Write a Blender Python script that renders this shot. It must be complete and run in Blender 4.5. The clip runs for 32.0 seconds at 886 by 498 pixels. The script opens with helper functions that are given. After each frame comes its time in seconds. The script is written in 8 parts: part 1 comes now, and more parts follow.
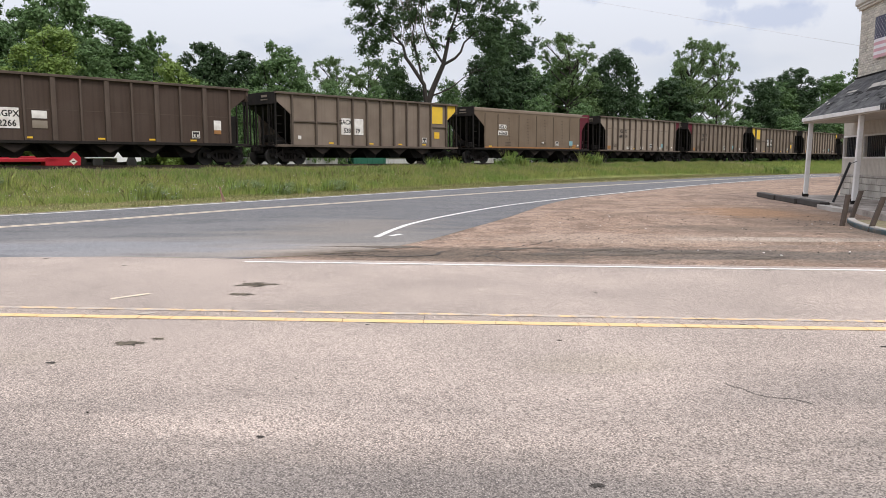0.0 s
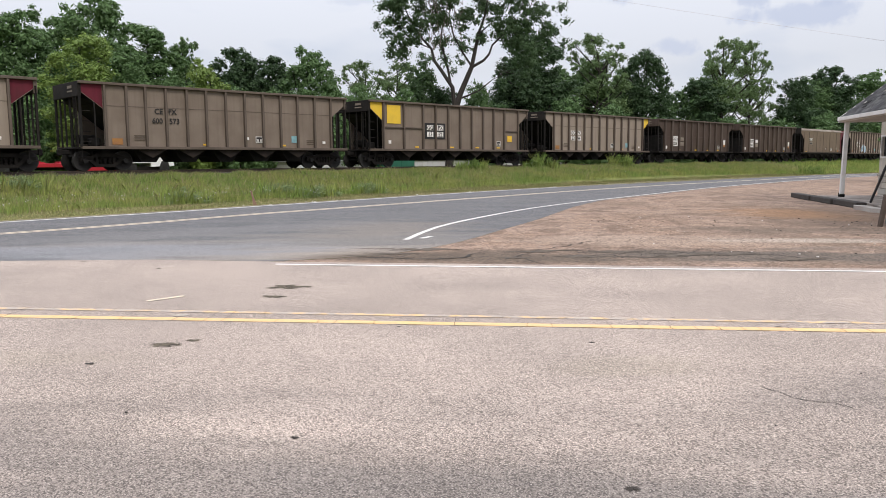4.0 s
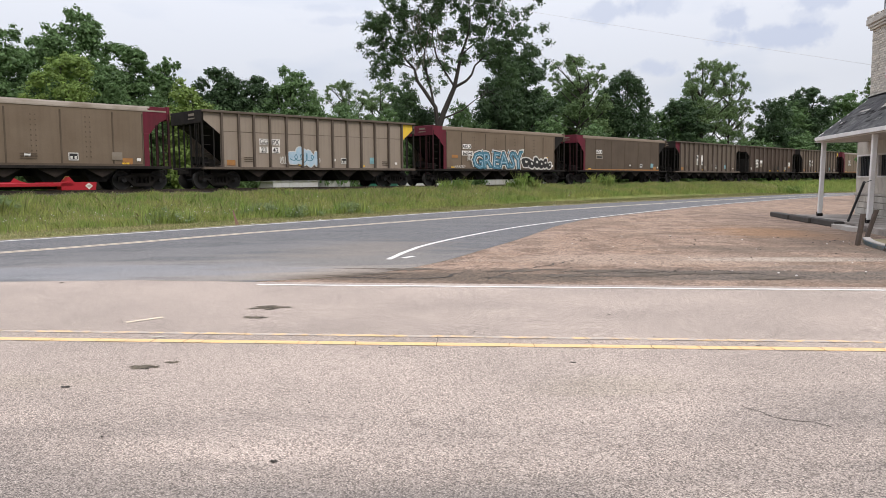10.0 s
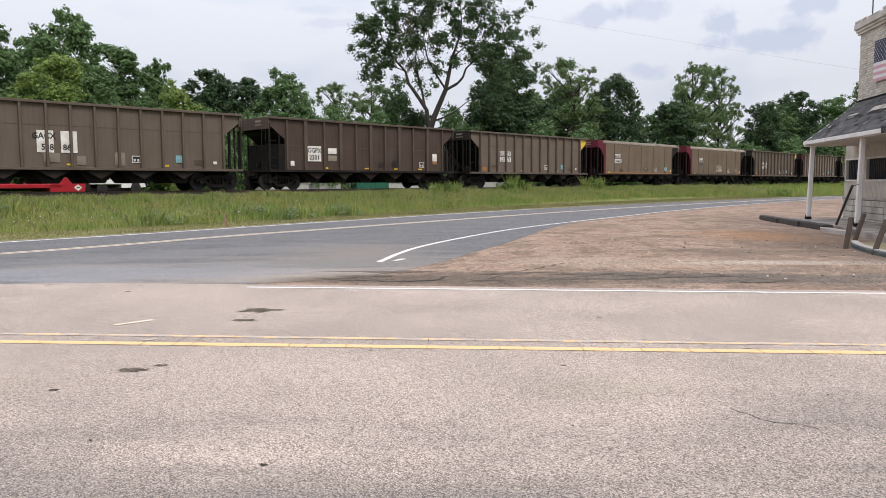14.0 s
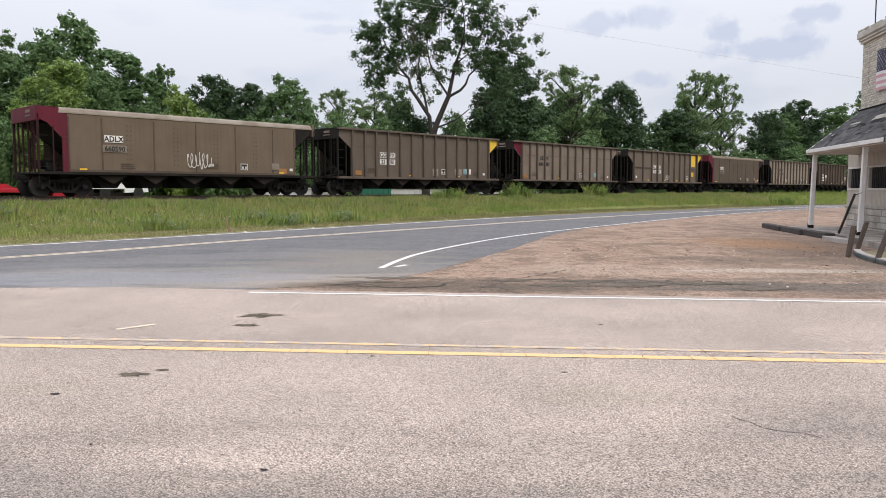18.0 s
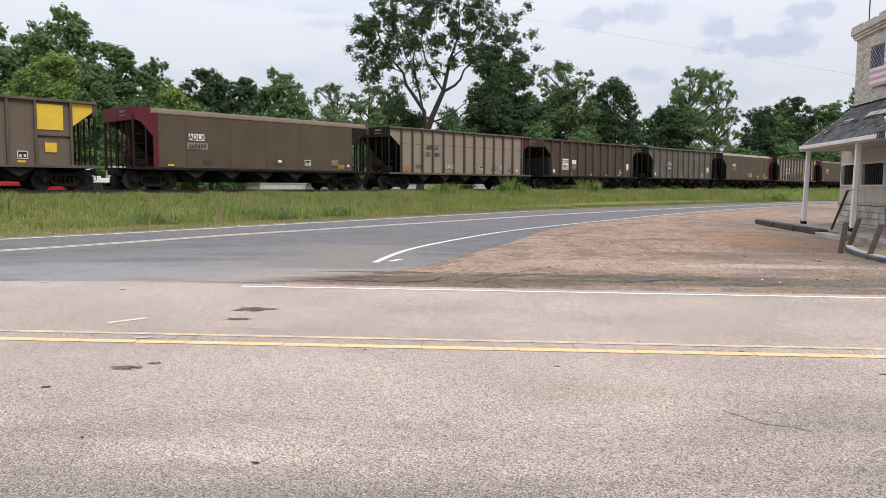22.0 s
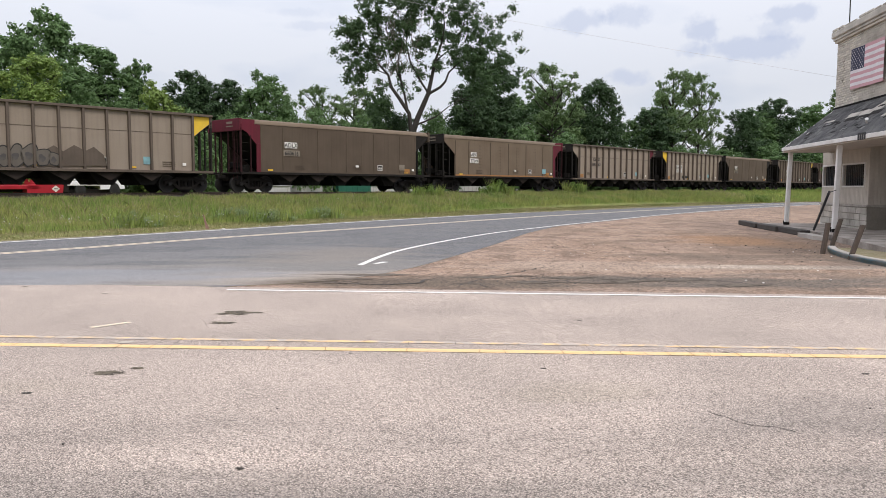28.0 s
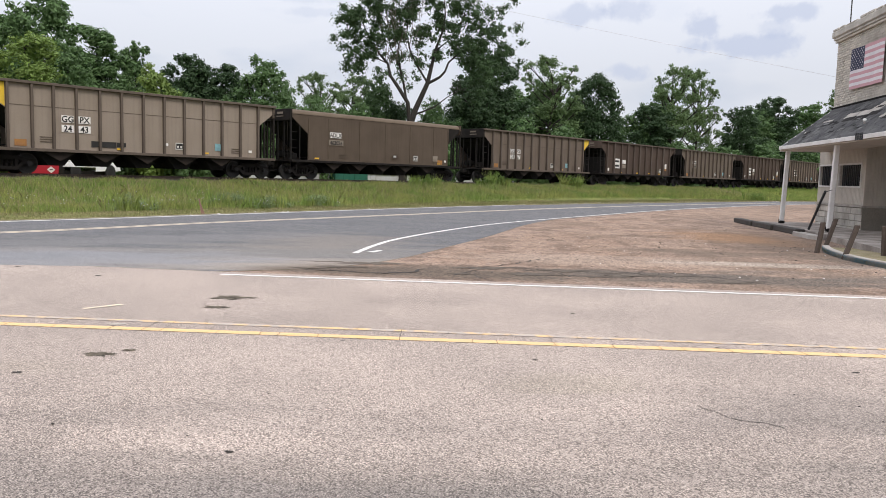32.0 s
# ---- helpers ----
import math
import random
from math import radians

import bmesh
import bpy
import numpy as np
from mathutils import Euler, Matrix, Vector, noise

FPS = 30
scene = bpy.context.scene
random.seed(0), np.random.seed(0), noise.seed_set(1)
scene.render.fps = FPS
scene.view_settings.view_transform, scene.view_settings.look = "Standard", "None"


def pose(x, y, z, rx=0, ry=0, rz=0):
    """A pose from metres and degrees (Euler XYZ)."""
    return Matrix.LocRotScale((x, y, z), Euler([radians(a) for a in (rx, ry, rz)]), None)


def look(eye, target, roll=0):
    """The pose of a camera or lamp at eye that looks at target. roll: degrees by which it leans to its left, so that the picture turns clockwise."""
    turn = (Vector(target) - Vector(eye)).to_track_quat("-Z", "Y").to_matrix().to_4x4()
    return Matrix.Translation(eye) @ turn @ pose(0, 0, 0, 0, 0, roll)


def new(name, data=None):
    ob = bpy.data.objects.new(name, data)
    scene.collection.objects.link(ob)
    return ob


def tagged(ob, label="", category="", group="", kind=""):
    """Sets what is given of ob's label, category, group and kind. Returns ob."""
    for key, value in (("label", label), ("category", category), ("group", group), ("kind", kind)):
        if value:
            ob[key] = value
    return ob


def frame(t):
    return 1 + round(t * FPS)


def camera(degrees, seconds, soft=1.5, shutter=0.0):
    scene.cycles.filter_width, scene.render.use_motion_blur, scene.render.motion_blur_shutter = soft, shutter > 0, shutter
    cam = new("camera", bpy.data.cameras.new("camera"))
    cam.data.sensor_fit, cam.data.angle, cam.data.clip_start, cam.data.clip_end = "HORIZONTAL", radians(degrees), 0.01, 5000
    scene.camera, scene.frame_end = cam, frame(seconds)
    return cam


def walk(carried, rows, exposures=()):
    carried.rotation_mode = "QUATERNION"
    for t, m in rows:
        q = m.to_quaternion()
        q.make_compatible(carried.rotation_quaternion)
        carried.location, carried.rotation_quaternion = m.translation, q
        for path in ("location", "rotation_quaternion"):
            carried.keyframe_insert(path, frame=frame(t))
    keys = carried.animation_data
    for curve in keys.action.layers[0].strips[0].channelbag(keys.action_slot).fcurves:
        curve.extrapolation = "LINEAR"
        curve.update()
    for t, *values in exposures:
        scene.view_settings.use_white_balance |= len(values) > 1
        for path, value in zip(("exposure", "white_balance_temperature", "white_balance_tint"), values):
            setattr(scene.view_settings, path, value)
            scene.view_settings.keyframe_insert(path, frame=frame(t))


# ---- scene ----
cam = camera(60.59, 32.0, soft=0.8)


def aim(x, y, z, yaw, down, roll):
    """Camera pose: yaw to the right of +y, tilt down, clockwise turn of the picture, in degrees."""
    a, b = radians(yaw), radians(down)
    eye = Vector((x, y, z))
    return look(eye, eye + Vector((math.sin(a) * math.cos(b), math.cos(a) * math.cos(b), -math.sin(b))), roll)


# seconds, x, y, z, yaw, tilt down, roll
PATH = [
(0, -0.000, -0.000, 1.400, -0.000, 6.763, 0.000), (0.5, -0.003, -0.001, 1.401, 0.030, 6.716, -0.014), (1, -0.002, 0.003, 1.398, -0.118, 6.707, -0.131),
(1.5, -0.009, 0.004, 1.398, -0.312, 6.745, -0.267), (2, -0.004, 0.004, 1.401, -0.623, 6.867, -0.418), (2.5, -0.008, 0.004, 1.398, -1.003, 7.007, -0.461),
(3, -0.012, 0.002, 1.397, -1.564, 7.048, -0.452), (3.5, -0.022, -0.006, 1.398, -2.181, 6.871, -0.418), (5.5, 0.002, -0.006, 1.391, -1.925, 5.927, -0.305),
(6, 0.009, 0.003, 1.389, -1.229, 6.079, -0.233), (6.5, 0.003, 0.004, 1.397, -0.819, 6.261, -0.173), (7, -0.006, -0.004, 1.401, -0.804, 6.273, -0.302),
(7.5, -0.007, 0.002, 1.400, -0.960, 6.160, -0.508), (8, -0.002, 0.002, 1.402, -1.038, 5.982, -0.559), (8.5, 0.000, 0.001, 1.402, -0.970, 5.728, -0.575),
(9, 0.001, 0.005, 1.404, -0.892, 5.527, -0.511), (9.5, -0.005, -0.002, 1.405, -0.881, 5.316, -0.436), (10, -0.004, -0.001, 1.406, -0.914, 5.129, -0.414),
(10.5, -0.004, -0.003, 1.408, -0.907, 4.957, -0.401), (11, -0.002, 0.003, 1.406, -0.830, 4.835, -0.435), (11.5, -0.003, 0.004, 1.411, -0.635, 4.869, -0.439),
(12, -0.004, 0.008, 1.407, -0.406, 4.976, -0.431), (12.5, -0.002, 0.013, 1.405, -0.220, 5.103, -0.395), (13, -0.006, 0.003, 1.406, -0.099, 5.145, -0.333),
(13.5, -0.000, 0.003, 1.408, -0.107, 5.089, -0.303), (14, -0.003, -0.005, 1.410, -0.223, 4.948, -0.263), (14.5, -0.006, -0.007, 1.412, -0.358, 4.829, -0.233),
(16.5, -0.008, -0.009, 1.411, -0.370, 4.837, 0.119), (17, -0.003, -0.012, 1.410, -0.324, 4.789, 0.100), (17.5, -0.004, -0.009, 1.408, -0.261, 4.696, 0.076),
(18, -0.001, -0.008, 1.407, -0.373, 4.456, 0.041), (18.5, -0.001, -0.010, 1.405, -0.703, 4.075, 0.031), (19, -0.012, -0.011, 1.408, -1.128, 3.668, 0.064),
(19.5, -0.008, -0.007, 1.404, -1.459, 3.518, 0.106), (20, -0.006, -0.010, 1.402, -1.419, 3.616, 0.138), (20.5, 0.005, -0.014, 1.401, -1.084, 3.938, 0.148),
(21, 0.010, -0.010, 1.397, -0.587, 4.269, 0.174), (21.5, 0.006, -0.013, 1.398, -0.193, 4.551, 0.198), (22, 0.008, -0.006, 1.398, 0.056, 4.820, 0.264),
(22.5, 0.004, 0.002, 1.397, 0.241, 5.063, 0.351), (23, -0.002, 0.012, 1.393, 0.382, 5.260, 0.412), (23.5, -0.004, 0.017, 1.392, 0.432, 5.386, 0.386),
(24, -0.004, 0.018, 1.392, 0.430, 5.433, 0.310), (24.5, 0.001, 0.011, 1.394, 0.351, 5.351, 0.234), (25, 0.007, 0.006, 1.396, 0.301, 5.185, 0.106),
(25.5, 0.005, -0.000, 1.397, 0.383, 4.945, 0.085), (27.5, 0.015, 0.002, 1.400, 1.173, 4.584, 0.056), (28, 0.011, 0.010, 1.400, 1.136, 4.663, 0.107),
(28.5, 0.006, 0.021, 1.398, 0.970, 4.752, 0.184), (29, 0.012, 0.014, 1.400, 0.758, 4.833, 0.258), (29.5, 0.018, 0.009, 1.398, 0.639, 4.953, 0.333),
(30, 0.014, -0.003, 1.395, 0.647, 5.053, 0.390), (30.5, 0.017, -0.005, 1.398, 0.859, 5.216, 0.487), (31, 0.017, -0.002, 1.397, 1.251, 5.381, 0.759),
(31.5, 0.019, 0.013, 1.395, 1.553, 5.503, 1.161), (32, 0.016, 0.016, 1.388, 1.492, 5.361, 1.517)
]
walk(cam, [(t, aim(*p)) for t, *p in PATH])

# ---- light ----
SUN_EL, SUN_AZ = 46.0, 152.0
world = bpy.data.worlds.new("sky")
scene.world = world
world.use_nodes = True
wt = world.node_tree
wt.nodes.clear()

# bearing, height over the horizon, half width, half height, depth of tone
CLOUDS = [(11.4, 11.9, 2.6, 0.9, 0.50), (14.3, 12.1, 2.2, 0.9, 0.45), (19.7, 11.1, 1.5, 1.1, 0.60), (22.8, 9.5, 3.8, 0.9, 0.60), (19.0, 9.7, 1.0, 0.5, 0.30), (14.8, 7.9, 2.0, 0.7, 0.50), (25.1, 11.6, 2.2, 0.6, 0.55), (24.2, 10.6, 1.3, 0.6, 0.30), (-8.0, 11.6, 3.0, 0.4, 0.25), (-9.3, 12.4, 2.6, 0.4, 0.20)]


def wn(kind, **kw):
    n = wt.nodes.new(kind)
    for k, v in kw.items():
        n.inputs[k].default_value = v
    return n


w_out, w_bg = wn("ShaderNodeOutputWorld"), wn("ShaderNodeBackground", Strength=0.1)
w_sky = wn("ShaderNodeTexSky")
w_sky.sky_type = "NISHITA"
w_sky.sun_disc = False
w_sky.sun_elevation, w_sky.sun_rotation = radians(SUN_EL), radians(SUN_AZ)
w_tc, w_map = wn("ShaderNodeTexCoord"), wn("ShaderNodeMapping")
w_map.inputs["Scale"].default_value = (1.7, 1.7, 5.6)
w_map.inputs["Location"].default_value = (0.35, 0.2, 0.6)
w_noise = wn("ShaderNodeTexNoise", Scale=2.9, Detail=4.0, Roughness=0.45, Distortion=0.15)
w_ramp = wn("ShaderNodeValToRGB")
w_ramp.color_ramp.elements[0].position, w_ramp.color_ramp.elements[0].color = 0.3, (7.4, 7.8, 8.9, 1)
w_ramp.color_ramp.elements[1].position, w_ramp.color_ramp.elements[1].color = 0.45, (8.4, 8.6, 9.4, 1)
w_sep, w_grad, w_mul = wn("ShaderNodeSeparateXYZ"), wn("ShaderNodeMapRange"), wn("ShaderNodeMixRGB", Fac=1.0)
w_mul.blend_type = "MULTIPLY"
for key, v in (("From Min", 0.12), ("From Max", 0.95), ("To Min", 0.92), ("To Max", 2.3)):
    w_grad.inputs[key].default_value = v
wt.links.new(w_tc.outputs["Generated"], w_sep.inputs[0])
wt.links.new(w_sep.outputs["Z"], w_grad.inputs["Value"])
wt.links.new(w_ramp.outputs["Color"], w_mul.inputs["Color1"])
wt.links.new(w_grad.outputs["Result"], w_mul.inputs["Color2"])
w_mix = wn("ShaderNodeMixRGB", Fac=0.9)
wt.links.new(w_tc.outputs["Generated"], w_map.inputs["Vector"])
wt.links.new(w_map.outputs["Vector"], w_noise.inputs["Vector"])
wt.links.new(w_noise.outputs["Fac"], w_ramp.inputs["Fac"])
wt.links.new(w_sky.outputs["Color"], w_mix.inputs["Color1"])
wt.links.new(w_mul.outputs["Color"], w_mix.inputs["Color2"])


def cloud(base, yaw, up, wide, high, amount):
    """A small flat-bottomed grey-blue cloud at a bearing right of +y and a height over the horizon, in degrees."""
    a, b = radians(yaw), radians(up)
    right, over = (math.cos(a), -math.sin(a), 0), (-math.sin(a) * math.sin(b), -math.cos(a) * math.sin(b), math.cos(b))
    sides = []
    for axis, size in ((right, wide), (over, high)):
        d = wn("ShaderNodeVectorMath")
        d.operation = "DOT_PRODUCT"
        d.inputs[1].default_value = axis
        wt.links.new(w_tc.outputs["Generated"], d.inputs[0])
        k = wn("ShaderNodeMath")
        k.operation = "MULTIPLY"
        k.inputs[1].default_value = 1 / math.radians(size)
        wt.links.new(d.outputs["Value"], k.inputs[0])
        sides.append(k.outputs[0])
    co, ln = wn("ShaderNodeCombineXYZ"), wn("ShaderNodeVectorMath")
    ln.operation = "LENGTH"
    for i in range(2):
        wt.links.new(sides[i], co.inputs[i])
    wt.links.new(co.outputs[0], ln.inputs[0])
    puff, add, fac = wn("ShaderNodeTexNoise", Scale=34.0, Detail=4.0, Roughness=0.55), wn("ShaderNodeMath"), wn("ShaderNodeMapRange")
    wt.links.new(w_tc.outputs["Generated"], puff.inputs["Vector"])
    add.operation = "MULTIPLY_ADD"
    add.inputs[1].default_value = 2.2
    wt.links.new(puff.outputs["Fac"], add.inputs[0])
    wt.links.new(ln.outputs["Value"], add.inputs[2])
    for key, v in (("From Min", 1.55), ("From Max", 2.25), ("To Min", amount), ("To Max", 0.0)):
        fac.inputs[key].default_value = v
    fac.interpolation_type = "SMOOTHSTEP"
    wt.links.new(add.outputs[0], fac.inputs["Value"])
    mix = wn("ShaderNodeMixRGB", Color2=(5.0, 5.7, 7.6, 1))
    wt.links.new(fac.outputs["Result"], mix.inputs["Fac"])
    wt.links.new(base, mix.inputs["Color1"])
    return mix.outputs["Color"]


sky_colour = w_mix.outputs["Color"]
for row in CLOUDS:
    sky_colour = cloud(sky_colour, *row)
wt.links.new(sky_colour, w_bg.inputs["Color"])
wt.links.new(w_bg.outputs["Background"], w_out.inputs["Surface"])

sun_data = bpy.data.lights.new("sun", "SUN")
sun_data.energy, sun_data.angle, sun_data.color = 1.6, radians(20), (1.0, 0.93, 0.82)
sun = new("sun", sun_data)
sa, se = radians(SUN_AZ), radians(SUN_EL)
sun.matrix_world = look((0, 0, 60), Vector((0, 0, 60)) - Vector((math.sin(sa) * math.cos(se), math.cos(sa) * math.cos(se), math.sin(se))))


# ---- materials ----
def material(name, base, rough=0.8, metal=0.0, grain=(40, 0.15), stain=(1.2, 0.25, None), bump=(60, 0.2), streak=0.0, spec=0.5, rand=0.0, island=0.0, dust=None):
    """Node paint: base colour, fine grain (scale, amount), large stains (scale, amount, colour), bump (scale, strength),
    vertical streaks, tone that differs from object to object or from island to island, dust on upward faces."""
    m = bpy.data.materials.new(name)
    m.use_nodes = True
    nt = m.node_tree
    b = nt.nodes["Principled BSDF"]
    b.inputs["Roughness"].default_value, b.inputs["Metallic"].default_value = rough, metal
    b.inputs["Specular IOR Level"].default_value = spec
    tc = nt.nodes.new("ShaderNodeTexCoord")

    def noise_of(scale, detail=4.0, vec=None):
        n = nt.nodes.new("ShaderNodeTexNoise")
        n.inputs["Scale"].default_value, n.inputs["Detail"].default_value = scale, detail
        nt.links.new(vec or tc.outputs["Object"], n.inputs["Vector"])
        return n.outputs["Fac"]

    def math_of(op, a, c):
        n = nt.nodes.new("ShaderNodeMath")
        n.operation = op
        for i, v in enumerate((a, c)):
            if isinstance(v, (int, float)):
                n.inputs[i].default_value = v
            else:
                nt.links.new(v, n.inputs[i])
        return n.outputs[0]

    def mix_of(fac, c1, c2, mode="MIX"):
        n = nt.nodes.new("ShaderNodeMixRGB")
        n.blend_type = mode
        for key, v in (("Fac", fac), ("Color1", c1), ("Color2", c2)):
            if isinstance(v, tuple):
                n.inputs[key].default_value = (*v[:3], 1)
            elif isinstance(v, (int, float)):
                n.inputs[key].default_value = v
            else:
                nt.links.new(v, n.inputs[key])
        return n.outputs["Color"]

    def ramp_of(fac, lo, hi):
        n = nt.nodes.new("ShaderNodeMapRange")
        n.inputs["From Min"].default_value, n.inputs["From Max"].default_value = lo, hi
        nt.links.new(fac, n.inputs["Value"])
        return n.outputs["Result"]

    col = base
    if stain[1]:
        second = stain[2] or tuple(c * 0.55 for c in base)
        col = mix_of(math_of("MULTIPLY", ramp_of(noise_of(stain[0], 6.0), 0.38, 0.68), stain[1] * 2.2), col, second)
    if streak:
        mp = nt.nodes.new("ShaderNodeMapping")
        mp.inputs["Scale"].default_value = (7.0, 7.0, 0.35)
        nt.links.new(tc.outputs["Object"], mp.inputs["Vector"])
        s = noise_of(1.0, 5.0, mp.outputs["Vector"])
        col = mix_of(math_of("MULTIPLY", ramp_of(s, 0.45, 0.75), streak), col, tuple(c * 0.4 for c in base))
    if grain[1]:
        g = math_of("ADD", math_of("MULTIPLY", noise_of(grain[0], 3.0), 2 * grain[1]), 1 - grain[1])
        gc = nt.nodes.new("ShaderNodeCombineColor")
        for i in range(3):
            nt.links.new(g, gc.inputs[i])
        col = mix_of(1.0, col, gc.outputs["Color"], "MULTIPLY")
    if rand or island:
        if island:
            src = nt.nodes.new("ShaderNodeNewGeometry").outputs["Random Per Island"]
        else:
            src = nt.nodes.new("ShaderNodeObjectInfo").outputs["Random"]
        k = rand or island
        hv = nt.nodes.new("ShaderNodeHueSaturation")
        nt.links.new(math_of("ADD", math_of("MULTIPLY", src, 2 * k), 1 - k), hv.inputs["Value"])
        if isinstance(col, tuple):
            hv.inputs["Color"].default_value = (*col, 1)
        else:
            nt.links.new(col, hv.inputs["Color"])
        col = hv.outputs["Color"]
    if dust:
        geo = nt.nodes.new("ShaderNodeNewGeometry")
        sep = nt.nodes.new("ShaderNodeSeparateXYZ")
        nt.links.new(geo.outputs["Normal"], sep.inputs[0])
        col = mix_of(math_of("MULTIPLY", ramp_of(sep.outputs["Z"], 0.15, 0.9), 0.85), col, dust)
    if isinstance(col, tuple):
        b.inputs["Base Color"].default_value = (*col, 1)
    else:
        nt.links.new(col, b.inputs["Base Color"])
    if bump[1]:
        bp = nt.nodes.new("ShaderNodeBump")
        bp.inputs["Strength"].default_value, bp.inputs["Distance"].default_value = bump[1], 0.02
        nt.links.new(noise_of(bump[0], 4.0), bp.inputs["Height"])
        nt.links.new(bp.outputs["Normal"], b.inputs["Normal"])
    return m


def plain(name, base, rough=0.7, spec=0.4):
    return material(name, base, rough, grain=(30, 0.12), stain=(2.5, 0.2, None), bump=(80, 0.05), spec=spec)


def asphalt_material(name, base, light, dark, speck, patches, zones=(), stretch=1.0, gaps=0.0):
    """Road surface: stone chips of two tones at chip size, wear and dust at large size, and ragged stains at places of their own
    (centre, radii, colour, amount). stretch: how far the wear is drawn out along the road. gaps: depth of the dark joints between chips."""
    m = bpy.data.materials.new(name)
    m.use_nodes = True
    nt = m.node_tree
    b = nt.nodes["Principled BSDF"]
    b.inputs["Roughness"].default_value, b.inputs["Specular IOR Level"].default_value = 0.9, 0.25
    tc = nt.nodes.new("ShaderNodeTexCoord")

    def tex(kind, scale, detail=3.0):
        n = nt.nodes.new(kind)
        n.inputs["Scale"].default_value = scale
        if kind == "ShaderNodeTexNoise":
            n.inputs["Detail"].default_value = detail
        nt.links.new(tc.outputs["Object"], n.inputs["Vector"])
        return n

    def mapped(sock, lo, hi, a=0.0, c=1.0):
        n = nt.nodes.new("ShaderNodeMapRange")
        for key, v in (("From Min", lo), ("From Max", hi), ("To Min", a), ("To Max", c)):
            n.inputs[key].default_value = v
        nt.links.new(sock, n.inputs["Value"])
        return n.outputs["Result"]

    def mixed(fac, c1, c2, mode="MIX"):
        n = nt.nodes.new("ShaderNodeMixRGB")
        n.blend_type = mode
        for key, v in (("Fac", fac), ("Color1", c1), ("Color2", c2)):
            if isinstance(v, tuple):
                n.inputs[key].default_value = (*v, 1)
            elif isinstance(v, float):
                n.inputs[key].default_value = v
            else:
                nt.links.new(v, n.inputs[key])
        return n.outputs["Color"]

    vor = tex("ShaderNodeTexVoronoi", speck)
    sepc = nt.nodes.new("ShaderNodeSeparateColor")
    nt.links.new(vor.outputs["Color"], sepc.inputs[0])
    big = base
    for scale, lo, hi, amount, c in patches:
        n = tex("ShaderNodeTexNoise", scale, 6.0)
        if stretch != 1.0:
            mp = nt.nodes.new("ShaderNodeMapping")
            mp.inputs["Scale"].default_value = (1 / stretch, 1.0, 1.0)
            mp.inputs["Rotation"].default_value = (0, 0, 0.1)
            nt.links.new(tc.outputs["Object"], mp.inputs["Vector"])
            nt.links.new(mp.outputs["Vector"], n.inputs["Vector"])
        big = mixed(mapped(n.outputs["Fac"], lo, hi, 0.0, amount), big, c)
    for cx, cy, rx, ry, turn, c, amount in zones:
        mp = nt.nodes.new("ShaderNodeMapping")
        mp.vector_type = "TEXTURE"
        mp.inputs["Location"].default_value, mp.inputs["Scale"].default_value, mp.inputs["Rotation"].default_value = (cx, cy, 0), (rx, ry, 1), (0, 0, radians(turn))
        nt.links.new(tc.outputs["Object"], mp.inputs["Vector"])
        ln = nt.nodes.new("ShaderNodeVectorMath")
        ln.operation = "LENGTH"
        nt.links.new(mp.outputs["Vector"], ln.inputs[0])
        rag = tex("ShaderNodeTexNoise", 1.1, 8.0)
        rm = nt.nodes.new("ShaderNodeMapping")
        rm.inputs["Scale"].default_value = (0.45, 1.6, 1.0)
        nt.links.new(tc.outputs["Object"], rm.inputs["Vector"])
        nt.links.new(rm.outputs["Vector"], rag.inputs["Vector"])
        ad = nt.nodes.new("ShaderNodeMath")
        ad.operation = "MULTIPLY_ADD"
        ad.inputs[1].default_value = 2.4
        nt.links.new(rag.outputs["Fac"], ad.inputs[0])
        nt.links.new(ln.outputs["Value"], ad.inputs[2])
        big = mixed(mapped(ad.outputs[0], 1.75, 2.5, amount, 0.0), big, c)
    # chips lighter and darker than the ground tone they lie in
    col = mixed(mapped(sepc.outputs[0], 0.6, 0.8, 0.0, 0.85), big, light, "MULTIPLY")
    col = mixed(mapped(sepc.outputs[1], 0.62, 0.8, 0.0, 0.85), col, dark, "MULTIPLY")
    fine = tex("ShaderNodeTexNoise", speck * 1.5)
    col = mixed(mapped(fine.outputs["Fac"], 0.5, 0.62, 0.0, 0.8), col, dark, "MULTIPLY")
    if gaps:
        worn = tex("ShaderNodeTexNoise", 0.55, 5.0)
        depth = nt.nodes.new("ShaderNodeMath")
        depth.operation = "MULTIPLY"
        nt.links.new(mapped(worn.outputs["Fac"], 0.38, 0.62, gaps * 0.55, gaps), depth.inputs[0])
        nt.links.new(mapped(vor.outputs["Distance"], 0.3, 0.62), depth.inputs[1])
        col = mixed(depth.outputs[0], col, (0.09, 0.078, 0.07))
    nt.links.new(col, b.inputs["Base Color"])
    bp = nt.nodes.new("ShaderNodeBump")
    bp.inputs["Strength"].default_value, bp.inputs["Distance"].default_value = 0.5, 0.006
    nt.links.new(fine.outputs["Fac"], bp.inputs["Height"])
    nt.links.new(bp.outputs["Normal"], b.inputs["Normal"])
    return m


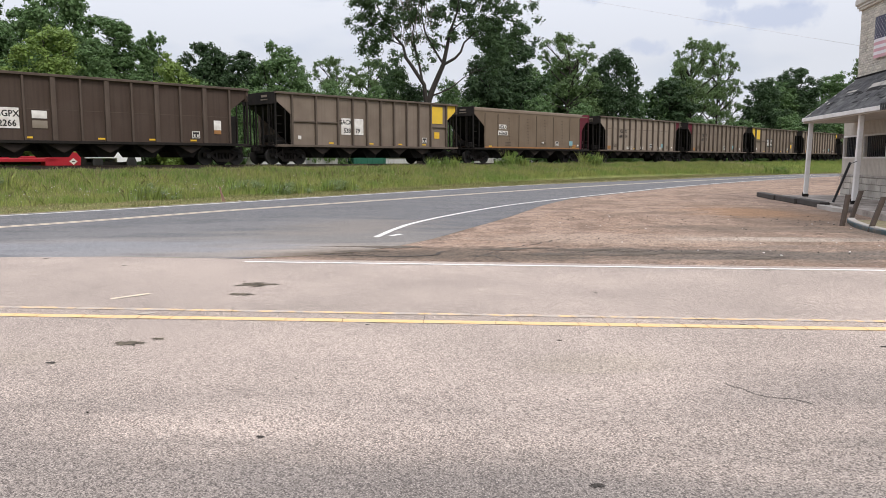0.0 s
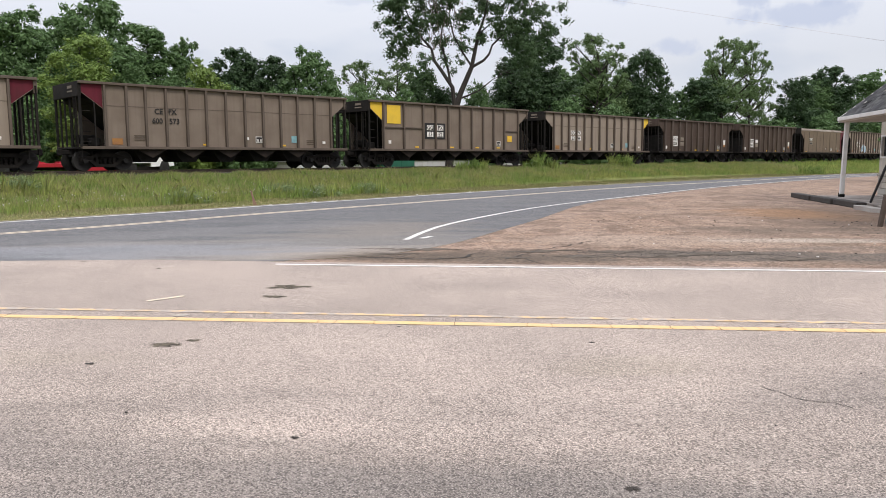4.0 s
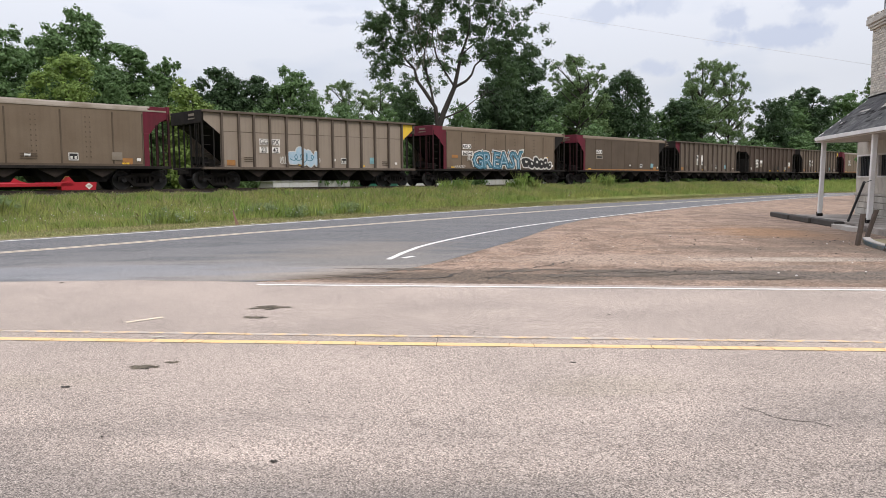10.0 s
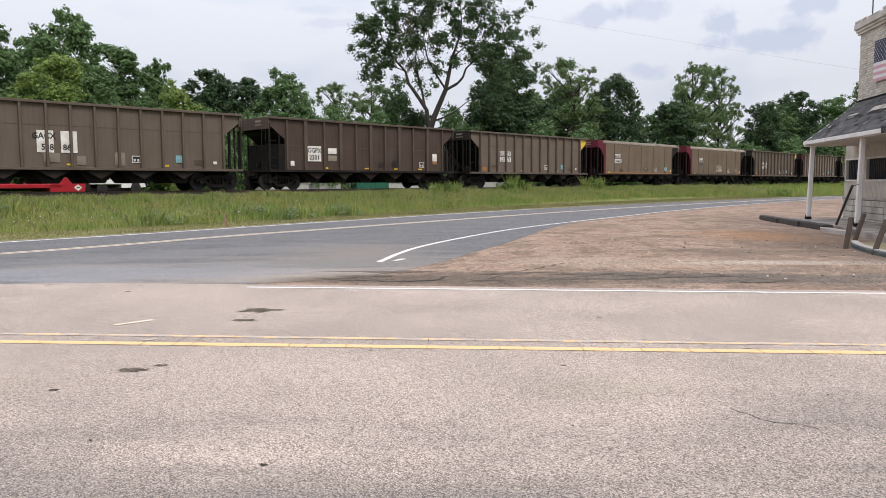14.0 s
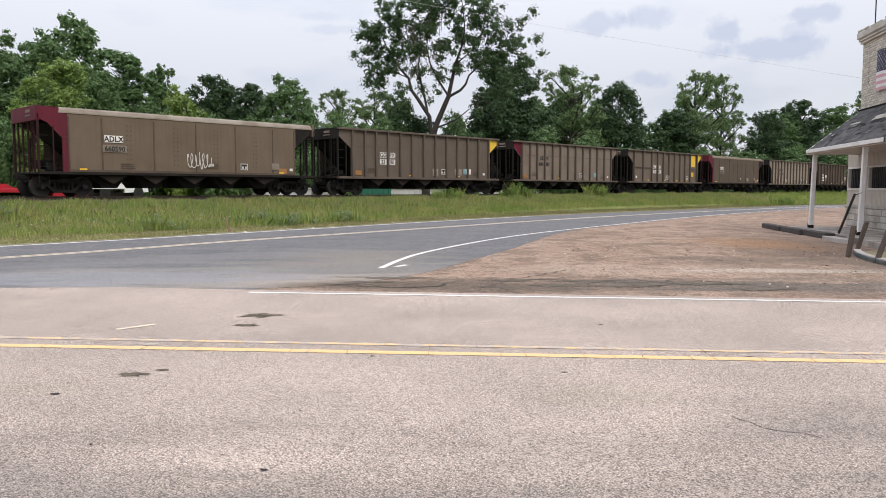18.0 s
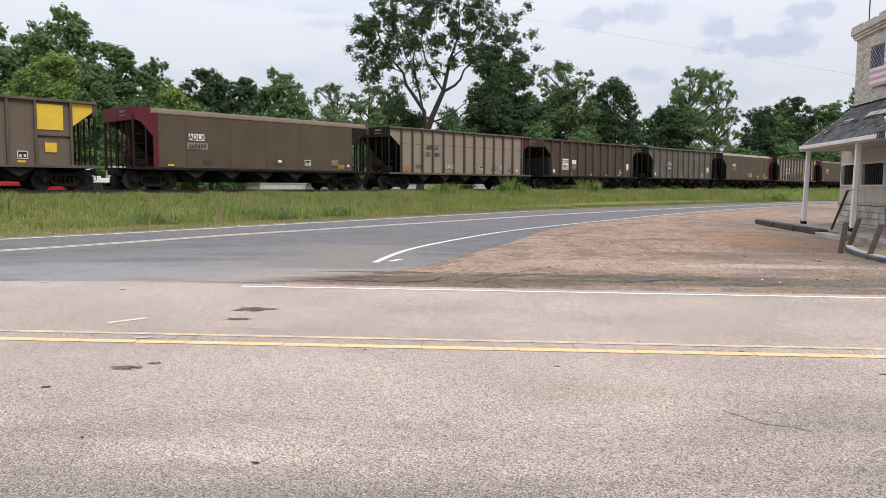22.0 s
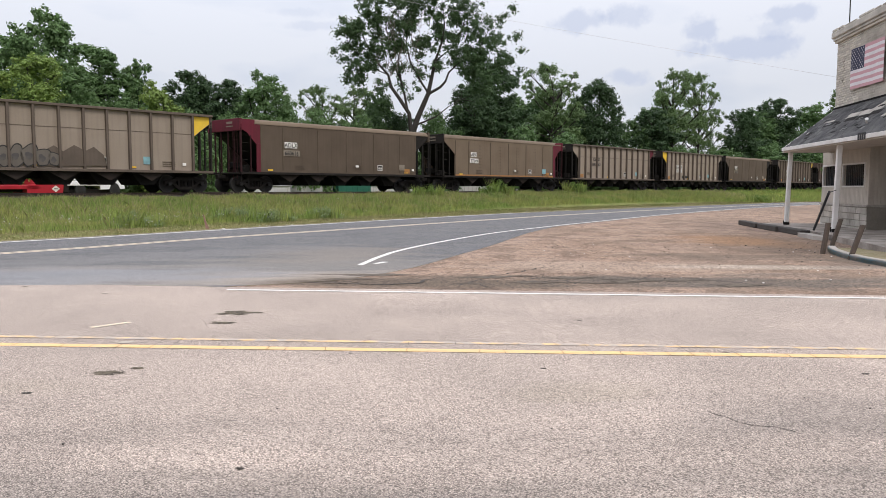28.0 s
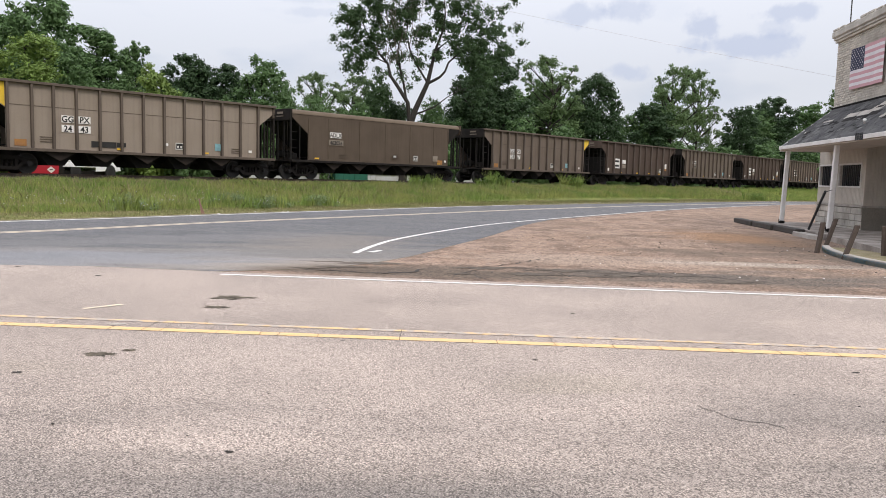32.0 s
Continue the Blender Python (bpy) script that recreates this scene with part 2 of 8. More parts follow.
def leaf_material(name, base, vary=0.25, patch=None):
    m = bpy.data.materials.new(name)
    m.use_nodes = True
    nt = m.node_tree
    out, b = nt.nodes["Material Output"], nt.nodes["Principled BSDF"]
    b.inputs["Roughness"].default_value, b.inputs["Specular IOR Level"].default_value = 0.6, 0.3
    geo = nt.nodes.new("ShaderNodeNewGeometry")
    hv = nt.nodes.new("ShaderNodeHueSaturation")
    hv.inputs["Color"].default_value = (*base, 1)
    if patch:
        tc, no, pr, pm = nt.nodes.new("ShaderNodeTexCoord"), nt.nodes.new("ShaderNodeTexNoise"), nt.nodes.new("ShaderNodeMapRange"), nt.nodes.new("ShaderNodeMixRGB")
        no.inputs["Scale"].default_value, no.inputs["Detail"].default_value = 0.55, 5.0
        pr.inputs["From Min"].default_value, pr.inputs["From Max"].default_value = 0.4, 0.62
        pm.inputs["Color1"].default_value, pm.inputs["Color2"].default_value = (*base, 1), (*patch, 1)
        nt.links.new(tc.outputs["Object"], no.inputs["Vector"])
        nt.links.new(no.outputs["Fac"], pr.inputs["Value"])
        nt.links.new(pr.outputs["Result"], pm.inputs["Fac"])
        nt.links.new(pm.outputs["Color"], hv.inputs["Color"])
    mr = nt.nodes.new("ShaderNodeMapRange")
    mr.inputs["To Min"].default_value, mr.inputs["To Max"].default_value = 1 - vary, 1 + vary
    nt.links.new(geo.outputs["Random Per Island"], mr.inputs["Value"])
    nt.links.new(mr.outputs["Result"], hv.inputs["Value"])
    tr = nt.nodes.new("ShaderNodeBsdfTranslucent")
    mx = nt.nodes.new("ShaderNodeMixShader")
    mx.inputs["Fac"].default_value = 0.3
    nt.links.new(hv.outputs["Color"], b.inputs["Base Color"])
    nt.links.new(hv.outputs["Color"], tr.inputs["Color"])
    nt.links.new(b.outputs[0], mx.inputs[1])
    nt.links.new(tr.outputs[0], mx.inputs[2])
    nt.links.new(mx.outputs[0], out.inputs["Surface"])
    return m


CHIP_LIGHT, CHIP_DARK = (1.45, 1.45, 1.45), (0.28, 0.27, 0.27)
M_ROAD = asphalt_material("worn_chip_seal", (0.64, 0.526, 0.452), CHIP_LIGHT, CHIP_DARK, 122.0,
                          [(0.3, 0.45, 0.75, 0.5, (0.52, 0.432, 0.37)), (0.8, 0.55, 0.8, 0.35, (0.33, 0.28, 0.245))],
                          [(0.0, 2.7, 7.0, 1.2, 0, (0.36, 0.305, 0.265), 0.75), (-3.5, 7.6, 6.0, 1.2, -4, (0.52, 0.43, 0.37), 0.5), (1.0, 5.1, 0.5, 0.3, 0, (0.52, 0.44, 0.33), 0.32), (3.0, 4.6, 1.4, 0.5, 0, (0.31, 0.268, 0.24), 0.45), (-0.9, 2.6, 2.2, 0.6, 0, (0.28, 0.245, 0.222), 0.75), (-3.6, 5.3, 1.2, 0.3, 0, (0.52, 0.435, 0.35), 0.5), (1.6, 2.8, 2.0, 0.6, 0, (0.3, 0.262, 0.235), 0.65), (0.0, 4.2, 3.5, 0.3, 0, (0.36, 0.305, 0.27), 0.25), (-3.0, 3.4, 1.6, 0.4, 0, (0.33, 0.285, 0.255), 0.5)], 2.0, 0.62)
M_DARK = asphalt_material("dark_asphalt", (0.142, 0.141, 0.148), (1.35, 1.35, 1.35), (0.55, 0.55, 0.55), 80.0,
                          [(0.5, 0.42, 0.62, 0.6, (0.168, 0.163, 0.163)), (1.6, 0.52, 0.68, 0.5, (0.09, 0.09, 0.096)), (4.0, 0.5, 0.66, 0.5, (0.2, 0.188, 0.18)), (1.1, 0.5, 0.62, 0.5, (0.19, 0.185, 0.19)), (10.0, 0.52, 0.64, 0.55, (0.085, 0.083, 0.085)), (13.0, 0.55, 0.66, 0.5, (0.26, 0.245, 0.235))],
                          [(-3.4, 11.7, 3.2, 0.9, 5, (0.33, 0.285, 0.25), 0.75), (-6.0, 12.9, 2.2, 0.5, 12, (0.3, 0.27, 0.25), 0.6), (-2.2, 13.0, 3.4, 2.4, 20, (0.25, 0.228, 0.208), 0.65), (-1.7, 11.6, 3.8, 1.0, 6, (0.36, 0.305, 0.26), 0.8), (-5.6, 11.8, 3.4, 1.2, 4, (0.25, 0.25, 0.262), 0.8), (-1.9, 16.0, 1.6, 2.2, -20, (0.24, 0.21, 0.185), 0.7), (-0.9, 11.3, 1.7, 0.7, 10, (0.19, 0.15, 0.115), 0.95), (-5.2, 15.6, 3.4, 0.9, 35, (0.2, 0.192, 0.19), 0.7)], 1.8)
M_DIRT = asphalt_material("gravel_dirt", (0.33, 0.222, 0.158), (1.4, 1.42, 1.45), (0.45, 0.45, 0.45), 34.0,
                          [(0.4, 0.42, 0.58, 0.75, (0.375, 0.265, 0.2)), (0.9, 0.5, 0.6, 0.85, (0.2, 0.132, 0.095)), (2.6, 0.52, 0.64, 0.6, (0.165, 0.115, 0.085)), (5.0, 0.56, 0.66, 0.55, (0.42, 0.325, 0.26)), (0.22, 0.5, 0.62, 0.6, (0.235, 0.165, 0.12))],
                          [(0.2, 11.1, 3.0, 0.9, -3, (0.13, 0.098, 0.073), 0.9), (4.6, 11.1, 3.0, 0.75, -6, (0.135, 0.11, 0.09), 0.9), (8.4, 11.3, 3.2, 0.8, -6, (0.18, 0.145, 0.12), 0.75), (8.6, 18.0, 1.6, 3.6, -8, (0.14, 0.1, 0.075), 0.8), (6.8, 15.2, 3.0, 0.7, -5, (0.17, 0.125, 0.095), 0.75), (3.0, 13.4, 2.6, 0.9, -5, (0.4, 0.3, 0.23), 0.6), (6.4, 13.2, 2.4, 0.35, -4, (0.46, 0.38, 0.31), 0.8), (8.2, 20.0, 1.5, 2.2, 10, (0.34, 0.19, 0.1), 0.7), (9.5, 13.6, 3.0, 0.9, -5, (0.16, 0.125, 0.1), 0.7)], 0.7)
M_YELLOW = material("yellow_road_paint", (0.8, 0.5, 0.22), 0.7, grain=(45, 0.25), stain=(6, 0.16, (0.5, 0.42, 0.33)), bump=(90, 0.3))
M_YELLOWWORN = material("flaking_yellow_road_paint", (0.74, 0.49, 0.24), 0.7, grain=(50, 0.4), stain=(7, 0.85, (0.45, 0.375, 0.32)), bump=(90, 0.3))
M_WHITELINE = material("white_road_paint", (0.8, 0.775, 0.74), 0.7, grain=(40, 0.3), stain=(9, 0.3, (0.45, 0.4, 0.37)), bump=(90, 0.3))
M_CREAMLINE = material("cream_road_paint", (0.74, 0.61, 0.46), 0.7, grain=(40, 0.2), stain=(5, 0.2, (0.3, 0.27, 0.25)), bump=(90, 0.3))
M_GRASSLAND = material("grass_soil", (0.12, 0.135, 0.045), 0.95, grain=(9, 0.4), stain=(0.5, 0.3, (0.24, 0.24, 0.08)), bump=(14, 0.8), spec=0.1)
M_VERGE = material("dry_verge_dirt", (0.27, 0.225, 0.15), 0.95, grain=(30, 0.35), stain=(3, 0.35, (0.18, 0.17, 0.08)), bump=(30, 0.6), spec=0.1)
M_BALLAST = material("crushed_stone_ballast", (0.075, 0.07, 0.066), 0.95, grain=(22, 0.5), stain=(2, 0.3, (0.04, 0.036, 0.034)), bump=(22, 1.0))
M_TAN = material("dusty_taupe_steel", (0.142, 0.111, 0.089), 0.75, grain=(25, 0.08), stain=(0.8, 0.26, (0.115, 0.086, 0.065)), bump=(30, 0.05), streak=0.22, rand=0.16, spec=0.2)
# Rib tone set below the panels', standing in for shade along the ribs.
M_TANRIB = material("shade_toned_taupe_rib", (0.12, 0.093, 0.075), 0.75, grain=(25, 0.1), stain=(1.0, 0.25, None), bump=(30, 0.05), streak=0.3, spec=0.2)
M_BROWN = material("dusty_brown_steel", (0.078, 0.055, 0.044), 0.75, grain=(25, 0.1), stain=(0.8, 0.25, (0.06, 0.038, 0.029)), bump=(30, 0.05), streak=0.35, rand=0.1, spec=0.2)
M_BROWNRIB = material("brown_steel_rib", (0.1, 0.074, 0.06), 0.75, grain=(25, 0.1), stain=(1.0, 0.25, None), bump=(30, 0.05), streak=0.3, spec=0.2)
M_OLIVE = material("dusty_olive_brown_steel", (0.15, 0.112, 0.08), 0.72, grain=(25, 0.08), stain=(0.7, 0.25, (0.112, 0.079, 0.053)), bump=(30, 0.05), streak=0.15, rand=0.12, spec=0.2)
M_OLIVESEAM = material("seam_shadow_steel", (0.1, 0.075, 0.055), 0.8, spec=0.2)
M_ROOFEDGE = material("sun_bleached_steel_edge", (0.25, 0.213, 0.174), 0.7, grain=(20, 0.1), stain=(1.0, 0.35, (0.14, 0.105, 0.075)), bump=(30, 0.05), rand=0.2, spec=0.2)
M_GREYCAR = material("grey_painted_steel", (0.135, 0.116, 0.1), 0.72, grain=(25, 0.08), stain=(0.8, 0.2, None), bump=(30, 0.05), streak=0.3, spec=0.2)
M_RED = material("faded_maroon_paint", (0.115, 0.014, 0.026), 0.65, grain=(25, 0.12), stain=(1.5, 0.2, (0.055, 0.02, 0.02)), bump=(30, 0.05), streak=0.3, spec=0.2)
M_REDPOST = material("dark_maroon_post_paint", (0.03, 0.009, 0.011), 0.7, grain=(25, 0.12), stain=(1.5, 0.2, (0.015, 0.01, 0.01)), bump=(30, 0.05), spec=0.15)
M_YELLOWPAINT = material("yellow_panel_paint", (0.72, 0.47, 0.03), 0.6, grain=(25, 0.08), stain=(2.0, 0.15, (0.45, 0.3, 0.05)), bump=(30, 0.03))
# Near-black stands in for shade on car ends and underframes; also plain black parts.
M_BLACK = material("black_and_shaded_steel", (0.012, 0.011, 0.0105), 0.85, grain=(25, 0.25), stain=(2.0, 0.25, (0.024, 0.02, 0.017)), bump=(30, 0.15), spec=0.15)
# Base darkened to carry the shade under the cars, with lighter dust stains.
M_UNDER = material("dusty_shaded_underframe_steel", (0.014, 0.012, 0.011), 0.85, grain=(25, 0.25), stain=(2.0, 0.3, (0.028, 0.023, 0.02)), bump=(30, 0.15), spec=0.15)
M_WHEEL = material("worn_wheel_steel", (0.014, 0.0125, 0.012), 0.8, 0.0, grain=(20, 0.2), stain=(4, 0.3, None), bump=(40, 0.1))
M_TREAD = material("polished_tread_steel", (0.03, 0.027, 0.025), 0.5, 0.4, grain=(20, 0.1), stain=(4, 0.2, None), bump=(40, 0.05))
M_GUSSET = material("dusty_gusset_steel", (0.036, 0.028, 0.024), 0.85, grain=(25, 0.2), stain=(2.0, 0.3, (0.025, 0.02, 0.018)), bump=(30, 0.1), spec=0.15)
M_PLATE = material("white_stencil_plate", (0.78, 0.75, 0.72), 0.7, grain=(12, 0.1), stain=(3, 0.25, (0.35, 0.3, 0.26)), bump=(30, 0.03))
M_INK = material("black_stencil_paint", (0.02, 0.018, 0.017), 0.8, grain=(12, 0.2), stain=(3, 0.2, None), bump=(30, 0.0))
M_WHITEINK = material("white_stencil_paint", (0.6, 0.57, 0.53), 0.8, grain=(12, 0.2), stain=(3, 0.2, None), bump=(30, 0.0))
M_TAPE = material("yellow_reflective_tape", (0.75, 0.45, 0.02), 0.5, grain=(12, 0.1), stain=(4, 0.2, (0.4, 0.22, 0.05)), bump=(30, 0.0))
M_ORANGE = material("rust_orange_patch", (0.33, 0.15, 0.04), 0.8, grain=(12, 0.2), stain=(4, 0.3, (0.2, 0.1, 0.05)), bump=(30, 0.0))
M_CYAN = material("faded_teal_sticker", (0.2, 0.38, 0.42), 0.6, grain=(12, 0.1), stain=(5, 0.3, (0.12, 0.2, 0.22)), bump=(30, 0.0))
M_GRAFBLUE = material("blue_spray_paint", (0.045, 0.165, 0.23), 0.6, grain=(8, 0.15), stain=(2.5, 0.3, (0.035, 0.12, 0.17)), bump=(30, 0.0))
M_GRAFPALE = material("pale_blue_spray_paint", (0.3, 0.42, 0.52), 0.6, grain=(8, 0.15), stain=(2.5, 0.3, (0.45, 0.5, 0.55)), bump=(30, 0.0))
M_GRAFDARK = material("dark_grey_spray_paint", (0.05, 0.045, 0.045), 0.7, grain=(8, 0.15), stain=(2.5, 0.3, (0.1, 0.085, 0.075)), bump=(30, 0.0))
M_RAIL = material("rusty_rail_steel", (0.06, 0.042, 0.033), 0.7, 0.3, grain=(15, 0.2), stain=(3, 0.2, None), bump=(40, 0.1))
M_TIE = material("creosoted_sleeper_wood", (0.06, 0.048, 0.04), 0.9, grain=(15, 0.3), stain=(3, 0.3, None), bump=(25, 0.4))
M_BARK = material("grey_brown_bark", (0.034, 0.028, 0.024), 0.95, grain=(10, 0.3), stain=(2, 0.3, None), bump=(9, 0.8))
M_DEADWOOD = material("bare_dead_wood", (0.17, 0.145, 0.125), 0.95, grain=(10, 0.2), stain=(2, 0.2, None), bump=(9, 0.4))
M_LEAF_DARK = leaf_material("dark_green_leaves", (0.046, 0.084, 0.034))
M_LEAF_COTTON = leaf_material("cottonwood_leaves", (0.06, 0.105, 0.042))
M_LEAF_MID = leaf_material("mid_green_leaves", (0.11, 0.186, 0.069))
M_LEAF_LIGHT = leaf_material("yellow_green_leaves", (0.19, 0.27, 0.068))
M_LEAF_WILLOW = leaf_material("willow_leaves", (0.19, 0.275, 0.068))
M_LEAF_PALE = leaf_material("pale_green_leaves", (0.12, 0.185, 0.07))
M_BLADE = leaf_material("tall_grass_blades", (0.2, 0.285, 0.068), 0.45, (0.31, 0.33, 0.1))
M_BLADE_DRY = leaf_material("straw_seed_heads", (0.34, 0.3, 0.16), 0.4)
M_BLADE_MOWN = leaf_material("mown_verge_blades", (0.2, 0.215, 0.075), 0.4, (0.29, 0.255, 0.13))
M_BLADE_GREY = leaf_material("grey_green_weed", (0.21, 0.27, 0.125), 0.3)
M_WEED = leaf_material("bright_green_weed", (0.12, 0.19, 0.04), 0.3)
M_BRICK = material("cream_painted_brick", (0.57, 0.52, 0.455), 0.85, grain=(15, 0.15), stain=(1.5, 0.3, (0.3, 0.26, 0.22)), bump=(25, 0.4), rand=0.18)
M_MORTAR = material("weathered_mortar", (0.27, 0.245, 0.21), 0.95, grain=(20, 0.2), stain=(1.5, 0.3, None), bump=(30, 0.4))
M_PLASTER = material("peeling_plaster", (0.54, 0.505, 0.455), 0.9, grain=(10, 0.15), stain=(1.2, 0.35, (0.27, 0.24, 0.21)), bump=(12, 0.4))
M_WHITEWOOD = material("chipped_white_wood", (0.74, 0.72, 0.7), 0.7, grain=(15, 0.08), stain=(2.5, 0.15, (0.45, 0.4, 0.36)), bump=(30, 0.1))
M_SIDING = material("taupe_grooved_siding", (0.57, 0.52, 0.455), 0.75, grain=(15, 0.1), stain=(1.5, 0.15, None), bump=(25, 0.1), streak=0.15, rand=0.05)
M_SHINGLE = material("grey_asphalt_shingle", (0.046, 0.045, 0.047), 0.95, grain=(25, 0.25), stain=(1.2, 0.3, (0.12, 0.115, 0.11)), bump=(30, 0.4), rand=0.5)
M_OLDFELT = material("bleached_roof_felt", (0.17, 0.165, 0.16), 0.95, grain=(25, 0.25), stain=(2.5, 0.3, (0.08, 0.078, 0.076)), bump=(30, 0.4))
M_BAREWOOD = material("bare_grey_decking", (0.44, 0.4, 0.36), 0.9, grain=(15, 0.2), stain=(2.5, 0.3, None), bump=(25, 0.3))
M_CONCRETE = material("worn_concrete", (0.45, 0.415, 0.38), 0.9, grain=(20, 0.15), stain=(1.0, 0.3, (0.24, 0.2, 0.17)), bump=(25, 0.3), rand=0.1)
M_SLAB = material("stained_porch_concrete", (0.36, 0.32, 0.285), 0.9, grain=(20, 0.25), stain=(1.4, 0.4, (0.13, 0.105, 0.088)), bump=(25, 0.4))
M_KERB = material("dark_stained_timber", (0.045, 0.038, 0.034), 0.9, grain=(15, 0.3), stain=(2.5, 0.3, (0.08, 0.07, 0.06)), bump=(25, 0.4))
M_POSTWOOD = material("weathered_brown_timber", (0.09, 0.066, 0.052), 0.9, grain=(15, 0.3), stain=(2.5, 0.3, None), bump=(25, 0.4), streak=0.4)
M_BLUEPAINT = material("chipped_blue_paint", (0.1, 0.17, 0.2), 0.8, grain=(15, 0.2), stain=(2.0, 0.4, (0.28, 0.26, 0.24)), bump=(25, 0.3))
M_GLASS = material("dark_window_glass", (0.02, 0.025, 0.035), 0.08, grain=(3, 0.1), stain=(2, 0.0, None), bump=(6, 0.0))
M_WIRE = plain("pale_wire", (0.62, 0.6, 0.62))
M_IRON = material("black_iron", (0.025, 0.025, 0.027), 0.6, grain=(20, 0.2), stain=(3, 0.2, None), bump=(30, 0.1))
M_FLAGWHITE = material("faded_white_cloth", (0.72, 0.68, 0.7), 0.9, grain=(20, 0.05), stain=(2, 0.1, None), bump=(60, 0.1))
M_FLAGRED = material("faded_pink_red_cloth", (0.6, 0.34, 0.37), 0.9, grain=(20, 0.05), stain=(2, 0.1, None), bump=(60, 0.1))
M_FLAGBLUE = material("navy_cloth", (0.04, 0.045, 0.085), 0.9, grain=(20, 0.1), stain=(2, 0.1, None), bump=(60, 0.1))
M_TRUCKRED = material("red_machine_paint", (0.4, 0.016, 0.03), 0.4, grain=(15, 0.05), stain=(1.5, 0.15, None), bump=(30, 0.02))
M_TRUCKWHITE = material("white_vehicle_paint", (0.8, 0.8, 0.82), 0.35, grain=(15, 0.03), stain=(1.5, 0.06, None), bump=(30, 0.02))
M_TYRE = material("tyre_rubber", (0.02, 0.02, 0.02), 0.85, grain=(20, 0.2), stain=(3, 0.1, None), bump=(30, 0.2))
M_SHEDWHITE = material("white_corrugated_metal", (0.5, 0.5, 0.51), 0.6, grain=(15, 0.05), stain=(1.0, 0.2, (0.45, 0.42, 0.4)), bump=(30, 0.05), streak=0.2)
M_SHEDGREEN = material("green_painted_metal", (0.02, 0.12, 0.08), 0.5, grain=(15, 0.08), stain=(1.0, 0.15, None), bump=(30, 0.05))
M_OIL = material("dark_tar_patch", (0.055, 0.044, 0.03), 0.9, grain=(30, 0.5), stain=(14, 0.3, (0.2, 0.16, 0.11)), bump=(60, 0.6))
M_PALEPATCH = material("pale_dried_patch", (0.46, 0.41, 0.35), 0.9, grain=(60, 0.3), stain=(6, 0.2, None), bump=(60, 0.3))
M_CRACK = material("dark_crack_fill", (0.05, 0.042, 0.036), 0.95, grain=(30, 0.3), stain=(6, 0.2, None), bump=(60, 0.3))
M_MUD = material("dried_dark_mud", (0.13, 0.102, 0.078), 0.95, grain=(24, 0.45), stain=(5, 0.4, (0.07, 0.055, 0.043)), bump=(30, 0.8))
M_TANLIGHT = material("pale_dusty_taupe_steel", (0.272, 0.222, 0.18), 0.75, grain=(25, 0.08), stain=(0.8, 0.22, (0.24, 0.19, 0.147)), bump=(30, 0.05), streak=0.2, spec=0.2)
M_TANMID = material("mid_dusty_taupe_steel", (0.205, 0.163, 0.131), 0.75, grain=(25, 0.08), stain=(0.8, 0.26, (0.14, 0.106, 0.082)), bump=(30, 0.05), streak=0.22, spec=0.2)
M_OLIVEDARK = material("dark_olive_brown_steel", (0.098, 0.073, 0.054), 0.75, grain=(25, 0.08), stain=(0.7, 0.25, (0.07, 0.05, 0.036)), bump=(30, 0.05), streak=0.2, spec=0.2)
M_STAKE = material("faded_orange_plastic", (0.27, 0.15, 0.12), 0.7, grain=(15, 0.1), stain=(4, 0.2, None), bump=(30, 0.05))


# ---- mesh helpers ----
def mesh_of(name, bm, mat=None):
    me = bpy.data.meshes.new(name)
    bm.normal_update()
    bm.to_mesh(me)
    bm.free()
    if mat:
        me.materials.append(mat)
    return me


def part(name, bm, mat, parent=None, label="", at=None):
    """Links a bmesh, or a mesh that is shared, as one object under a thing or a part."""
    if isinstance(bm, bpy.types.Mesh):
        ob = new(name, bm)
        if mat and (not bm.materials or bm.materials[0] != mat):
            if not bm.materials:
                bm.materials.append(mat)
            else:
                ob.material_slots[0].link = "OBJECT"
                ob.material_slots[0].material = mat
    else:
        ob = new(name, mesh_of(name, bm, mat))
    if parent:
        ob.parent = parent
    if at is not None:
        ob.matrix_basis = at
    if label:
        tagged(ob, label)
    return ob


def empty(name, at=None):
    e = new(name)
    e.empty_display_size = 0.3
    if at is not None:
        e.matrix_basis = at
    return e


def box(bm, x0, x1, y0, y1, z0, z1, bevel=0.0):
    r = bmesh.ops.create_cube(bm, size=1.0, matrix=Matrix.Translation(((x0 + x1) / 2, (y0 + y1) / 2, (z0 + z1) / 2)) @ Matrix.Diagonal((x1 - x0, y1 - y0, z1 - z0, 1)))
    if bevel:
        es = {e for v in r["verts"] for e in v.link_edges}
        bmesh.ops.bevel(bm, geom=list(es), offset=bevel, segments=1, affect="EDGES")
    return bm


def boxed(*a, **k):
    return box(bmesh.new(), *a, **k)


def prism(bm, poly, lo, hi, axis="y"):
    """Extrudes a polygon of (x, z) along y, or of (x, y) along z, or of (y, z) along x."""
    def co(p, w):
        return {"y": (p[0], w, p[1]), "z": (p[0], p[1], w), "x": (w, p[0], p[1])}[axis]
    a = [bm.verts.new(co(p, lo)) for p in poly]
    b = [bm.verts.new(co(p, hi)) for p in poly]
    n = len(poly)
    bm.faces.new(a)
    bm.faces.new(b[::-1])
    for i in range(n):
        bm.faces.new((a[i], b[i], b[(i + 1) % n], a[(i + 1) % n]))
    bmesh.ops.recalc_face_normals(bm, faces=bm.faces[:])
    return bm


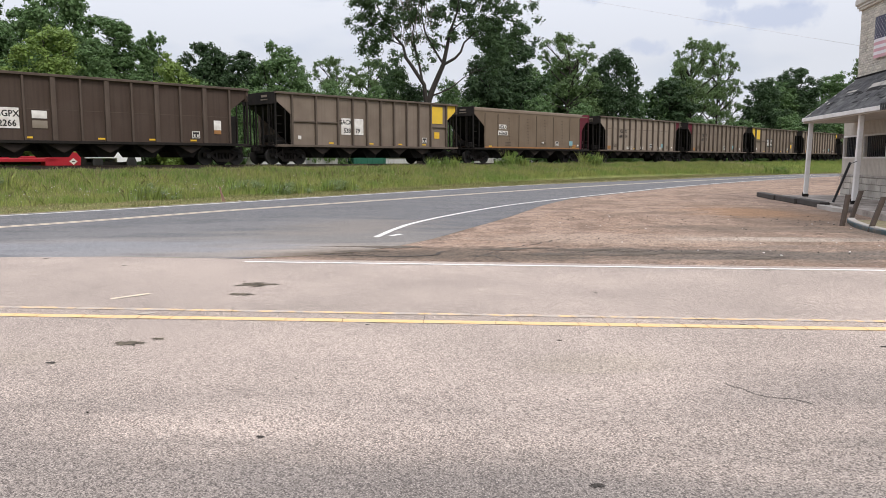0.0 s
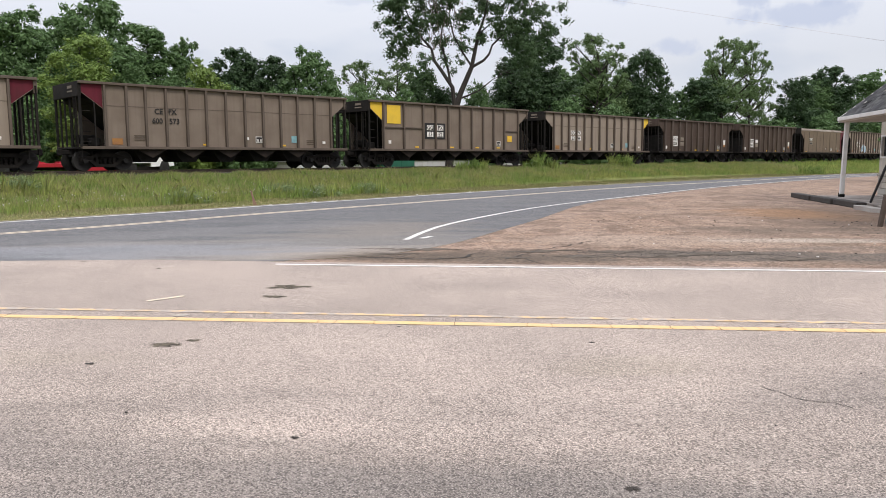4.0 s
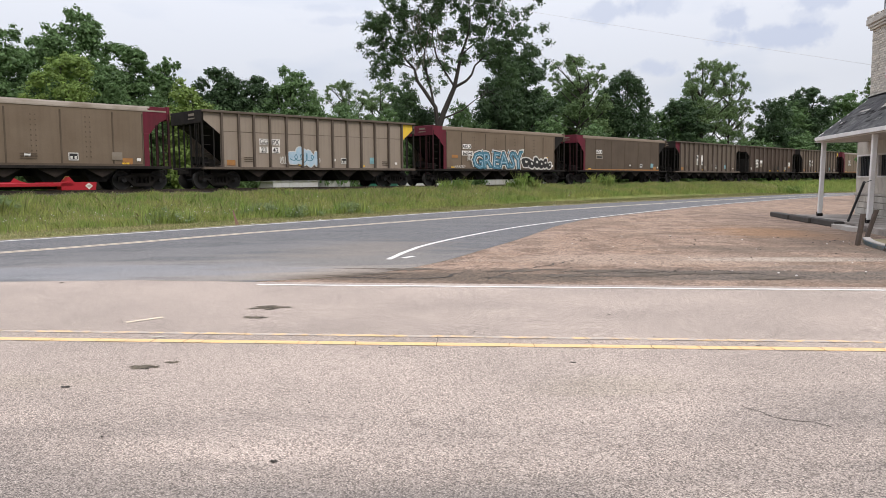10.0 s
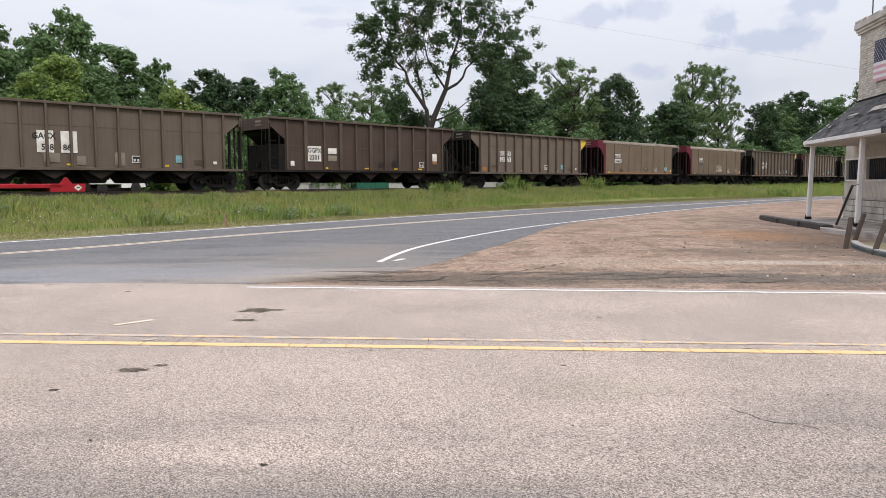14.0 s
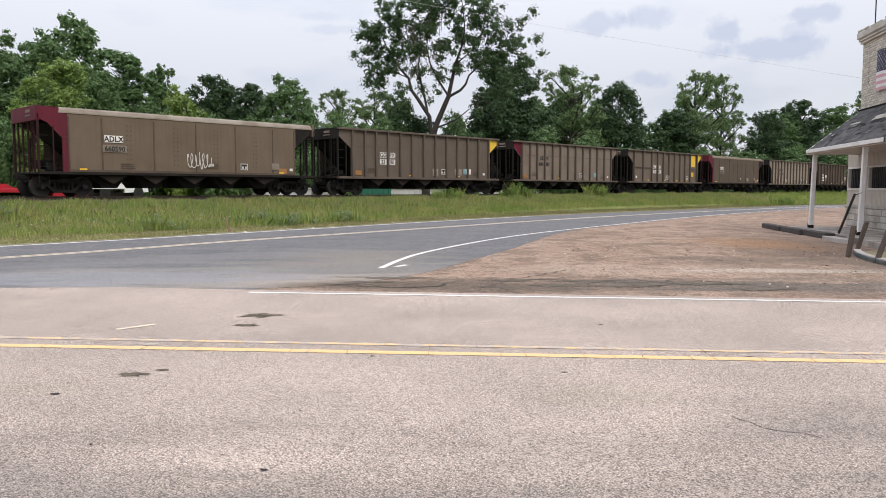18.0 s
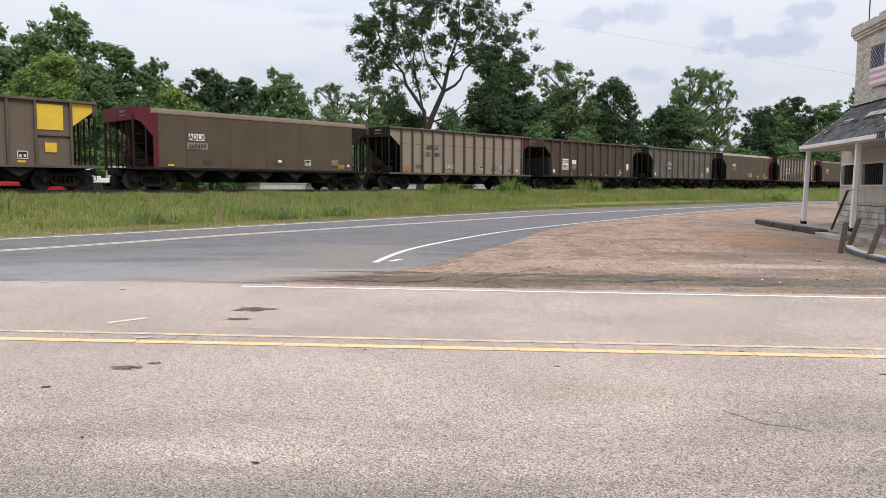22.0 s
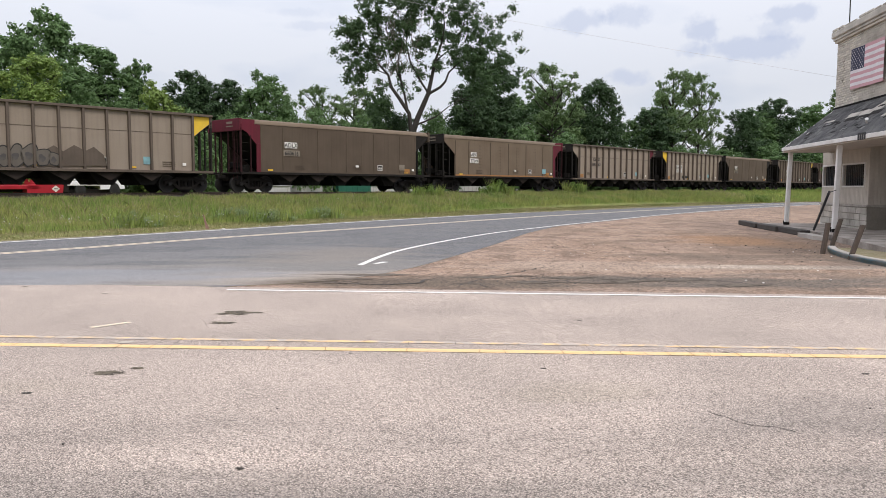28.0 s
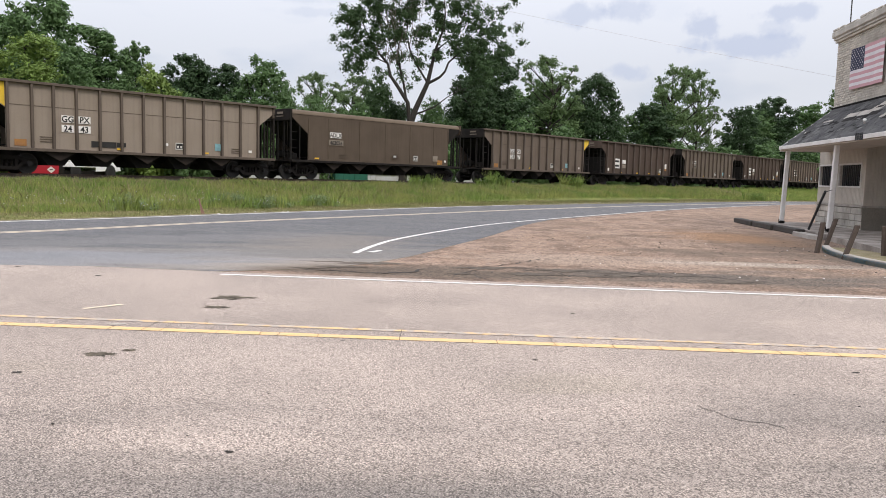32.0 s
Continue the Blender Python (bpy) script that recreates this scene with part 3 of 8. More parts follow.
def rod(bm, p, q, r, r2=None, seg=6):
    p, q = Vector(p), Vector(q)
    d = q - p
    m = Matrix.Translation((p + q) / 2) @ d.to_track_quat("Z", "Y").to_matrix().to_4x4()
    bmesh.ops.create_cone(bm, cap_ends=True, segments=seg, radius1=r, radius2=r if r2 is None else r2, depth=d.length, matrix=m)
    return bm


def sheet(bm, pts, z):
    """A flat face over points given in plan."""
    bm.faces.new([bm.verts.new((x, y, z)) for x, y in pts])
    bmesh.ops.recalc_face_normals(bm, faces=bm.faces[:])
    for f in bm.faces:
        if f.normal.z < 0:
            f.normal_flip()
    return bm


def smooth_line(pts, step=1.0):
    """Points along a smooth curve through pts (Catmull-Rom)."""
    p = [Vector((a[0], a[1])) for a in pts]
    p = [2 * p[0] - p[1]] + p + [2 * p[-1] - p[-2]]
    out = []
    for i in range(1, len(p) - 2):
        a, b, c, d = p[i - 1:i + 3]
        n = max(2, int((c - b).length / step))
        for k in range(n):
            t = k / n
            out.append(0.5 * (2 * b + (c - a) * t + (2 * a - 5 * b + 4 * c - d) * t * t + (3 * b - a - 3 * c + d) * t ** 3))
    out.append(p[-2])
    return out


def offset_line(pts, d):
    """Shifts a line to its left by d."""
    out = []
    for i, p in enumerate(pts):
        t = (pts[min(i + 1, len(pts) - 1)] - pts[max(i - 1, 0)]).normalized()
        out.append(p + Vector((-t.y, t.x)) * d)
    return out


def ribbon(pts, w, z, bm=None):
    """A painted line of width w along pts."""
    bm = bm or bmesh.new()
    a, b = offset_line(pts, w / 2), offset_line(pts, -w / 2)
    va, vb = [bm.verts.new((p.x, p.y, z)) for p in a], [bm.verts.new((p.x, p.y, z)) for p in b]
    for i in range(len(pts) - 1):
        bm.faces.new((vb[i], vb[i + 1], va[i + 1], va[i]))
    return bm


TEXTS = {}


def text_mesh(body, size, offset=0.0):
    key = (body, size, offset)
    if key not in TEXTS:
        cu = bpy.data.curves.new("lettering", "FONT")
        cu.body, cu.size, cu.offset, cu.extrude, cu.align_x, cu.resolution_u = body, size, offset, 0.002, "CENTER", 2
        ob = new("lettering", cu)
        TEXTS[key] = bpy.data.meshes.new_from_object(ob.evaluated_get(bpy.context.evaluated_depsgraph_get()))
        bpy.data.objects.remove(ob)
    return TEXTS[key]


# ---- ground and roads ----
TRACK_DIR = Vector((0.69066, 0.72318, 0))
TRACK_NORM = Vector((-0.72318, 0.69066, 0))
TRACK_OFF, RAIL_Z = 36.86, 1.10
TRACK_TURN = math.degrees(math.atan2(TRACK_DIR.y, TRACK_DIR.x))


def on_track(s, n, z=0.0):
    """World point: s along the track, n away from the camera's side, height z."""
    return TRACK_DIR * s + TRACK_NORM * n + Vector((0, 0, z))


def ease(a, b, v):
    t = min(1, max(0, (v - a) / (b - a)))
    return t * t * (3 - 2 * t)


def ground_z(x, y):
    """The grass bank rises from the road to the track."""
    n = TRACK_NORM.x * x + TRACK_NORM.y * y
    s = TRACK_DIR.x * x + TRACK_DIR.y * y
    return 0.72 * ease(27.0, 33.5, n) - 0.012


def ground_sheet():
    bm = bmesh.new()
    ns = [-3000, -600, -100, -20, 10, 26.5] + [27 + i * 0.6 for i in range(13)] + [36.9, 39, 45, 60, 90, 140, 300, 900, 3000]
    ss = [-3000, -600, -150, -60] + [i * 6 - 40 for i in range(40)] + [260, 400, 900, 3000]
    grid = [[bm.verts.new((p.x, p.y, ground_z(p.x, p.y))) for s in ss for p in [on_track(s, n)]] for n in ns]
    for i in range(len(ns) - 1):
        for j in range(len(ss) - 1):
            bm.faces.new((grid[i][j], grid[i][j + 1], grid[i + 1][j + 1], grid[i + 1][j]))
    return bm


ground = part("ground", ground_sheet(), M_GRASSLAND)
for f in ground.data.polygons:
    f.use_smooth = True
tagged(ground, "rough green grassland rising to the railway bank", "ground", kind="structure")

FAR_EDGE = smooth_line([(-21.0, 5.5), (-14.5, 14.0), (-10.93, 18.67), (-9.13, 20.97), (-6.93, 24.22), (-3.92, 28.64), (0.42, 35.03), (7.06, 44.0), (17.18, 55.65), (27.39, 65.23), (37.55, 72.9), (60, 86), (110, 112), (240, 170)])
CENTRE = smooth_line([(-18.6, 3.7), (-12.4, 11.5), (-9.12, 15.56), (-7.68, 17.62), (-5.88, 20.6), (-3.28, 24.2), (0.35, 29.3), (5.84, 36.9), (14.26, 47.0), (27.89, 61.4), (38.5, 69.6), (61, 83.2), (111, 109), (241, 166.5)])
CURVE = smooth_line([(-1.2, 13.53), (-0.77, 16.1), (0.23, 19.05), (1.99, 23.03), (4.34, 27.0), (7.41, 31.7), (11.7, 38.2), (17.68, 46.15), (25.44, 55.4), (32.56, 62.6), (39.5, 67.0), (62, 80), (112, 105.5), (242, 163)])
DIRT_LINE = smooth_line([(-2.83, 10.62), (-1.3, 11.4), (-0.24, 13.14), (0.53, 15.31), (1.59, 18.31), (3.1, 23.2), (4.55, 26.9)])


def edge_y(x):
    """The far edge of the near road, along its white line."""
    return 10.01 - 0.1005 * x


road = part("road_near", sheet(bmesh.new(), [(-60, edge_y(-60) + 0.3), (-60, -9), (60, -9), (60, edge_y(60) + 0.28), (5.6, edge_y(5.6) + 0.28), (-2.8, edge_y(-2.8) + 0.3), (-4.6, edge_y(-4.6) + 0.36)], 0.004), M_ROAD)
tagged(road, "pinkish tan chip-seal road, coarse and worn", "road", kind="structure")
dark = [(p.x, p.y) for p in offset_line(FAR_EDGE, 0.35)]
low = [(p.x, p.y) for p in offset_line(CURVE, -0.2)]
k = min(range(len(low)), key=lambda i: (Vector(low[i]) - Vector((4.55, 26.9))).length)
dark_poly = dark + low[:k:-1] + [(p.x, p.y) for p in DIRT_LINE[::-1]] + [(-2.83, edge_y(-2.83) + 0.303), (-4.6, edge_y(-4.6) + 0.363), (-22, edge_y(-22) + 0.303)]


def poly_face(pts, z):
    bm = bmesh.new()
    vs = [bm.verts.new((x, y, z)) for x, y in pts]
    es = [bm.edges.new((vs[i], vs[(i + 1) % len(vs)])) for i in range(len(vs))]
    bmesh.ops.triangle_fill(bm, use_beauty=True, edges=es)
    for f in bm.faces:
        if f.normal.z < 0:
            f.normal_flip()
    return bm


road2 = part("road_side", poly_face(dark_poly, 0.006), M_DARK)
tagged(road2, "dark grey asphalt side road curving away along the railway", "road", kind="structure")
lot_poly = [(p.x, p.y) for p in DIRT_LINE] + low[k + 1:-14] + [(60, 60), (60, edge_y(60) + 0.284), (5.6, edge_y(5.6) + 0.284), (-2.79, edge_y(-2.79) + 0.304)]
lot = part("forecourt", poly_face(lot_poly, 0.002), M_DIRT)
tagged(lot, "reddish brown gravel and dirt forecourt", "forecourt", kind="structure")


def line_thing(name, bm, mat, label):
    return tagged(part(name, bm, mat), label, "road marking", kind="structure")


line_thing("marking_edge", ribbon([Vector((x, edge_y(x))) for x in np.arange(-2.72, 40, 0.8)], 0.09, 0.009), M_WHITELINE, "worn white edge line on the near road")


def yellow_y(x, far):
    return (6.745 if far else 6.415) - (0.082 if far else 0.0765) * x


line_thing("marking_yellow_near", ribbon([Vector((x, yellow_y(x, False))) for x in np.arange(-30, 30, 0.8)], 0.12, 0.008), M_YELLOW, "solid yellow centre line")
line_thing("marking_yellow_far", ribbon([Vector((x, yellow_y(x, True))) for x in np.arange(-30, 30, 0.8)], 0.08, 0.008), M_YELLOWWORN, "faded yellow centre line")
tagged(part("verge_gravel", ribbon(offset_line(FAR_EDGE, 0.56), 0.42, 0.003), M_VERGE), "dry dirt strip between asphalt and grass", "verge", kind="structure")
line_thing("marking_far_edge", ribbon(FAR_EDGE, 0.16, 0.011), M_WHITELINE, "white edge line beside the grass")
line_thing("marking_centre_a", ribbon(offset_line(CENTRE, 0.12), 0.125, 0.011), M_CREAMLINE, "faded yellow centre line of the side road")
line_thing("marking_centre_b", ribbon(offset_line(CENTRE, -0.12), 0.125, 0.011), M_CREAMLINE, "faded yellow centre line of the side road")
line_thing("marking_curve", ribbon(CURVE, 0.12, 0.011), M_WHITELINE, "curved white edge line of the side road")

# ---- railway ----
TRACK = Matrix.Translation(on_track(0, TRACK_OFF, RAIL_Z)) @ pose(0, 0, 0, 0, 0, TRACK_TURN)
S0, S1 = -60.0, 330.0
bed = prism(bmesh.new(), [(-2.9, -0.62), (-1.75, -0.16), (1.75, -0.16), (2.9, -0.62)], S0, S1, "x")
bed_ob = part("ballast_bed", bed, M_BALLAST, at=TRACK)
tagged(bed_ob, "grey crushed stone bed under the rails", "ballast", kind="structure")
rail_profile = [(-0.07, -0.17), (0.07, -0.17), (0.07, -0.155), (0.012, -0.14), (0.012, -0.045), (0.036, -0.035), (0.036, 0), (-0.036, 0), (-0.036, -0.035), (-0.012, -0.045), (-0.012, -0.14), (-0.07, -0.155)]
for side in (-0.75, 0.75):
    r = part("rail", prism(bmesh.new(), [(a + side, b) for a, b in rail_profile], S0, S1, "x"), M_RAIL, at=TRACK)
    tagged(r, "rusty brown steel rail on wooden sleepers", "rail", "running rails")
sleeper_me = mesh_of("sleeper", boxed(-0.11, 0.11, -1.3, 1.3, -0.3, -0.145), M_TIE)
sleepers = empty("sleepers", TRACK)
tagged(sleepers, "dark creosoted wooden sleepers under the rails", "sleepers")
for i in range(260):
    part("sleeper", sleeper_me, M_TIE, sleepers, at=pose(-30 + i * 0.54, 0, 0))

# ---- the train ----
CAR_L, CAR_HALF, SPEED = 16.18, 7.55, 15.068
SHARED = {}


def shared(key, make, mat):
    if key not in SHARED:
        SHARED[key] = mesh_of(key, make(), mat)
    return SHARED[key]


def side_sheet(y0, y1):
    return prism(bmesh.new(), [(-7.55, 3.86), (-7.55, 3.54), (-6.48, 2.76), (-6.48, 1.08), (6.48, 1.08), (6.48, 2.76), (7.55, 3.54), (7.55, 3.86)], y0, y1)


def side_sheet_low(y0, y1):
    """The same side with its top left to the rolled edge."""
    return prism(bmesh.new(), [(-7.55, 3.68), (-7.5, 3.54), (-6.25, 2.6), (-6.25, 1.08), (6.25, 1.08), (6.25, 2.6), (7.5, 3.54), (7.55, 3.68)], y0, y1)


def slope_sheet():
    return prism(bmesh.new(), [(-7.5, 3.86), (-7.5, 3.5), (-6.25, 2.58), (-4.3, 1.1), (-4.24, 1.16), (-6.2, 2.64), (-7.44, 3.56), (-7.44, 3.86)], -1.5, 1.5)


def wheelset():
    bm = bmesh.new()
    rod(bm, (0, -1.08, 0), (0, 1.08, 0), 0.075, seg=10)
    for s in (-1, 1):
        rod(bm, (0, 0.685 * s, 0), (0, 0.72 * s, 0), 0.47, seg=28)
        rod(bm, (0, 0.72 * s, 0), (0, 0.82 * s, 0), 0.445, seg=28)
        rod(bm, (0, 0.82 * s, 0), (0, 0.84 * s, 0), 0.18, seg=16)
        rod(bm, (0, 1.02 * s, 0), (0, 1.16 * s, 0), 0.11, seg=12)
        for k in range(3):
            a = k * math.tau / 3
            rod(bm, (0.06 * math.cos(a), 1.16 * s, 0.06 * math.sin(a)), (0.06 * math.cos(a), 1.18 * s, 0.06 * math.sin(a)), 0.018, seg=6)
    return bm


def tread():
    bm = bmesh.new()
    for s in (-1, 1):
        y = 0.8205 * s
        ring = [[bm.verts.new((r * math.cos(a), y, r * math.sin(a))) for a in (k * math.tau / 28 for k in range(28))] for r in (0.4, 0.444)]
        for k in range(28):
            j = (k + 1) % 28
            bm.faces.new((ring[0][k], ring[0][j], ring[1][j], ring[1][k]))
    bmesh.ops.recalc_face_normals(bm, faces=bm.faces[:])
    return bm


def side_frame(s):
    """Cast truss of a bogie, one side, with its window for the springs."""
    bm = bmesh.new()
    y0, y1 = (0.93 * s, 1.07 * s) if s > 0 else (1.07 * s, 0.93 * s)
    prism(bm, [(-1.15, 0.42), (-1.15, 0.62), (-0.75, 0.66), (-0.4, 0.78), (0.4, 0.78), (0.75, 0.66), (1.15, 0.62), (1.15, 0.42), (0.72, 0.44), (0.42, 0.62), (-0.42, 0.62), (-0.72, 0.44)], y0, y1)
    prism(bm, [(-0.72, 0.44), (-0.6, 0.52), (-0.36, 0.3), (0.36, 0.3), (0.6, 0.52), (0.72, 0.44), (0.42, 0.16), (-0.42, 0.16)], y0, y1)
    for x in (-0.38, 0.38):
        prism(bm, [(x - 0.06, 0.28), (x + 0.06, 0.28), (x + 0.06, 0.64), (x - 0.06, 0.64)], y0 + 0.01, y1 - 0.01)
    return bm


def spring():
    """One coil stack, ridged."""
    bm = bmesh.new()
    prof = [(0.06 if k % 2 else 0.085, 0.3 + k * 0.025) for k in range(13)]
    rings = [[bm.verts.new((r * math.cos(a), r * math.sin(a), z)) for a in (k * math.tau / 8 for k in range(8))] for r, z in prof]
    for u, v in zip(rings, rings[1:]):
        for k in range(8):
            bm.faces.new((u[k], u[(k + 1) % 8], v[(k + 1) % 8], v[k]))
    return bm


def pocket():
    """One discharge pocket under the hopper, V-shaped."""
    return prism(bmesh.new(), [(-0.85, 1.06), (-0.7, 0.8), (-0.36, 0.38), (0.36, 0.38), (0.7, 0.8), (0.85, 1.06)], -1.05, 1.05)


def coupler(s):
    bm = bmesh.new()
    box(bm, min(7.5 * s, 8.0 * s), max(7.5 * s, 8.0 * s), -0.09, 0.09, 0.74, 0.94, 0.02)
    box(bm, min(7.92 * s, 8.1 * s), max(7.92 * s, 8.1 * s), -0.16, 0.13, 0.7, 0.98, 0.03)
    box(bm, min(7.3 * s, 7.56 * s), max(7.3 * s, 7.56 * s), -0.3, 0.3, 0.62, 1.04, 0.02)
    return bm


def ladder(s, y):
    bm = bmesh.new()
    x0 = 7.58 * s
    for yy in (y - 0.2, y + 0.2):
        rod(bm, (x0, yy, 0.7), (x0, yy, 3.4), 0.018, seg=5)
    for k in range(7):
        rod(bm, (x0, y - 0.2, 0.8 + k * 0.4), (x0, y + 0.2, 0.8 + k * 0.4), 0.013, seg=5)
    return bm


def rung():
    return rod(bmesh.new(), (-0.21, -1.56, 0), (0.21, -1.56, 0), 0.016, seg=5)


def side_steps(s):
    """A stirrup step at the corner of the side."""
    bm = bmesh.new()
    x0, x1 = 7.1 * s, 7.52 * s
    for x in (x0, x1):
        rod(bm, (x, -1.56, 0.45), (x, -1.56, 1.1), 0.016, seg=5)
    rod(bm, (x0, -1.56, 0.45), (x1, -1.56, 0.45), 0.02, seg=5)
    return bm


def brake_gear():
    bm = bmesh.new()
    rod(bm, (-7.0, 0.45, 1.45), (-6.2, 0.45, 1.45), 0.2, seg=12)
    box(bm, -6.8, -6.4, -0.75, -0.25, 1.12, 1.5, 0.04)
    rod(bm, (-7.3, 0.1, 1.1), (-7.3, 0.1, 2.6), 0.03, seg=6)
    rod(bm, (-5.2, -0.6, 1.3), (-7.2, -0.6, 1.15), 0.02, seg=5)
    return bm


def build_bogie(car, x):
    # Bogie frames use the steel tone that has under-car shade mixed in.
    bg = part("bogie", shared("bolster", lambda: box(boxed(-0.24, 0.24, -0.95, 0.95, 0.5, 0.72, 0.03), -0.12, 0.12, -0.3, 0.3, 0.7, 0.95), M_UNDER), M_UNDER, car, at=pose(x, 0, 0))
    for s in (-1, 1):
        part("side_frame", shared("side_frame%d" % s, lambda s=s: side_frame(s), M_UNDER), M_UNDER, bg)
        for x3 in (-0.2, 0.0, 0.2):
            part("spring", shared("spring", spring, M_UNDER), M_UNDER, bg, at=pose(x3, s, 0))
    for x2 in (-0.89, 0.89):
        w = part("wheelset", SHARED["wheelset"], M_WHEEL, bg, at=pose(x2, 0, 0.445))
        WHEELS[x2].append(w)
    return bg


def wheel_mesh():
    me = mesh_of("wheelset", wheelset(), M_WHEEL)
    t = mesh_of("tread", tread())
    bm = bmesh.new()
    bm.from_mesh(me)
    n = len(bm.faces)
    bm.from_mesh(t)
    bm.faces.ensure_lookup_table()
    for f in bm.faces[n:]:
        f.material_index = 1
    bm.to_mesh(me)
    bm.free()
    me.materials.append(M_TREAD)
    return me


SHARED["wheelset"] = wheel_mesh()
WHEELS = {-0.89: [], 0.89: []}
CARS = []
NEAR = -1.565


def sign(car, name, x, z, w, h, mat, label="", proud=0.004):
    """A thin painted or plated rectangle on the near side."""
    me = shared("sign_%.2f_%.2f" % (w, h), lambda: boxed(-w / 2, w / 2, -0.004, 0.0, -h / 2, h / 2), mat)
    return part(name, me, mat, car, label, at=pose(x, NEAR - proud, z))


def letter(car, body, x, z, size, mat, proud=0.012):
    if not body:
        return sign(car, "illegible_line", x, z + size * 0.35, 0.75, size * 0.5, mat, proud=proud - 0.004)
    ob = part("lettering", text_mesh(body, size, 0.008), mat, car, at=Matrix.Translation((x, NEAR - proud, z)) @ pose(0, 0, 0, 90, 0, 0))
    return ob


def scrawl(car, seed, x, z, w, h, mat, turns=7, thick=0.035, label="spray-painted scrawl", proud=0.07):
    """A looping painted tag as a flat ribbon."""
    rnd = random.Random(seed)
    pts, steps = [], turns * 8
    high, loop, start = [rnd.uniform(0.45, 1.0) for _ in range(turns + 1)], [rnd.uniform(0.3, 0.95) for _ in range(turns + 1)], rnd.uniform(0, 6)
    for k in range(steps + 1):
        g, a = k // 8, start + k * math.tau / 8
        pts.append((x - w / 2 + w * k / steps + loop[g] * w / turns * 0.55 * math.cos(a) + rnd.gauss(0, 0.012), z + 0.5 * h * high[g] * math.sin(a) + rnd.gauss(0, 0.02) * h))
    line = smooth_line(pts, thick * 1.6)
    bm = bmesh.new()
    for a, b in zip(offset_line(line, thick / 2), offset_line(line, -thick / 2)):
        bm.verts.new((a.x, 0, a.y)), bm.verts.new((b.x, 0, b.y))
    bm.verts.ensure_lookup_table()
    for i in range(len(line) - 1):
        bm.faces.new((bm.verts[2 * i], bm.verts[2 * i + 1], bm.verts[2 * i + 3], bm.verts[2 * i + 2]))
    part("graffiti", bm, mat, car, label, at=pose(0, NEAR - proud, 0))


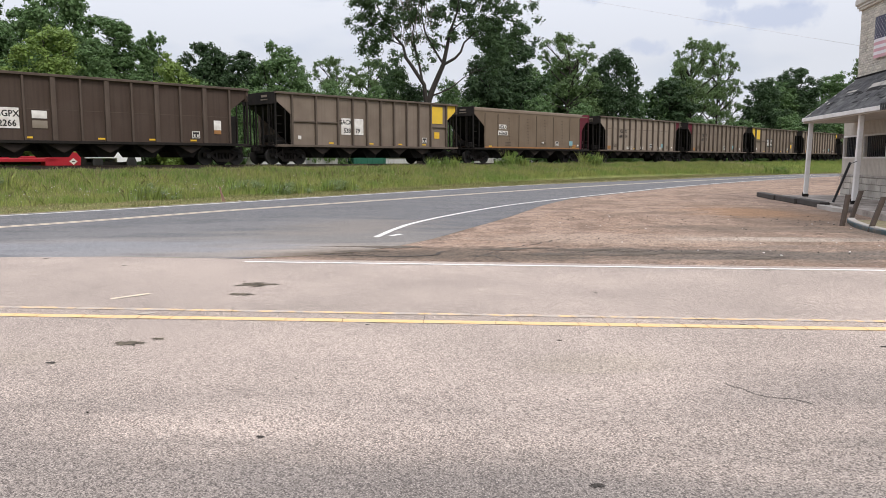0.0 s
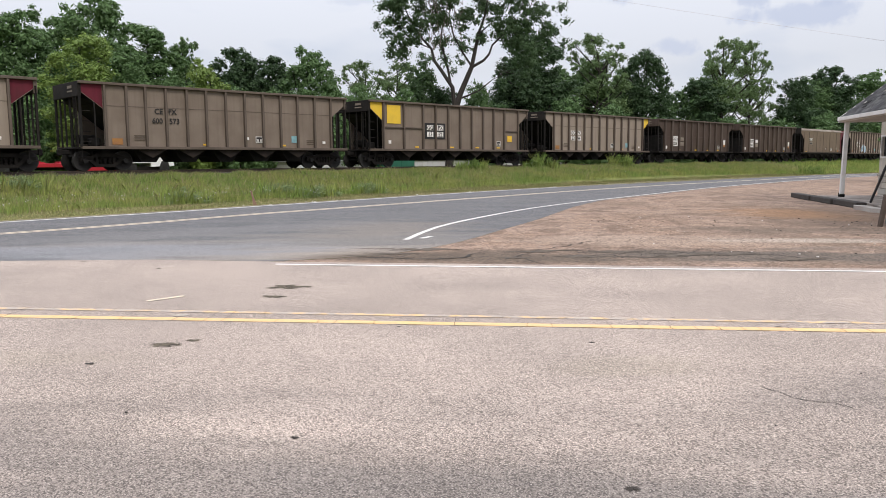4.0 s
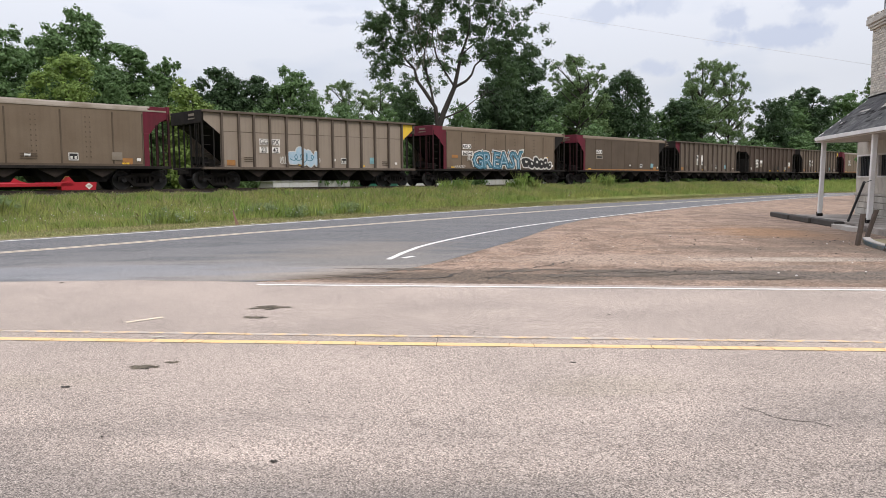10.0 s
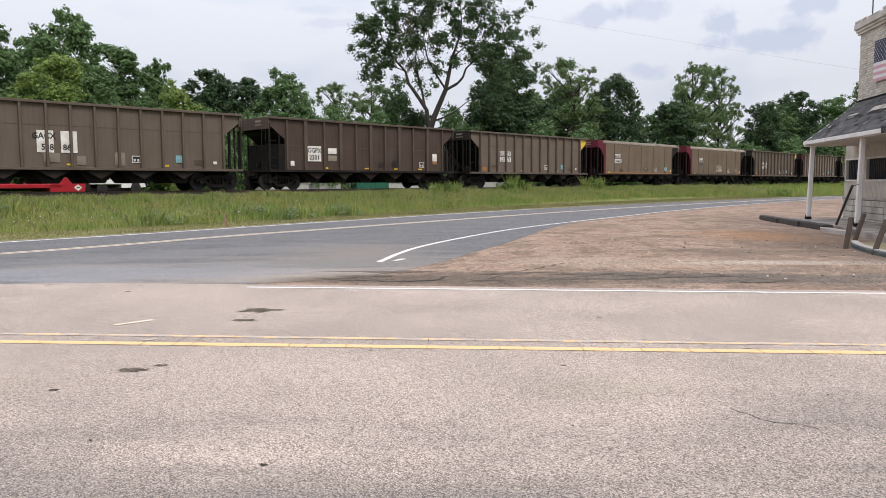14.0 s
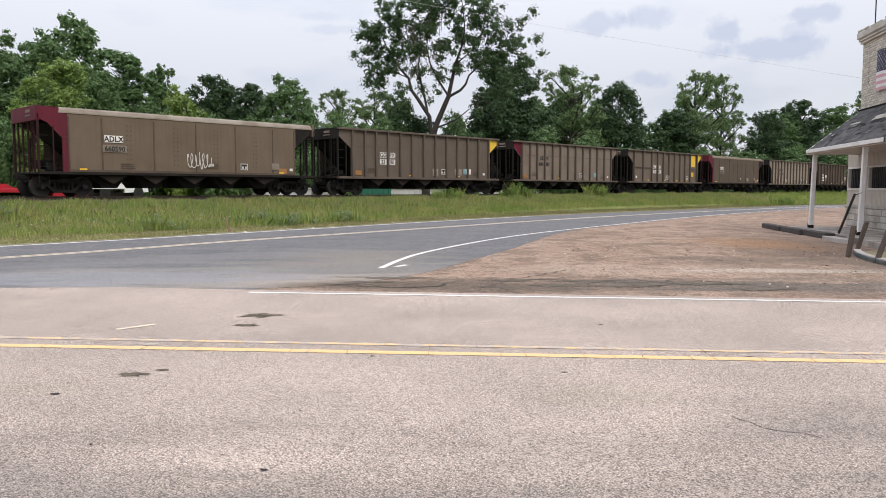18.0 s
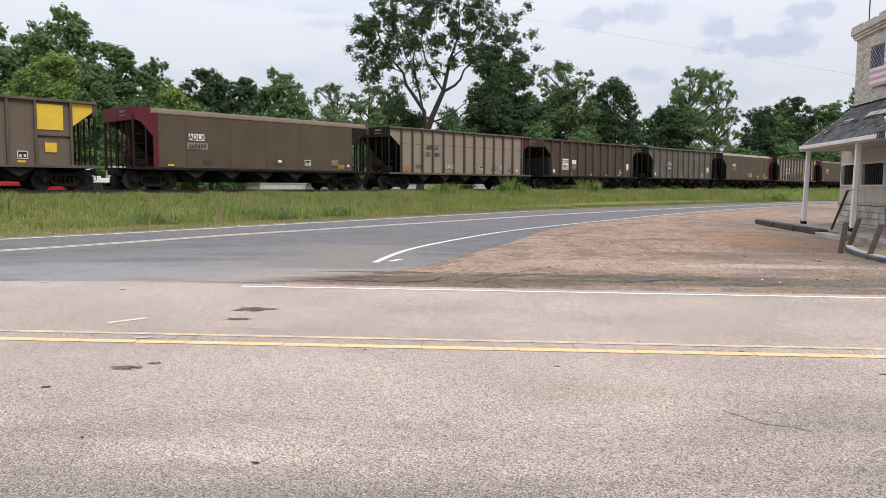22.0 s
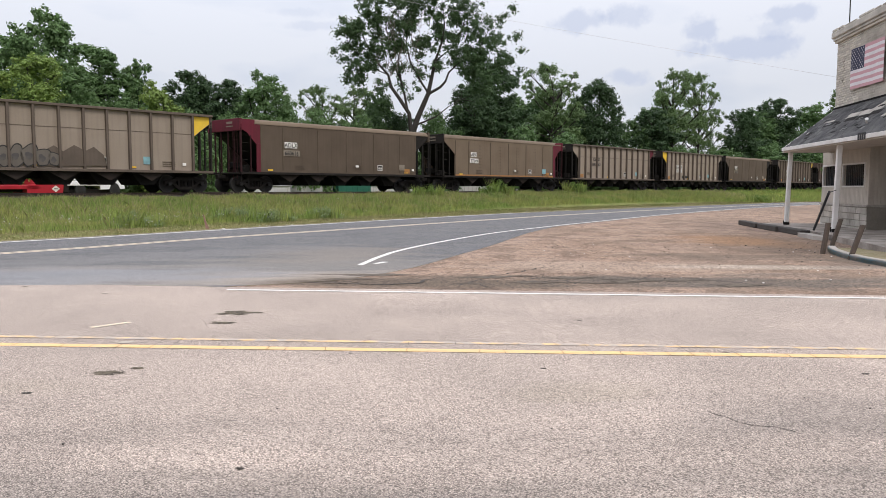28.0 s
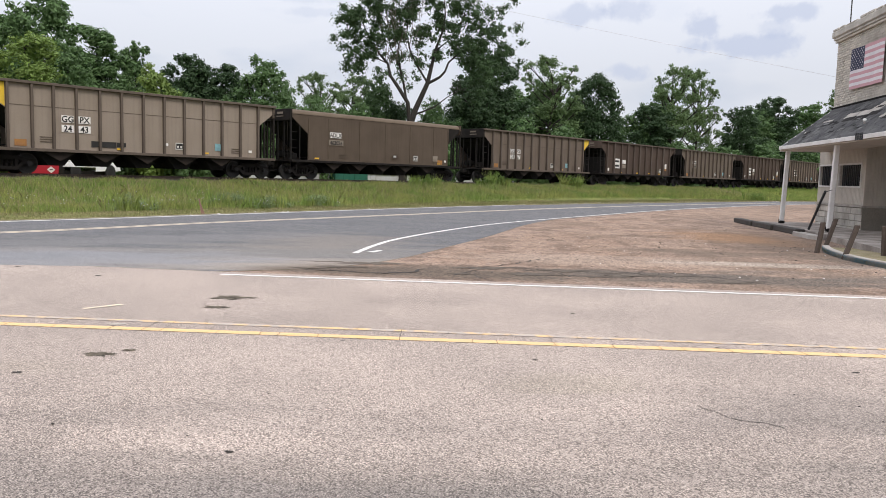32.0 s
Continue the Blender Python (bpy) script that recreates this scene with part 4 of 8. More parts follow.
def hopper(kind, n, left="", right="", text=(), marks=(), label=""):
    """One coal hopper. kind: C many ribs, X the same with stepped end panels, G wide and narrow ribs, A smooth with rolled edges.
    left, right: paint of the end corners. text: (style, top, bottom)."""
    car = empty("hopper_car")
    tagged(car, label, "hopper car", "cars of the coal train")
    side_mat, rib_mat = {"C": (M_TAN, M_TANRIB), "X": (M_TAN, M_TANRIB), "G": (M_BROWN, M_BROWNRIB), "A": (M_OLIVE, M_OLIVESEAM), "D": (M_GREYCAR, M_GREYCAR)}[kind]
    if kind == "C" and n in (2, 5, 9, 21, 25, 28, 29):
        side_mat = M_TANLIGHT
    elif kind in "CX" and n in (0, 3, 4, 18):
        side_mat = M_TANMID
    elif kind == "A" and n in (11, 20, 24, 26, 30, 36):
        side_mat = M_OLIVEDARK
    paint = {"": None, "red": M_RED, "yellow": M_YELLOWPAINT}
    end_mat = {"left": paint[left], "right": paint[right]}
    frame_mat = rib_mat if kind != "A" else side_mat
    for s, nm in ((-1, "near"), (1, "far")):
        outline = side_sheet_low if kind == "A" else side_sheet
        part("side_sheet", shared("side%s%d" % (kind == "A", s), lambda s=s: outline(min(1.5 * s, 1.54 * s), max(1.5 * s, 1.54 * s)), M_TAN), side_mat, car)
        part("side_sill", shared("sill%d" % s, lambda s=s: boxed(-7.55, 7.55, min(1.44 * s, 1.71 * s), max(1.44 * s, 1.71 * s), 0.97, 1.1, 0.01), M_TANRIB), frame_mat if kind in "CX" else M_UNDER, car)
        if kind == "A":
            prof = [(1.5 * s, 3.66), (1.57 * s, 3.66), (1.56 * s, 3.72), (1.48 * s, 3.84), (1.34 * s, 3.92), (1.2 * s, 3.94), (1.2 * s, 3.9), (1.44 * s, 3.78)]
            part("roof_edge", shared("edge%d%s" % (s, left), lambda: prism(bmesh.new(), prof, -6.62 if left == "red" else -7.55, 7.55, "x"), M_ROOFEDGE), M_ROOFEDGE if n in (8, 15, 16, 24) else M_OLIVE, car, "rolled top edge")
        else:
            part("top_chord", shared("chord%d" % s, lambda s=s: boxed(-7.58, 7.58, min(1.46 * s, 1.72 * s), max(1.46 * s, 1.72 * s), 3.82, 3.94, 0.015), M_TANRIB), frame_mat, car)
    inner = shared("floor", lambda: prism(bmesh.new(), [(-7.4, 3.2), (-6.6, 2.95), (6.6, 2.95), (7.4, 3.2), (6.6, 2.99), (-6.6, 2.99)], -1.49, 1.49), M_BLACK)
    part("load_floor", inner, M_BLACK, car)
    sl = shared("slope", slope_sheet, M_TAN)
    for s, side in ((-1, "left"), (1, "right")):
        em = end_mat[side]
        # Slope sheet coloured near-black for the shade inside the open end.
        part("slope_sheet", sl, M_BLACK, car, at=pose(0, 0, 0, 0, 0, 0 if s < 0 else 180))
        # Left chord and black posts carry the end's shade in their colour.
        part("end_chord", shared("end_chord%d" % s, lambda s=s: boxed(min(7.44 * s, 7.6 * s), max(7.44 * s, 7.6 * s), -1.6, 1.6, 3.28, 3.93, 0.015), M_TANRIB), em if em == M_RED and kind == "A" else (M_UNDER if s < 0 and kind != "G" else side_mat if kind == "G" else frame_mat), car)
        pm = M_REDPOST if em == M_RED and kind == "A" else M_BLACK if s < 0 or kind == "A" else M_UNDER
        for y in (-1.55, 1.55):
            part("corner_post", shared("corner", lambda: boxed(-0.05, 0.05, -0.05, 0.05, 1.08, 3.6, 0.008), M_TANRIB), pm, car, at=pose(7.52 * s, y, 0))
            part("end_rod", shared("end_rod", lambda: boxed(-0.03, 0.03, -0.03, 0.03, 1.08, 3.05), M_TANRIB), pm, car, at=pose(6.88 * s, y, 0))
        if kind != "G":
            for y in (-0.95, -0.35, 0.35, 0.95):
                part("end_rod", shared("cross_rod", lambda: boxed(-0.035, 0.035, -0.035, 0.035, 1.08, 3.56), M_TANRIB), pm, car, at=pose(7.52 * s, y, 0))
        else:
            # Added black block fills the end bay, standing in for its shade.
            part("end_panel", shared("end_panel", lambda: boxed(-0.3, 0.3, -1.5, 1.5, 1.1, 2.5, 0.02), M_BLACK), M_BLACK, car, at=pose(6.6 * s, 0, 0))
        part("end_platform", shared("platform%d" % s, lambda s=s: boxed(min(6.2 * s, 7.62 * s), max(6.2 * s, 7.62 * s), -1.5, 1.5, 0.98, 1.07, 0.01), M_UNDER), M_UNDER, car)
        part("ladder", shared("ladder%d" % s, lambda s=s: ladder(s, -1.1 if s < 0 else 1.1), M_UNDER), M_REDPOST if em == M_RED and kind == "A" else M_UNDER, car)
        part("stirrup_step", shared("grabs%d" % s, lambda s=s: side_steps(s), M_UNDER), M_UNDER, car)
        for k in range(4):
            part("grab_iron", shared("rung", rung, M_UNDER), M_UNDER, car, at=pose(7.31 * s, 0, 1.3 + k * 0.45))
        part("coupler", shared("coupler%d" % s, lambda s=s: coupler(s), M_BLACK), M_BLACK, car)
        build_bogie(car, 6.17 * s)
        if em and not (em == M_RED and kind == "A" and s < 0):
            # painted corner panel over the slope
            tri = shared("corner_paint%d" % s, lambda s=s: prism(bmesh.new(), [(7.53 * s, 3.82), (6.5 * s, 3.82), (6.5 * s, 2.8), (7.53 * s, 3.55)], -1.548, -1.541), M_RED)
            part("corner_panel", tri, em, car, "painted corner panel")
        if em == M_RED and kind == "A":
            part("corner_panel", shared("corner_paint_a%d" % s, lambda s=s: prism(bmesh.new(), [(7.55 * s, 3.9), (6.6 * s, 3.9), (6.6 * s, 3.66), (6.24 * s, 3.66), (6.24 * s, 2.3), (7.1 * s, 3.2), (7.55 * s, 3.4)], -1.552, -1.5415), M_RED), M_RED, car, "maroon corner panel")
            part("end_column", shared("end_col%d" % s, lambda s=s: boxed(min(6.24 * s, 6.5 * s), max(6.24 * s, 6.5 * s), -1.58, -1.5, 1.08, 2.64, 0.01), M_RED), M_RED, car, "maroon end column")
    if kind == "A":
        for s, em in ((-1, left), (1, right)):
            if em != "red" and s > 0:
                # Dark sheet laid over the corner paints in its shade.
                part("corner_panel", shared("corner_shade%d" % s, lambda s=s: prism(bmesh.new(), [(7.53 * s, 3.64), (6.3 * s, 3.64), (6.3 * s, 2.62), (7.53 * s, 3.56)], -1.548, -1.541), M_UNDER), M_UNDER, car)
    part("end_marking", shared("end_marking", lambda: boxed(-7.612, -7.6, -0.9, -0.35, 3.66, 3.78), M_WHITEINK), M_ROOFEDGE, car)
    part("end_marking", shared("end_marking_low", lambda: boxed(-7.612, -7.6, -0.95, -0.3, 3.5, 3.56), M_WHITEINK), M_ROOFEDGE, car)
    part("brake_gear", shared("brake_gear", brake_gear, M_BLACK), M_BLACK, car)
    # Sill and pockets near-black, the shade below the car put into colour.
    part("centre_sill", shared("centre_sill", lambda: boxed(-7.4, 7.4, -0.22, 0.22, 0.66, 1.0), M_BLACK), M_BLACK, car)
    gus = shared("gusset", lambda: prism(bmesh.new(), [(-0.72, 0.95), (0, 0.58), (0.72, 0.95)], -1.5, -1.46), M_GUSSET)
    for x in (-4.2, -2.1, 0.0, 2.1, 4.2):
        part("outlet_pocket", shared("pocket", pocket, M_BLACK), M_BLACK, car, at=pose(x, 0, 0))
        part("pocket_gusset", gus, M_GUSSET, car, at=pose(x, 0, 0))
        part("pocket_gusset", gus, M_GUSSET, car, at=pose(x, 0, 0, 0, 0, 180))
    # ribs
    if kind in ("C", "X"):
        xs = [-6.43, -4.75, -3.1, -1.95, -0.8, 0.35, 1.5, 2.65, 3.75, 4.9, 6.43] if kind == "X" else [-6.43, -5.42, -4.5, -3.48, -2.4, -1.35, -0.25, 0.85, 1.95, 3.05, 4.15, 5.3, 6.43]
        for s in (-1, 1):
            me = shared("rib_c%d" % s, lambda s=s: boxed(-0.055, 0.055, min(1.54 * s, 1.7 * s), max(1.54 * s, 1.7 * s), 1.1, 3.83, 0.012), M_TANRIB)
            for x in xs:
                part("rib", me, M_TANRIB, car, at=pose(x, 0, 0))
        if kind == "X":
            for x0, x1 in ((-6.43, -3.1), (4.9, 6.43)):
                part("cross_rib", boxed(x0, x1, -1.64, -1.54, 2.34, 2.42, 0.01), M_TANRIB, car)
        else:
            part("seam_strip", shared("seam_c", lambda: boxed(-6.43, 6.43, -1.552, -1.54, 2.9, 2.925), M_TANRIB), M_TANRIB, car)
    elif kind in ("G", "D"):
        xs = [-6.4, -5.1, -3.75, -2.5, -1.3, -0.1, 1.1, 2.35, 3.6, 4.95, 6.4]
        for s in (-1, 1):
            for i, x in enumerate(xs):
                w = 0.11 if i % 2 and kind == "G" else 0.05
                me = shared("rib_g%d_%.2f" % (s, w), lambda s=s, w=w: boxed(-w, w, min(1.54 * s, 1.69 * s), max(1.54 * s, 1.69 * s), 1.1, 3.83, 0.012), M_BROWNRIB)
                part("rib", me, rib_mat, car, at=pose(x, 0, 0))
        part("seam_strip", shared("seam_g", lambda: boxed(-6.2, 6.3, -1.549, -1.54, 2.42, 2.44), M_BROWNRIB), rib_mat, car)
    else:
        xs = [-6.2, -4.7, -2.15, 0.1, 2.4, 4.75, 6.2]
        for s in (-1, 1):
            me = shared("seam_a%d" % s, lambda s=s: boxed(-0.035, 0.035, min(1.54 * s, 1.565 * s), max(1.54 * s, 1.565 * s), 1.1, 3.54, 0.006), M_OLIVESEAM)
            for x in xs:
                part("seam_rib", me, M_OLIVESEAM, car, at=pose(x, 0, 0))
        riv = shared("rivets_a", lambda: rivet_rows((-3.4, -1.0, 1.25, 3.6)), M_OLIVESEAM)
        tagged(part("rivets", riv, M_OLIVESEAM, car), kind="stuff")
        part("sill_stripe", shared("stripe_a", lambda: boxed(-6.2, 6.2, -1.57, -1.54, 1.1, 1.2), M_ROOFEDGE), M_ORANGE if n % 2 else M_OLIVESEAM, car)
    # reporting marks
    style = text[0] if text else ""
    if style == "plate":
        sign(car, "number_board", -4.43, 2.02, 0.98, 0.86, M_PLATE, "worn white number board")
        letter(car, text[1], -4.43, 2.08, 0.37, M_INK)
        letter(car, text[2], -4.43, 1.68, 0.37, M_INK)
        for z in (2.2, 1.78):
            sign(car, "painted_out_board", -3.1, z, 0.64, 0.33, M_PLATE if z > 2 and n % 3 else M_ROOFEDGE)
    elif style == "split":
        a, b = text[1], text[2]
        for i, (ta, tb) in enumerate(((a[:2], a[2:]), (b[:2], b[2:]))):
            z = 2.44 - 0.42 * i
            for x, t in (((-2.42, ta), (-1.5, tb)) if kind == "X" else ((-3.86, ta), (-3.1, tb))):
                sign(car, "number_board", x, z, 0.56 if len(t) < 3 else 0.66, 0.32, M_PLATE)
                letter(car, t, x, z - 0.13, 0.38, M_INK)
    elif style == "gacx":
        sign(car, "number_board", -2.45, 2.2, 0.72, 0.95, M_PLATE), sign(car, "number_board", -1.42, 2.2, 0.72, 0.95, M_PLATE)
        letter(car, text[1], -2.5, 2.32, 0.36, M_INK)
        letter(car, text[2][:3], -2.36, 1.84, 0.36, M_INK), letter(car, text[2][3:], -1.52, 1.84, 0.36, M_INK)
    elif style == "stencil":
        a, b = text[1], text[2]
        letter(car, a[:2], -3.84, 2.62, 0.36, M_INK), letter(car, a[2:], -3.14, 2.62, 0.36, M_INK)
        letter(car, b[:3], -3.92, 2.18, 0.36, M_INK), letter(car, b[3:], -3.05, 2.18, 0.36, M_INK)
    elif style == "pair":
        sign(car, "number_board", -4.15, 2.62, 0.1 + 0.2 * len(text[1]), 0.32, M_PLATE)
        letter(car, text[1], -4.15, 2.5, 0.35, M_INK)
        sign(car, "number_board", -4.11, 2.18, 0.1 + 0.175 * len(text[2]), 0.32, M_PLATE if n % 2 or n == 10 else M_ROOFEDGE)
        letter(car, text[2], -4.11, 2.06, 0.33, M_INK)
    elif style == "dim":
        sign(car, "number_board", -4.15, 2.62, 0.9, 0.32, M_PLATE)
        letter(car, text[1], -4.15, 2.5, 0.35, M_INK)
        sign(car, "number_board", -4.11, 2.18, 1.0, 0.3, M_ROOFEDGE)
        letter(car, text[2], -4.11, 2.08, 0.3, M_INK)
    elif style == "block":
        sign(car, "number_board", -3.3, 2.22, 1.05, 0.86, M_INK)
        letter(car, text[1], -3.3, 2.3, 0.42, M_WHITEINK), letter(car, text[2], -3.3, 1.88, 0.42, M_WHITEINK)
    # small plates, reflectors and notices that all cars carry
    for x in {"A": (-5.6, 5.3), "C": (-1.4, 3.2)}.get(kind, (-3.6, -0.4, 2.1, 4.3)):
        sign(car, "reflector", x, 1.22, 0.34, 0.08, M_TAPE)
    x = {"G": 4.45, "A": 2.9, "C": 1.7, "X": 4.35, "D": 4.4}[kind]
    sign(car, "tag_frame", x, 1.5, 0.44, 0.34, M_WHITEINK), sign(car, "tag_frame", x, 1.5, 0.36, 0.26, M_INK, proud=0.008)
    for dx in (-0.09, 0.09):
        sign(car, "tag_mark", x + dx, 1.46, 0.1, 0.12, M_WHITEINK, proud=0.012)
    if kind in "CA":
        sign(car, "sticker", 4.0 if kind == "C" else 4.9, 1.55, 0.5, 0.36, M_CYAN if n % 2 or kind == "C" else M_ROOFEDGE, "faded pale sticker")
        sign(car, "notice", 0.95, 1.55, 0.26, 0.14, M_PLATE), sign(car, "notice", 5.95, 1.4, 0.2, 0.14, M_PLATE)
        sign(car, "rust_patch", -5.9 if kind == "C" else 5.4, 1.32, 0.5, 0.28, M_ORANGE)
        for z in (1.5, 1.4, 1.3):
            sign(car, "stencil_line", 5.1 if kind == "C" else -3.5, z, 0.7, 0.035, M_OLIVESEAM)
            sign(car, "stencil_line", -4.75 if kind == "C" else 1.0, z + 0.1, 0.7, 0.035, M_OLIVESEAM)
    elif kind == "X":
        sign(car, "notice", -5.9, 1.5, 0.22, 0.2, M_PLATE)
    else:
        sign(car, "notice_card", 5.7, 2.0, 0.42, 0.48, M_PLATE, "white notice card")
        sign(car, "rust_patch", 5.7, 1.66, 0.4, 0.2, M_ORANGE)
        sign(car, "notice", -6.0, 1.45, 0.26, 0.26, M_PLATE)
    for name, mx, mz, mw, mh, mat in marks:
        sign(car, name, mx, mz, mw, mh, mat, proud=0.0 if name == "dark_board" else 0.006)
    if kind == "X":
        e = 1 if right == "yellow" else -1
        sign(car, "yellow_panel", 5.55 * e, 3.16, 1.12, 1.1, M_YELLOWPAINT, "bright yellow panel")
        sign(car, "yellow_panel", 5.55, 1.85, 0.5, 0.42, M_TAPE)
    CARS.append((car, n))
    return car


def rivet_rows(xs):
    bm = bmesh.new()
    for x in xs:
        for dx in (-0.1, 0.1):
            for k in range(9):
                box(bm, x + dx - 0.025, x + dx + 0.025, -1.556, -1.54, 1.5 + k * 0.22 - 0.025, 1.5 + k * 0.22 + 0.025)
    return bm


TAUPE = "dusty taupe ribbed coal hopper"
BROWN = "dark brown ribbed coal hopper"
SMOOTH = "smooth-sided olive brown coal hopper"
hopper("G", -1, text=("plate", "GGPX", "2266"), label=BROWN + ", white number boards")
hopper("X", 0, right="yellow", text=("gacx", "GACX", "53879"), label=TAUPE + ", yellow panels at its end")
hopper("A", 1, right="red", text=("pair", "ADLX", "660606"), label=SMOOTH + ", one end maroon")
c = hopper("C", 2, right="red", text=("stencil", "CEFX", "600574"), label=TAUPE + ", maroon corner, small white tags")
scrawl(c, 21, -2.5, 1.32, 1.0, 0.3, M_WHITEINK), scrawl(c, 22, -0.2, 1.32, 0.6, 0.28, M_WHITEINK), scrawl(c, 23, 3.3, 1.34, 0.8, 0.34, M_WHITEINK)
hopper("C", 3, left="red", text=("stencil", "CEFX", "600573"), label=TAUPE + ", maroon corner, stencilled black marks")
hopper("X", 4, left="yellow", text=("split", "GGPX", "1352"), marks=[("dark_board", -2.42, 2.23, 0.95, 1.0, M_INK), ("dark_board", -1.45, 2.23, 0.85, 1.0, M_INK)], label=TAUPE + ", black-backed number boards, yellow panel")
hopper("C", 5, right="yellow", text=("split", "GGPX", "2394"), label=TAUPE + ", yellow corner, white number boards")
hopper("G", 6, text=("plate", "GGPX", "2238"), label=BROWN + ", white number boards")
hopper("G", 7, text=("plate", "GGPX", "2261"), label=BROWN + ", white number boards")
hopper("A", 8, right="red", text=("dim", "ADLX", ""), label=SMOOTH + ", bleached edge, one end maroon")
c = hopper("C", 9, right="yellow", text=("split", "GGPX", "2342"), label=TAUPE + ", yellow corner, pale blue graffiti")
PALE_BLUE = [(-1.95, 1.62, 0.42, 0.42), (-1.35, 1.72, 0.45, 0.52), (-0.85, 1.6, 0.36, 0.42), (-0.38, 1.6, 0.22, 0.34)]
scrawl(c, 92, -2.6, 1.5, 0.6, 0.5, M_WHITEINK, 4)
c = hopper("A", 10, left="red", text=("pair", "ADLX", "660546"), label=SMOOTH + ", maroon ends, large blue graffiti")
# wild letters: each leans its own way, in a white glow, a black line and a teal fill with pale lights
for ch, gx, gz, turn, wide, tall in (("G", -3.0, 1.2, 4, 1.1, 0.98), ("R", -1.98, 1.24, -5, 1.0, 0.95), ("E", -1.05, 1.2, 6, 1.0, 1.0), ("A", -0.1, 1.22, -3, 1.1, 1.0), ("S", 0.8, 1.24, 5, 0.95, 1.02), ("Y", 1.62, 1.2, -6, 1.0, 1.06)):
    g = Matrix.Translation((gx, NEAR - 0.02, gz)) @ pose(0, 0, 0, 0, turn, 0) @ pose(0, 0, 0, 90, 0, 0) @ Matrix.Diagonal((wide, tall, 1, 1))
    for off, dy, mt in ((0.19, 0.0, M_WHITEINK), (0.11, -0.006, M_INK), (0.07, -0.012, M_GRAFBLUE), (-0.045, -0.018, M_GRAFPALE)):
        size = 1.55 if mt != M_GRAFPALE else 1.5
        part("graffiti", text_mesh(ch, size, off), mt, c, "teal graffiti letter with black and white outline", at=Matrix.Translation((0, dy, 0)) @ g)
for k, (ax, az) in enumerate(((-2.5, 2.35), (-1.4, 2.38), (-0.5, 2.3), (0.4, 2.36), (2.15, 2.42))):
    # arrow points over the letters
    part("graffiti", prism(bmesh.new(), [(-0.16, 0), (0.16, 0.02), (0.05 if k % 2 else -0.08, 0.32)], -0.004, 0), M_WHITEINK, c, at=pose(ax, NEAR - 0.024, az - 0.12))
    part("graffiti", prism(bmesh.new(), [(-0.1, 0), (0.1, 0.02), (0.03 if k % 2 else -0.05, 0.2)], -0.004, 0), M_GRAFBLUE, c, at=pose(ax, NEAR - 0.03, az - 0.1))
sign(c, "painted_patch", -5.4, 1.94, 0.62, 0.2, M_ORANGE, "orange painted-out patch"), sign(c, "painted_patch", 5.1, 1.95, 0.42, 0.24, M_TAPE, "yellow painted patch")


def lobed(rx, ry, k, lobes=3, n=22):
    """A soft lobed outline."""
    return [(rx * math.cos(a) * (1 + 0.2 * math.sin(lobes * a + k)), ry * math.sin(a) * (1 + 0.18 * math.cos((lobes - 1) * a + k))) for a in (j * math.tau / n for j in range(n))]


def blob(car, x, z, rx, ry, k, mat, proud, label="", lobes=3):
    part("graffiti", prism(bmesh.new(), lobed(rx, ry, k, lobes), -0.004, 0), mat, car, label, at=pose(x, NEAR - proud, z))


for kx, (bx, bz, br) in enumerate(((2.5, 1.62, 0.5), (3.2, 1.5, 0.4), (3.85, 1.62, 0.46), (4.45, 1.5, 0.36), (4.95, 1.58, 0.4), (5.5, 1.4, 0.3))):
    blob(c, bx, bz, br + 0.09, br * 0.85 + 0.09, kx, M_WHITEINK, 0.03)
    blob(c, bx, bz, br, br * 0.8, kx, M_INK, 0.036, "black bubble-shaped graffiti")
    blob(c, bx + 0.05, bz + 0.05, br * 0.3, br * 0.2, kx + 1, M_WHITEINK, 0.042)
scrawl(c, 102, -5.0, 1.28, 1.1, 0.2, M_WHITEINK, 6, 0.03)
scrawl(c, 103, -4.0, 1.9, 0.4, 0.5, M_WHITEINK, 3, 0.03)
for kx, (bx, bz, rx, ry) in enumerate(PALE_BLUE):
    blob(CARS[10][0], bx, bz, rx + 0.05, ry + 0.05, kx, M_WHITEINK, 0.056)
    blob(CARS[10][0], bx, bz, rx, ry, kx, M_GRAFPALE, 0.06 + 0.002 * kx, "pale blue bubble graffiti")
scrawl(CARS[10][0], 91, -1.3, 1.65, 1.5, 0.6, M_GRAFBLUE, 4, 0.045)
hopper("A", 11, left="red", text=("dim", "ADLX", ""), label=SMOOTH + ", maroon end")
c = hopper("C", 12, left="red", text=("gacx", "GACX", "53886"), marks=[("faded_paint", -2.2, 1.5, 0.7, 0.4, M_ROOFEDGE), ("faded_paint", 0.9, 1.5, 0.5, 0.6, M_ROOFEDGE), ("faded_paint", -0.9, 1.4, 0.4, 0.4, M_ROOFEDGE)], label=TAUPE + ", maroon corner, patchy white paint")
c = hopper("G", 13, text=("plate", "GGPX", "2301"), label=BROWN + ", number boards and small black tags")
scrawl(c, 131, 0.9, 1.5, 0.7, 0.4, M_INK), scrawl(c, 132, 2.0, 1.55, 0.6, 0.5, M_INK)
hopper("C", 14, right="yellow", text=("split", "GGPX", "2377"), label=TAUPE + ", yellow corner, white number boards")
hopper("A", 15, left="red", text=("pair", "ADLX", "660633"), label=SMOOTH + ", maroon end")
c = hopper("A", 16, left="red", text=("pair", "ADLX", "660590"), label=SMOOTH + ", bleached edge, white graffiti outline")
scrawl(c, 161, 0.2, 1.75, 1.3, 0.9, M_WHITEINK, 6, 0.04)
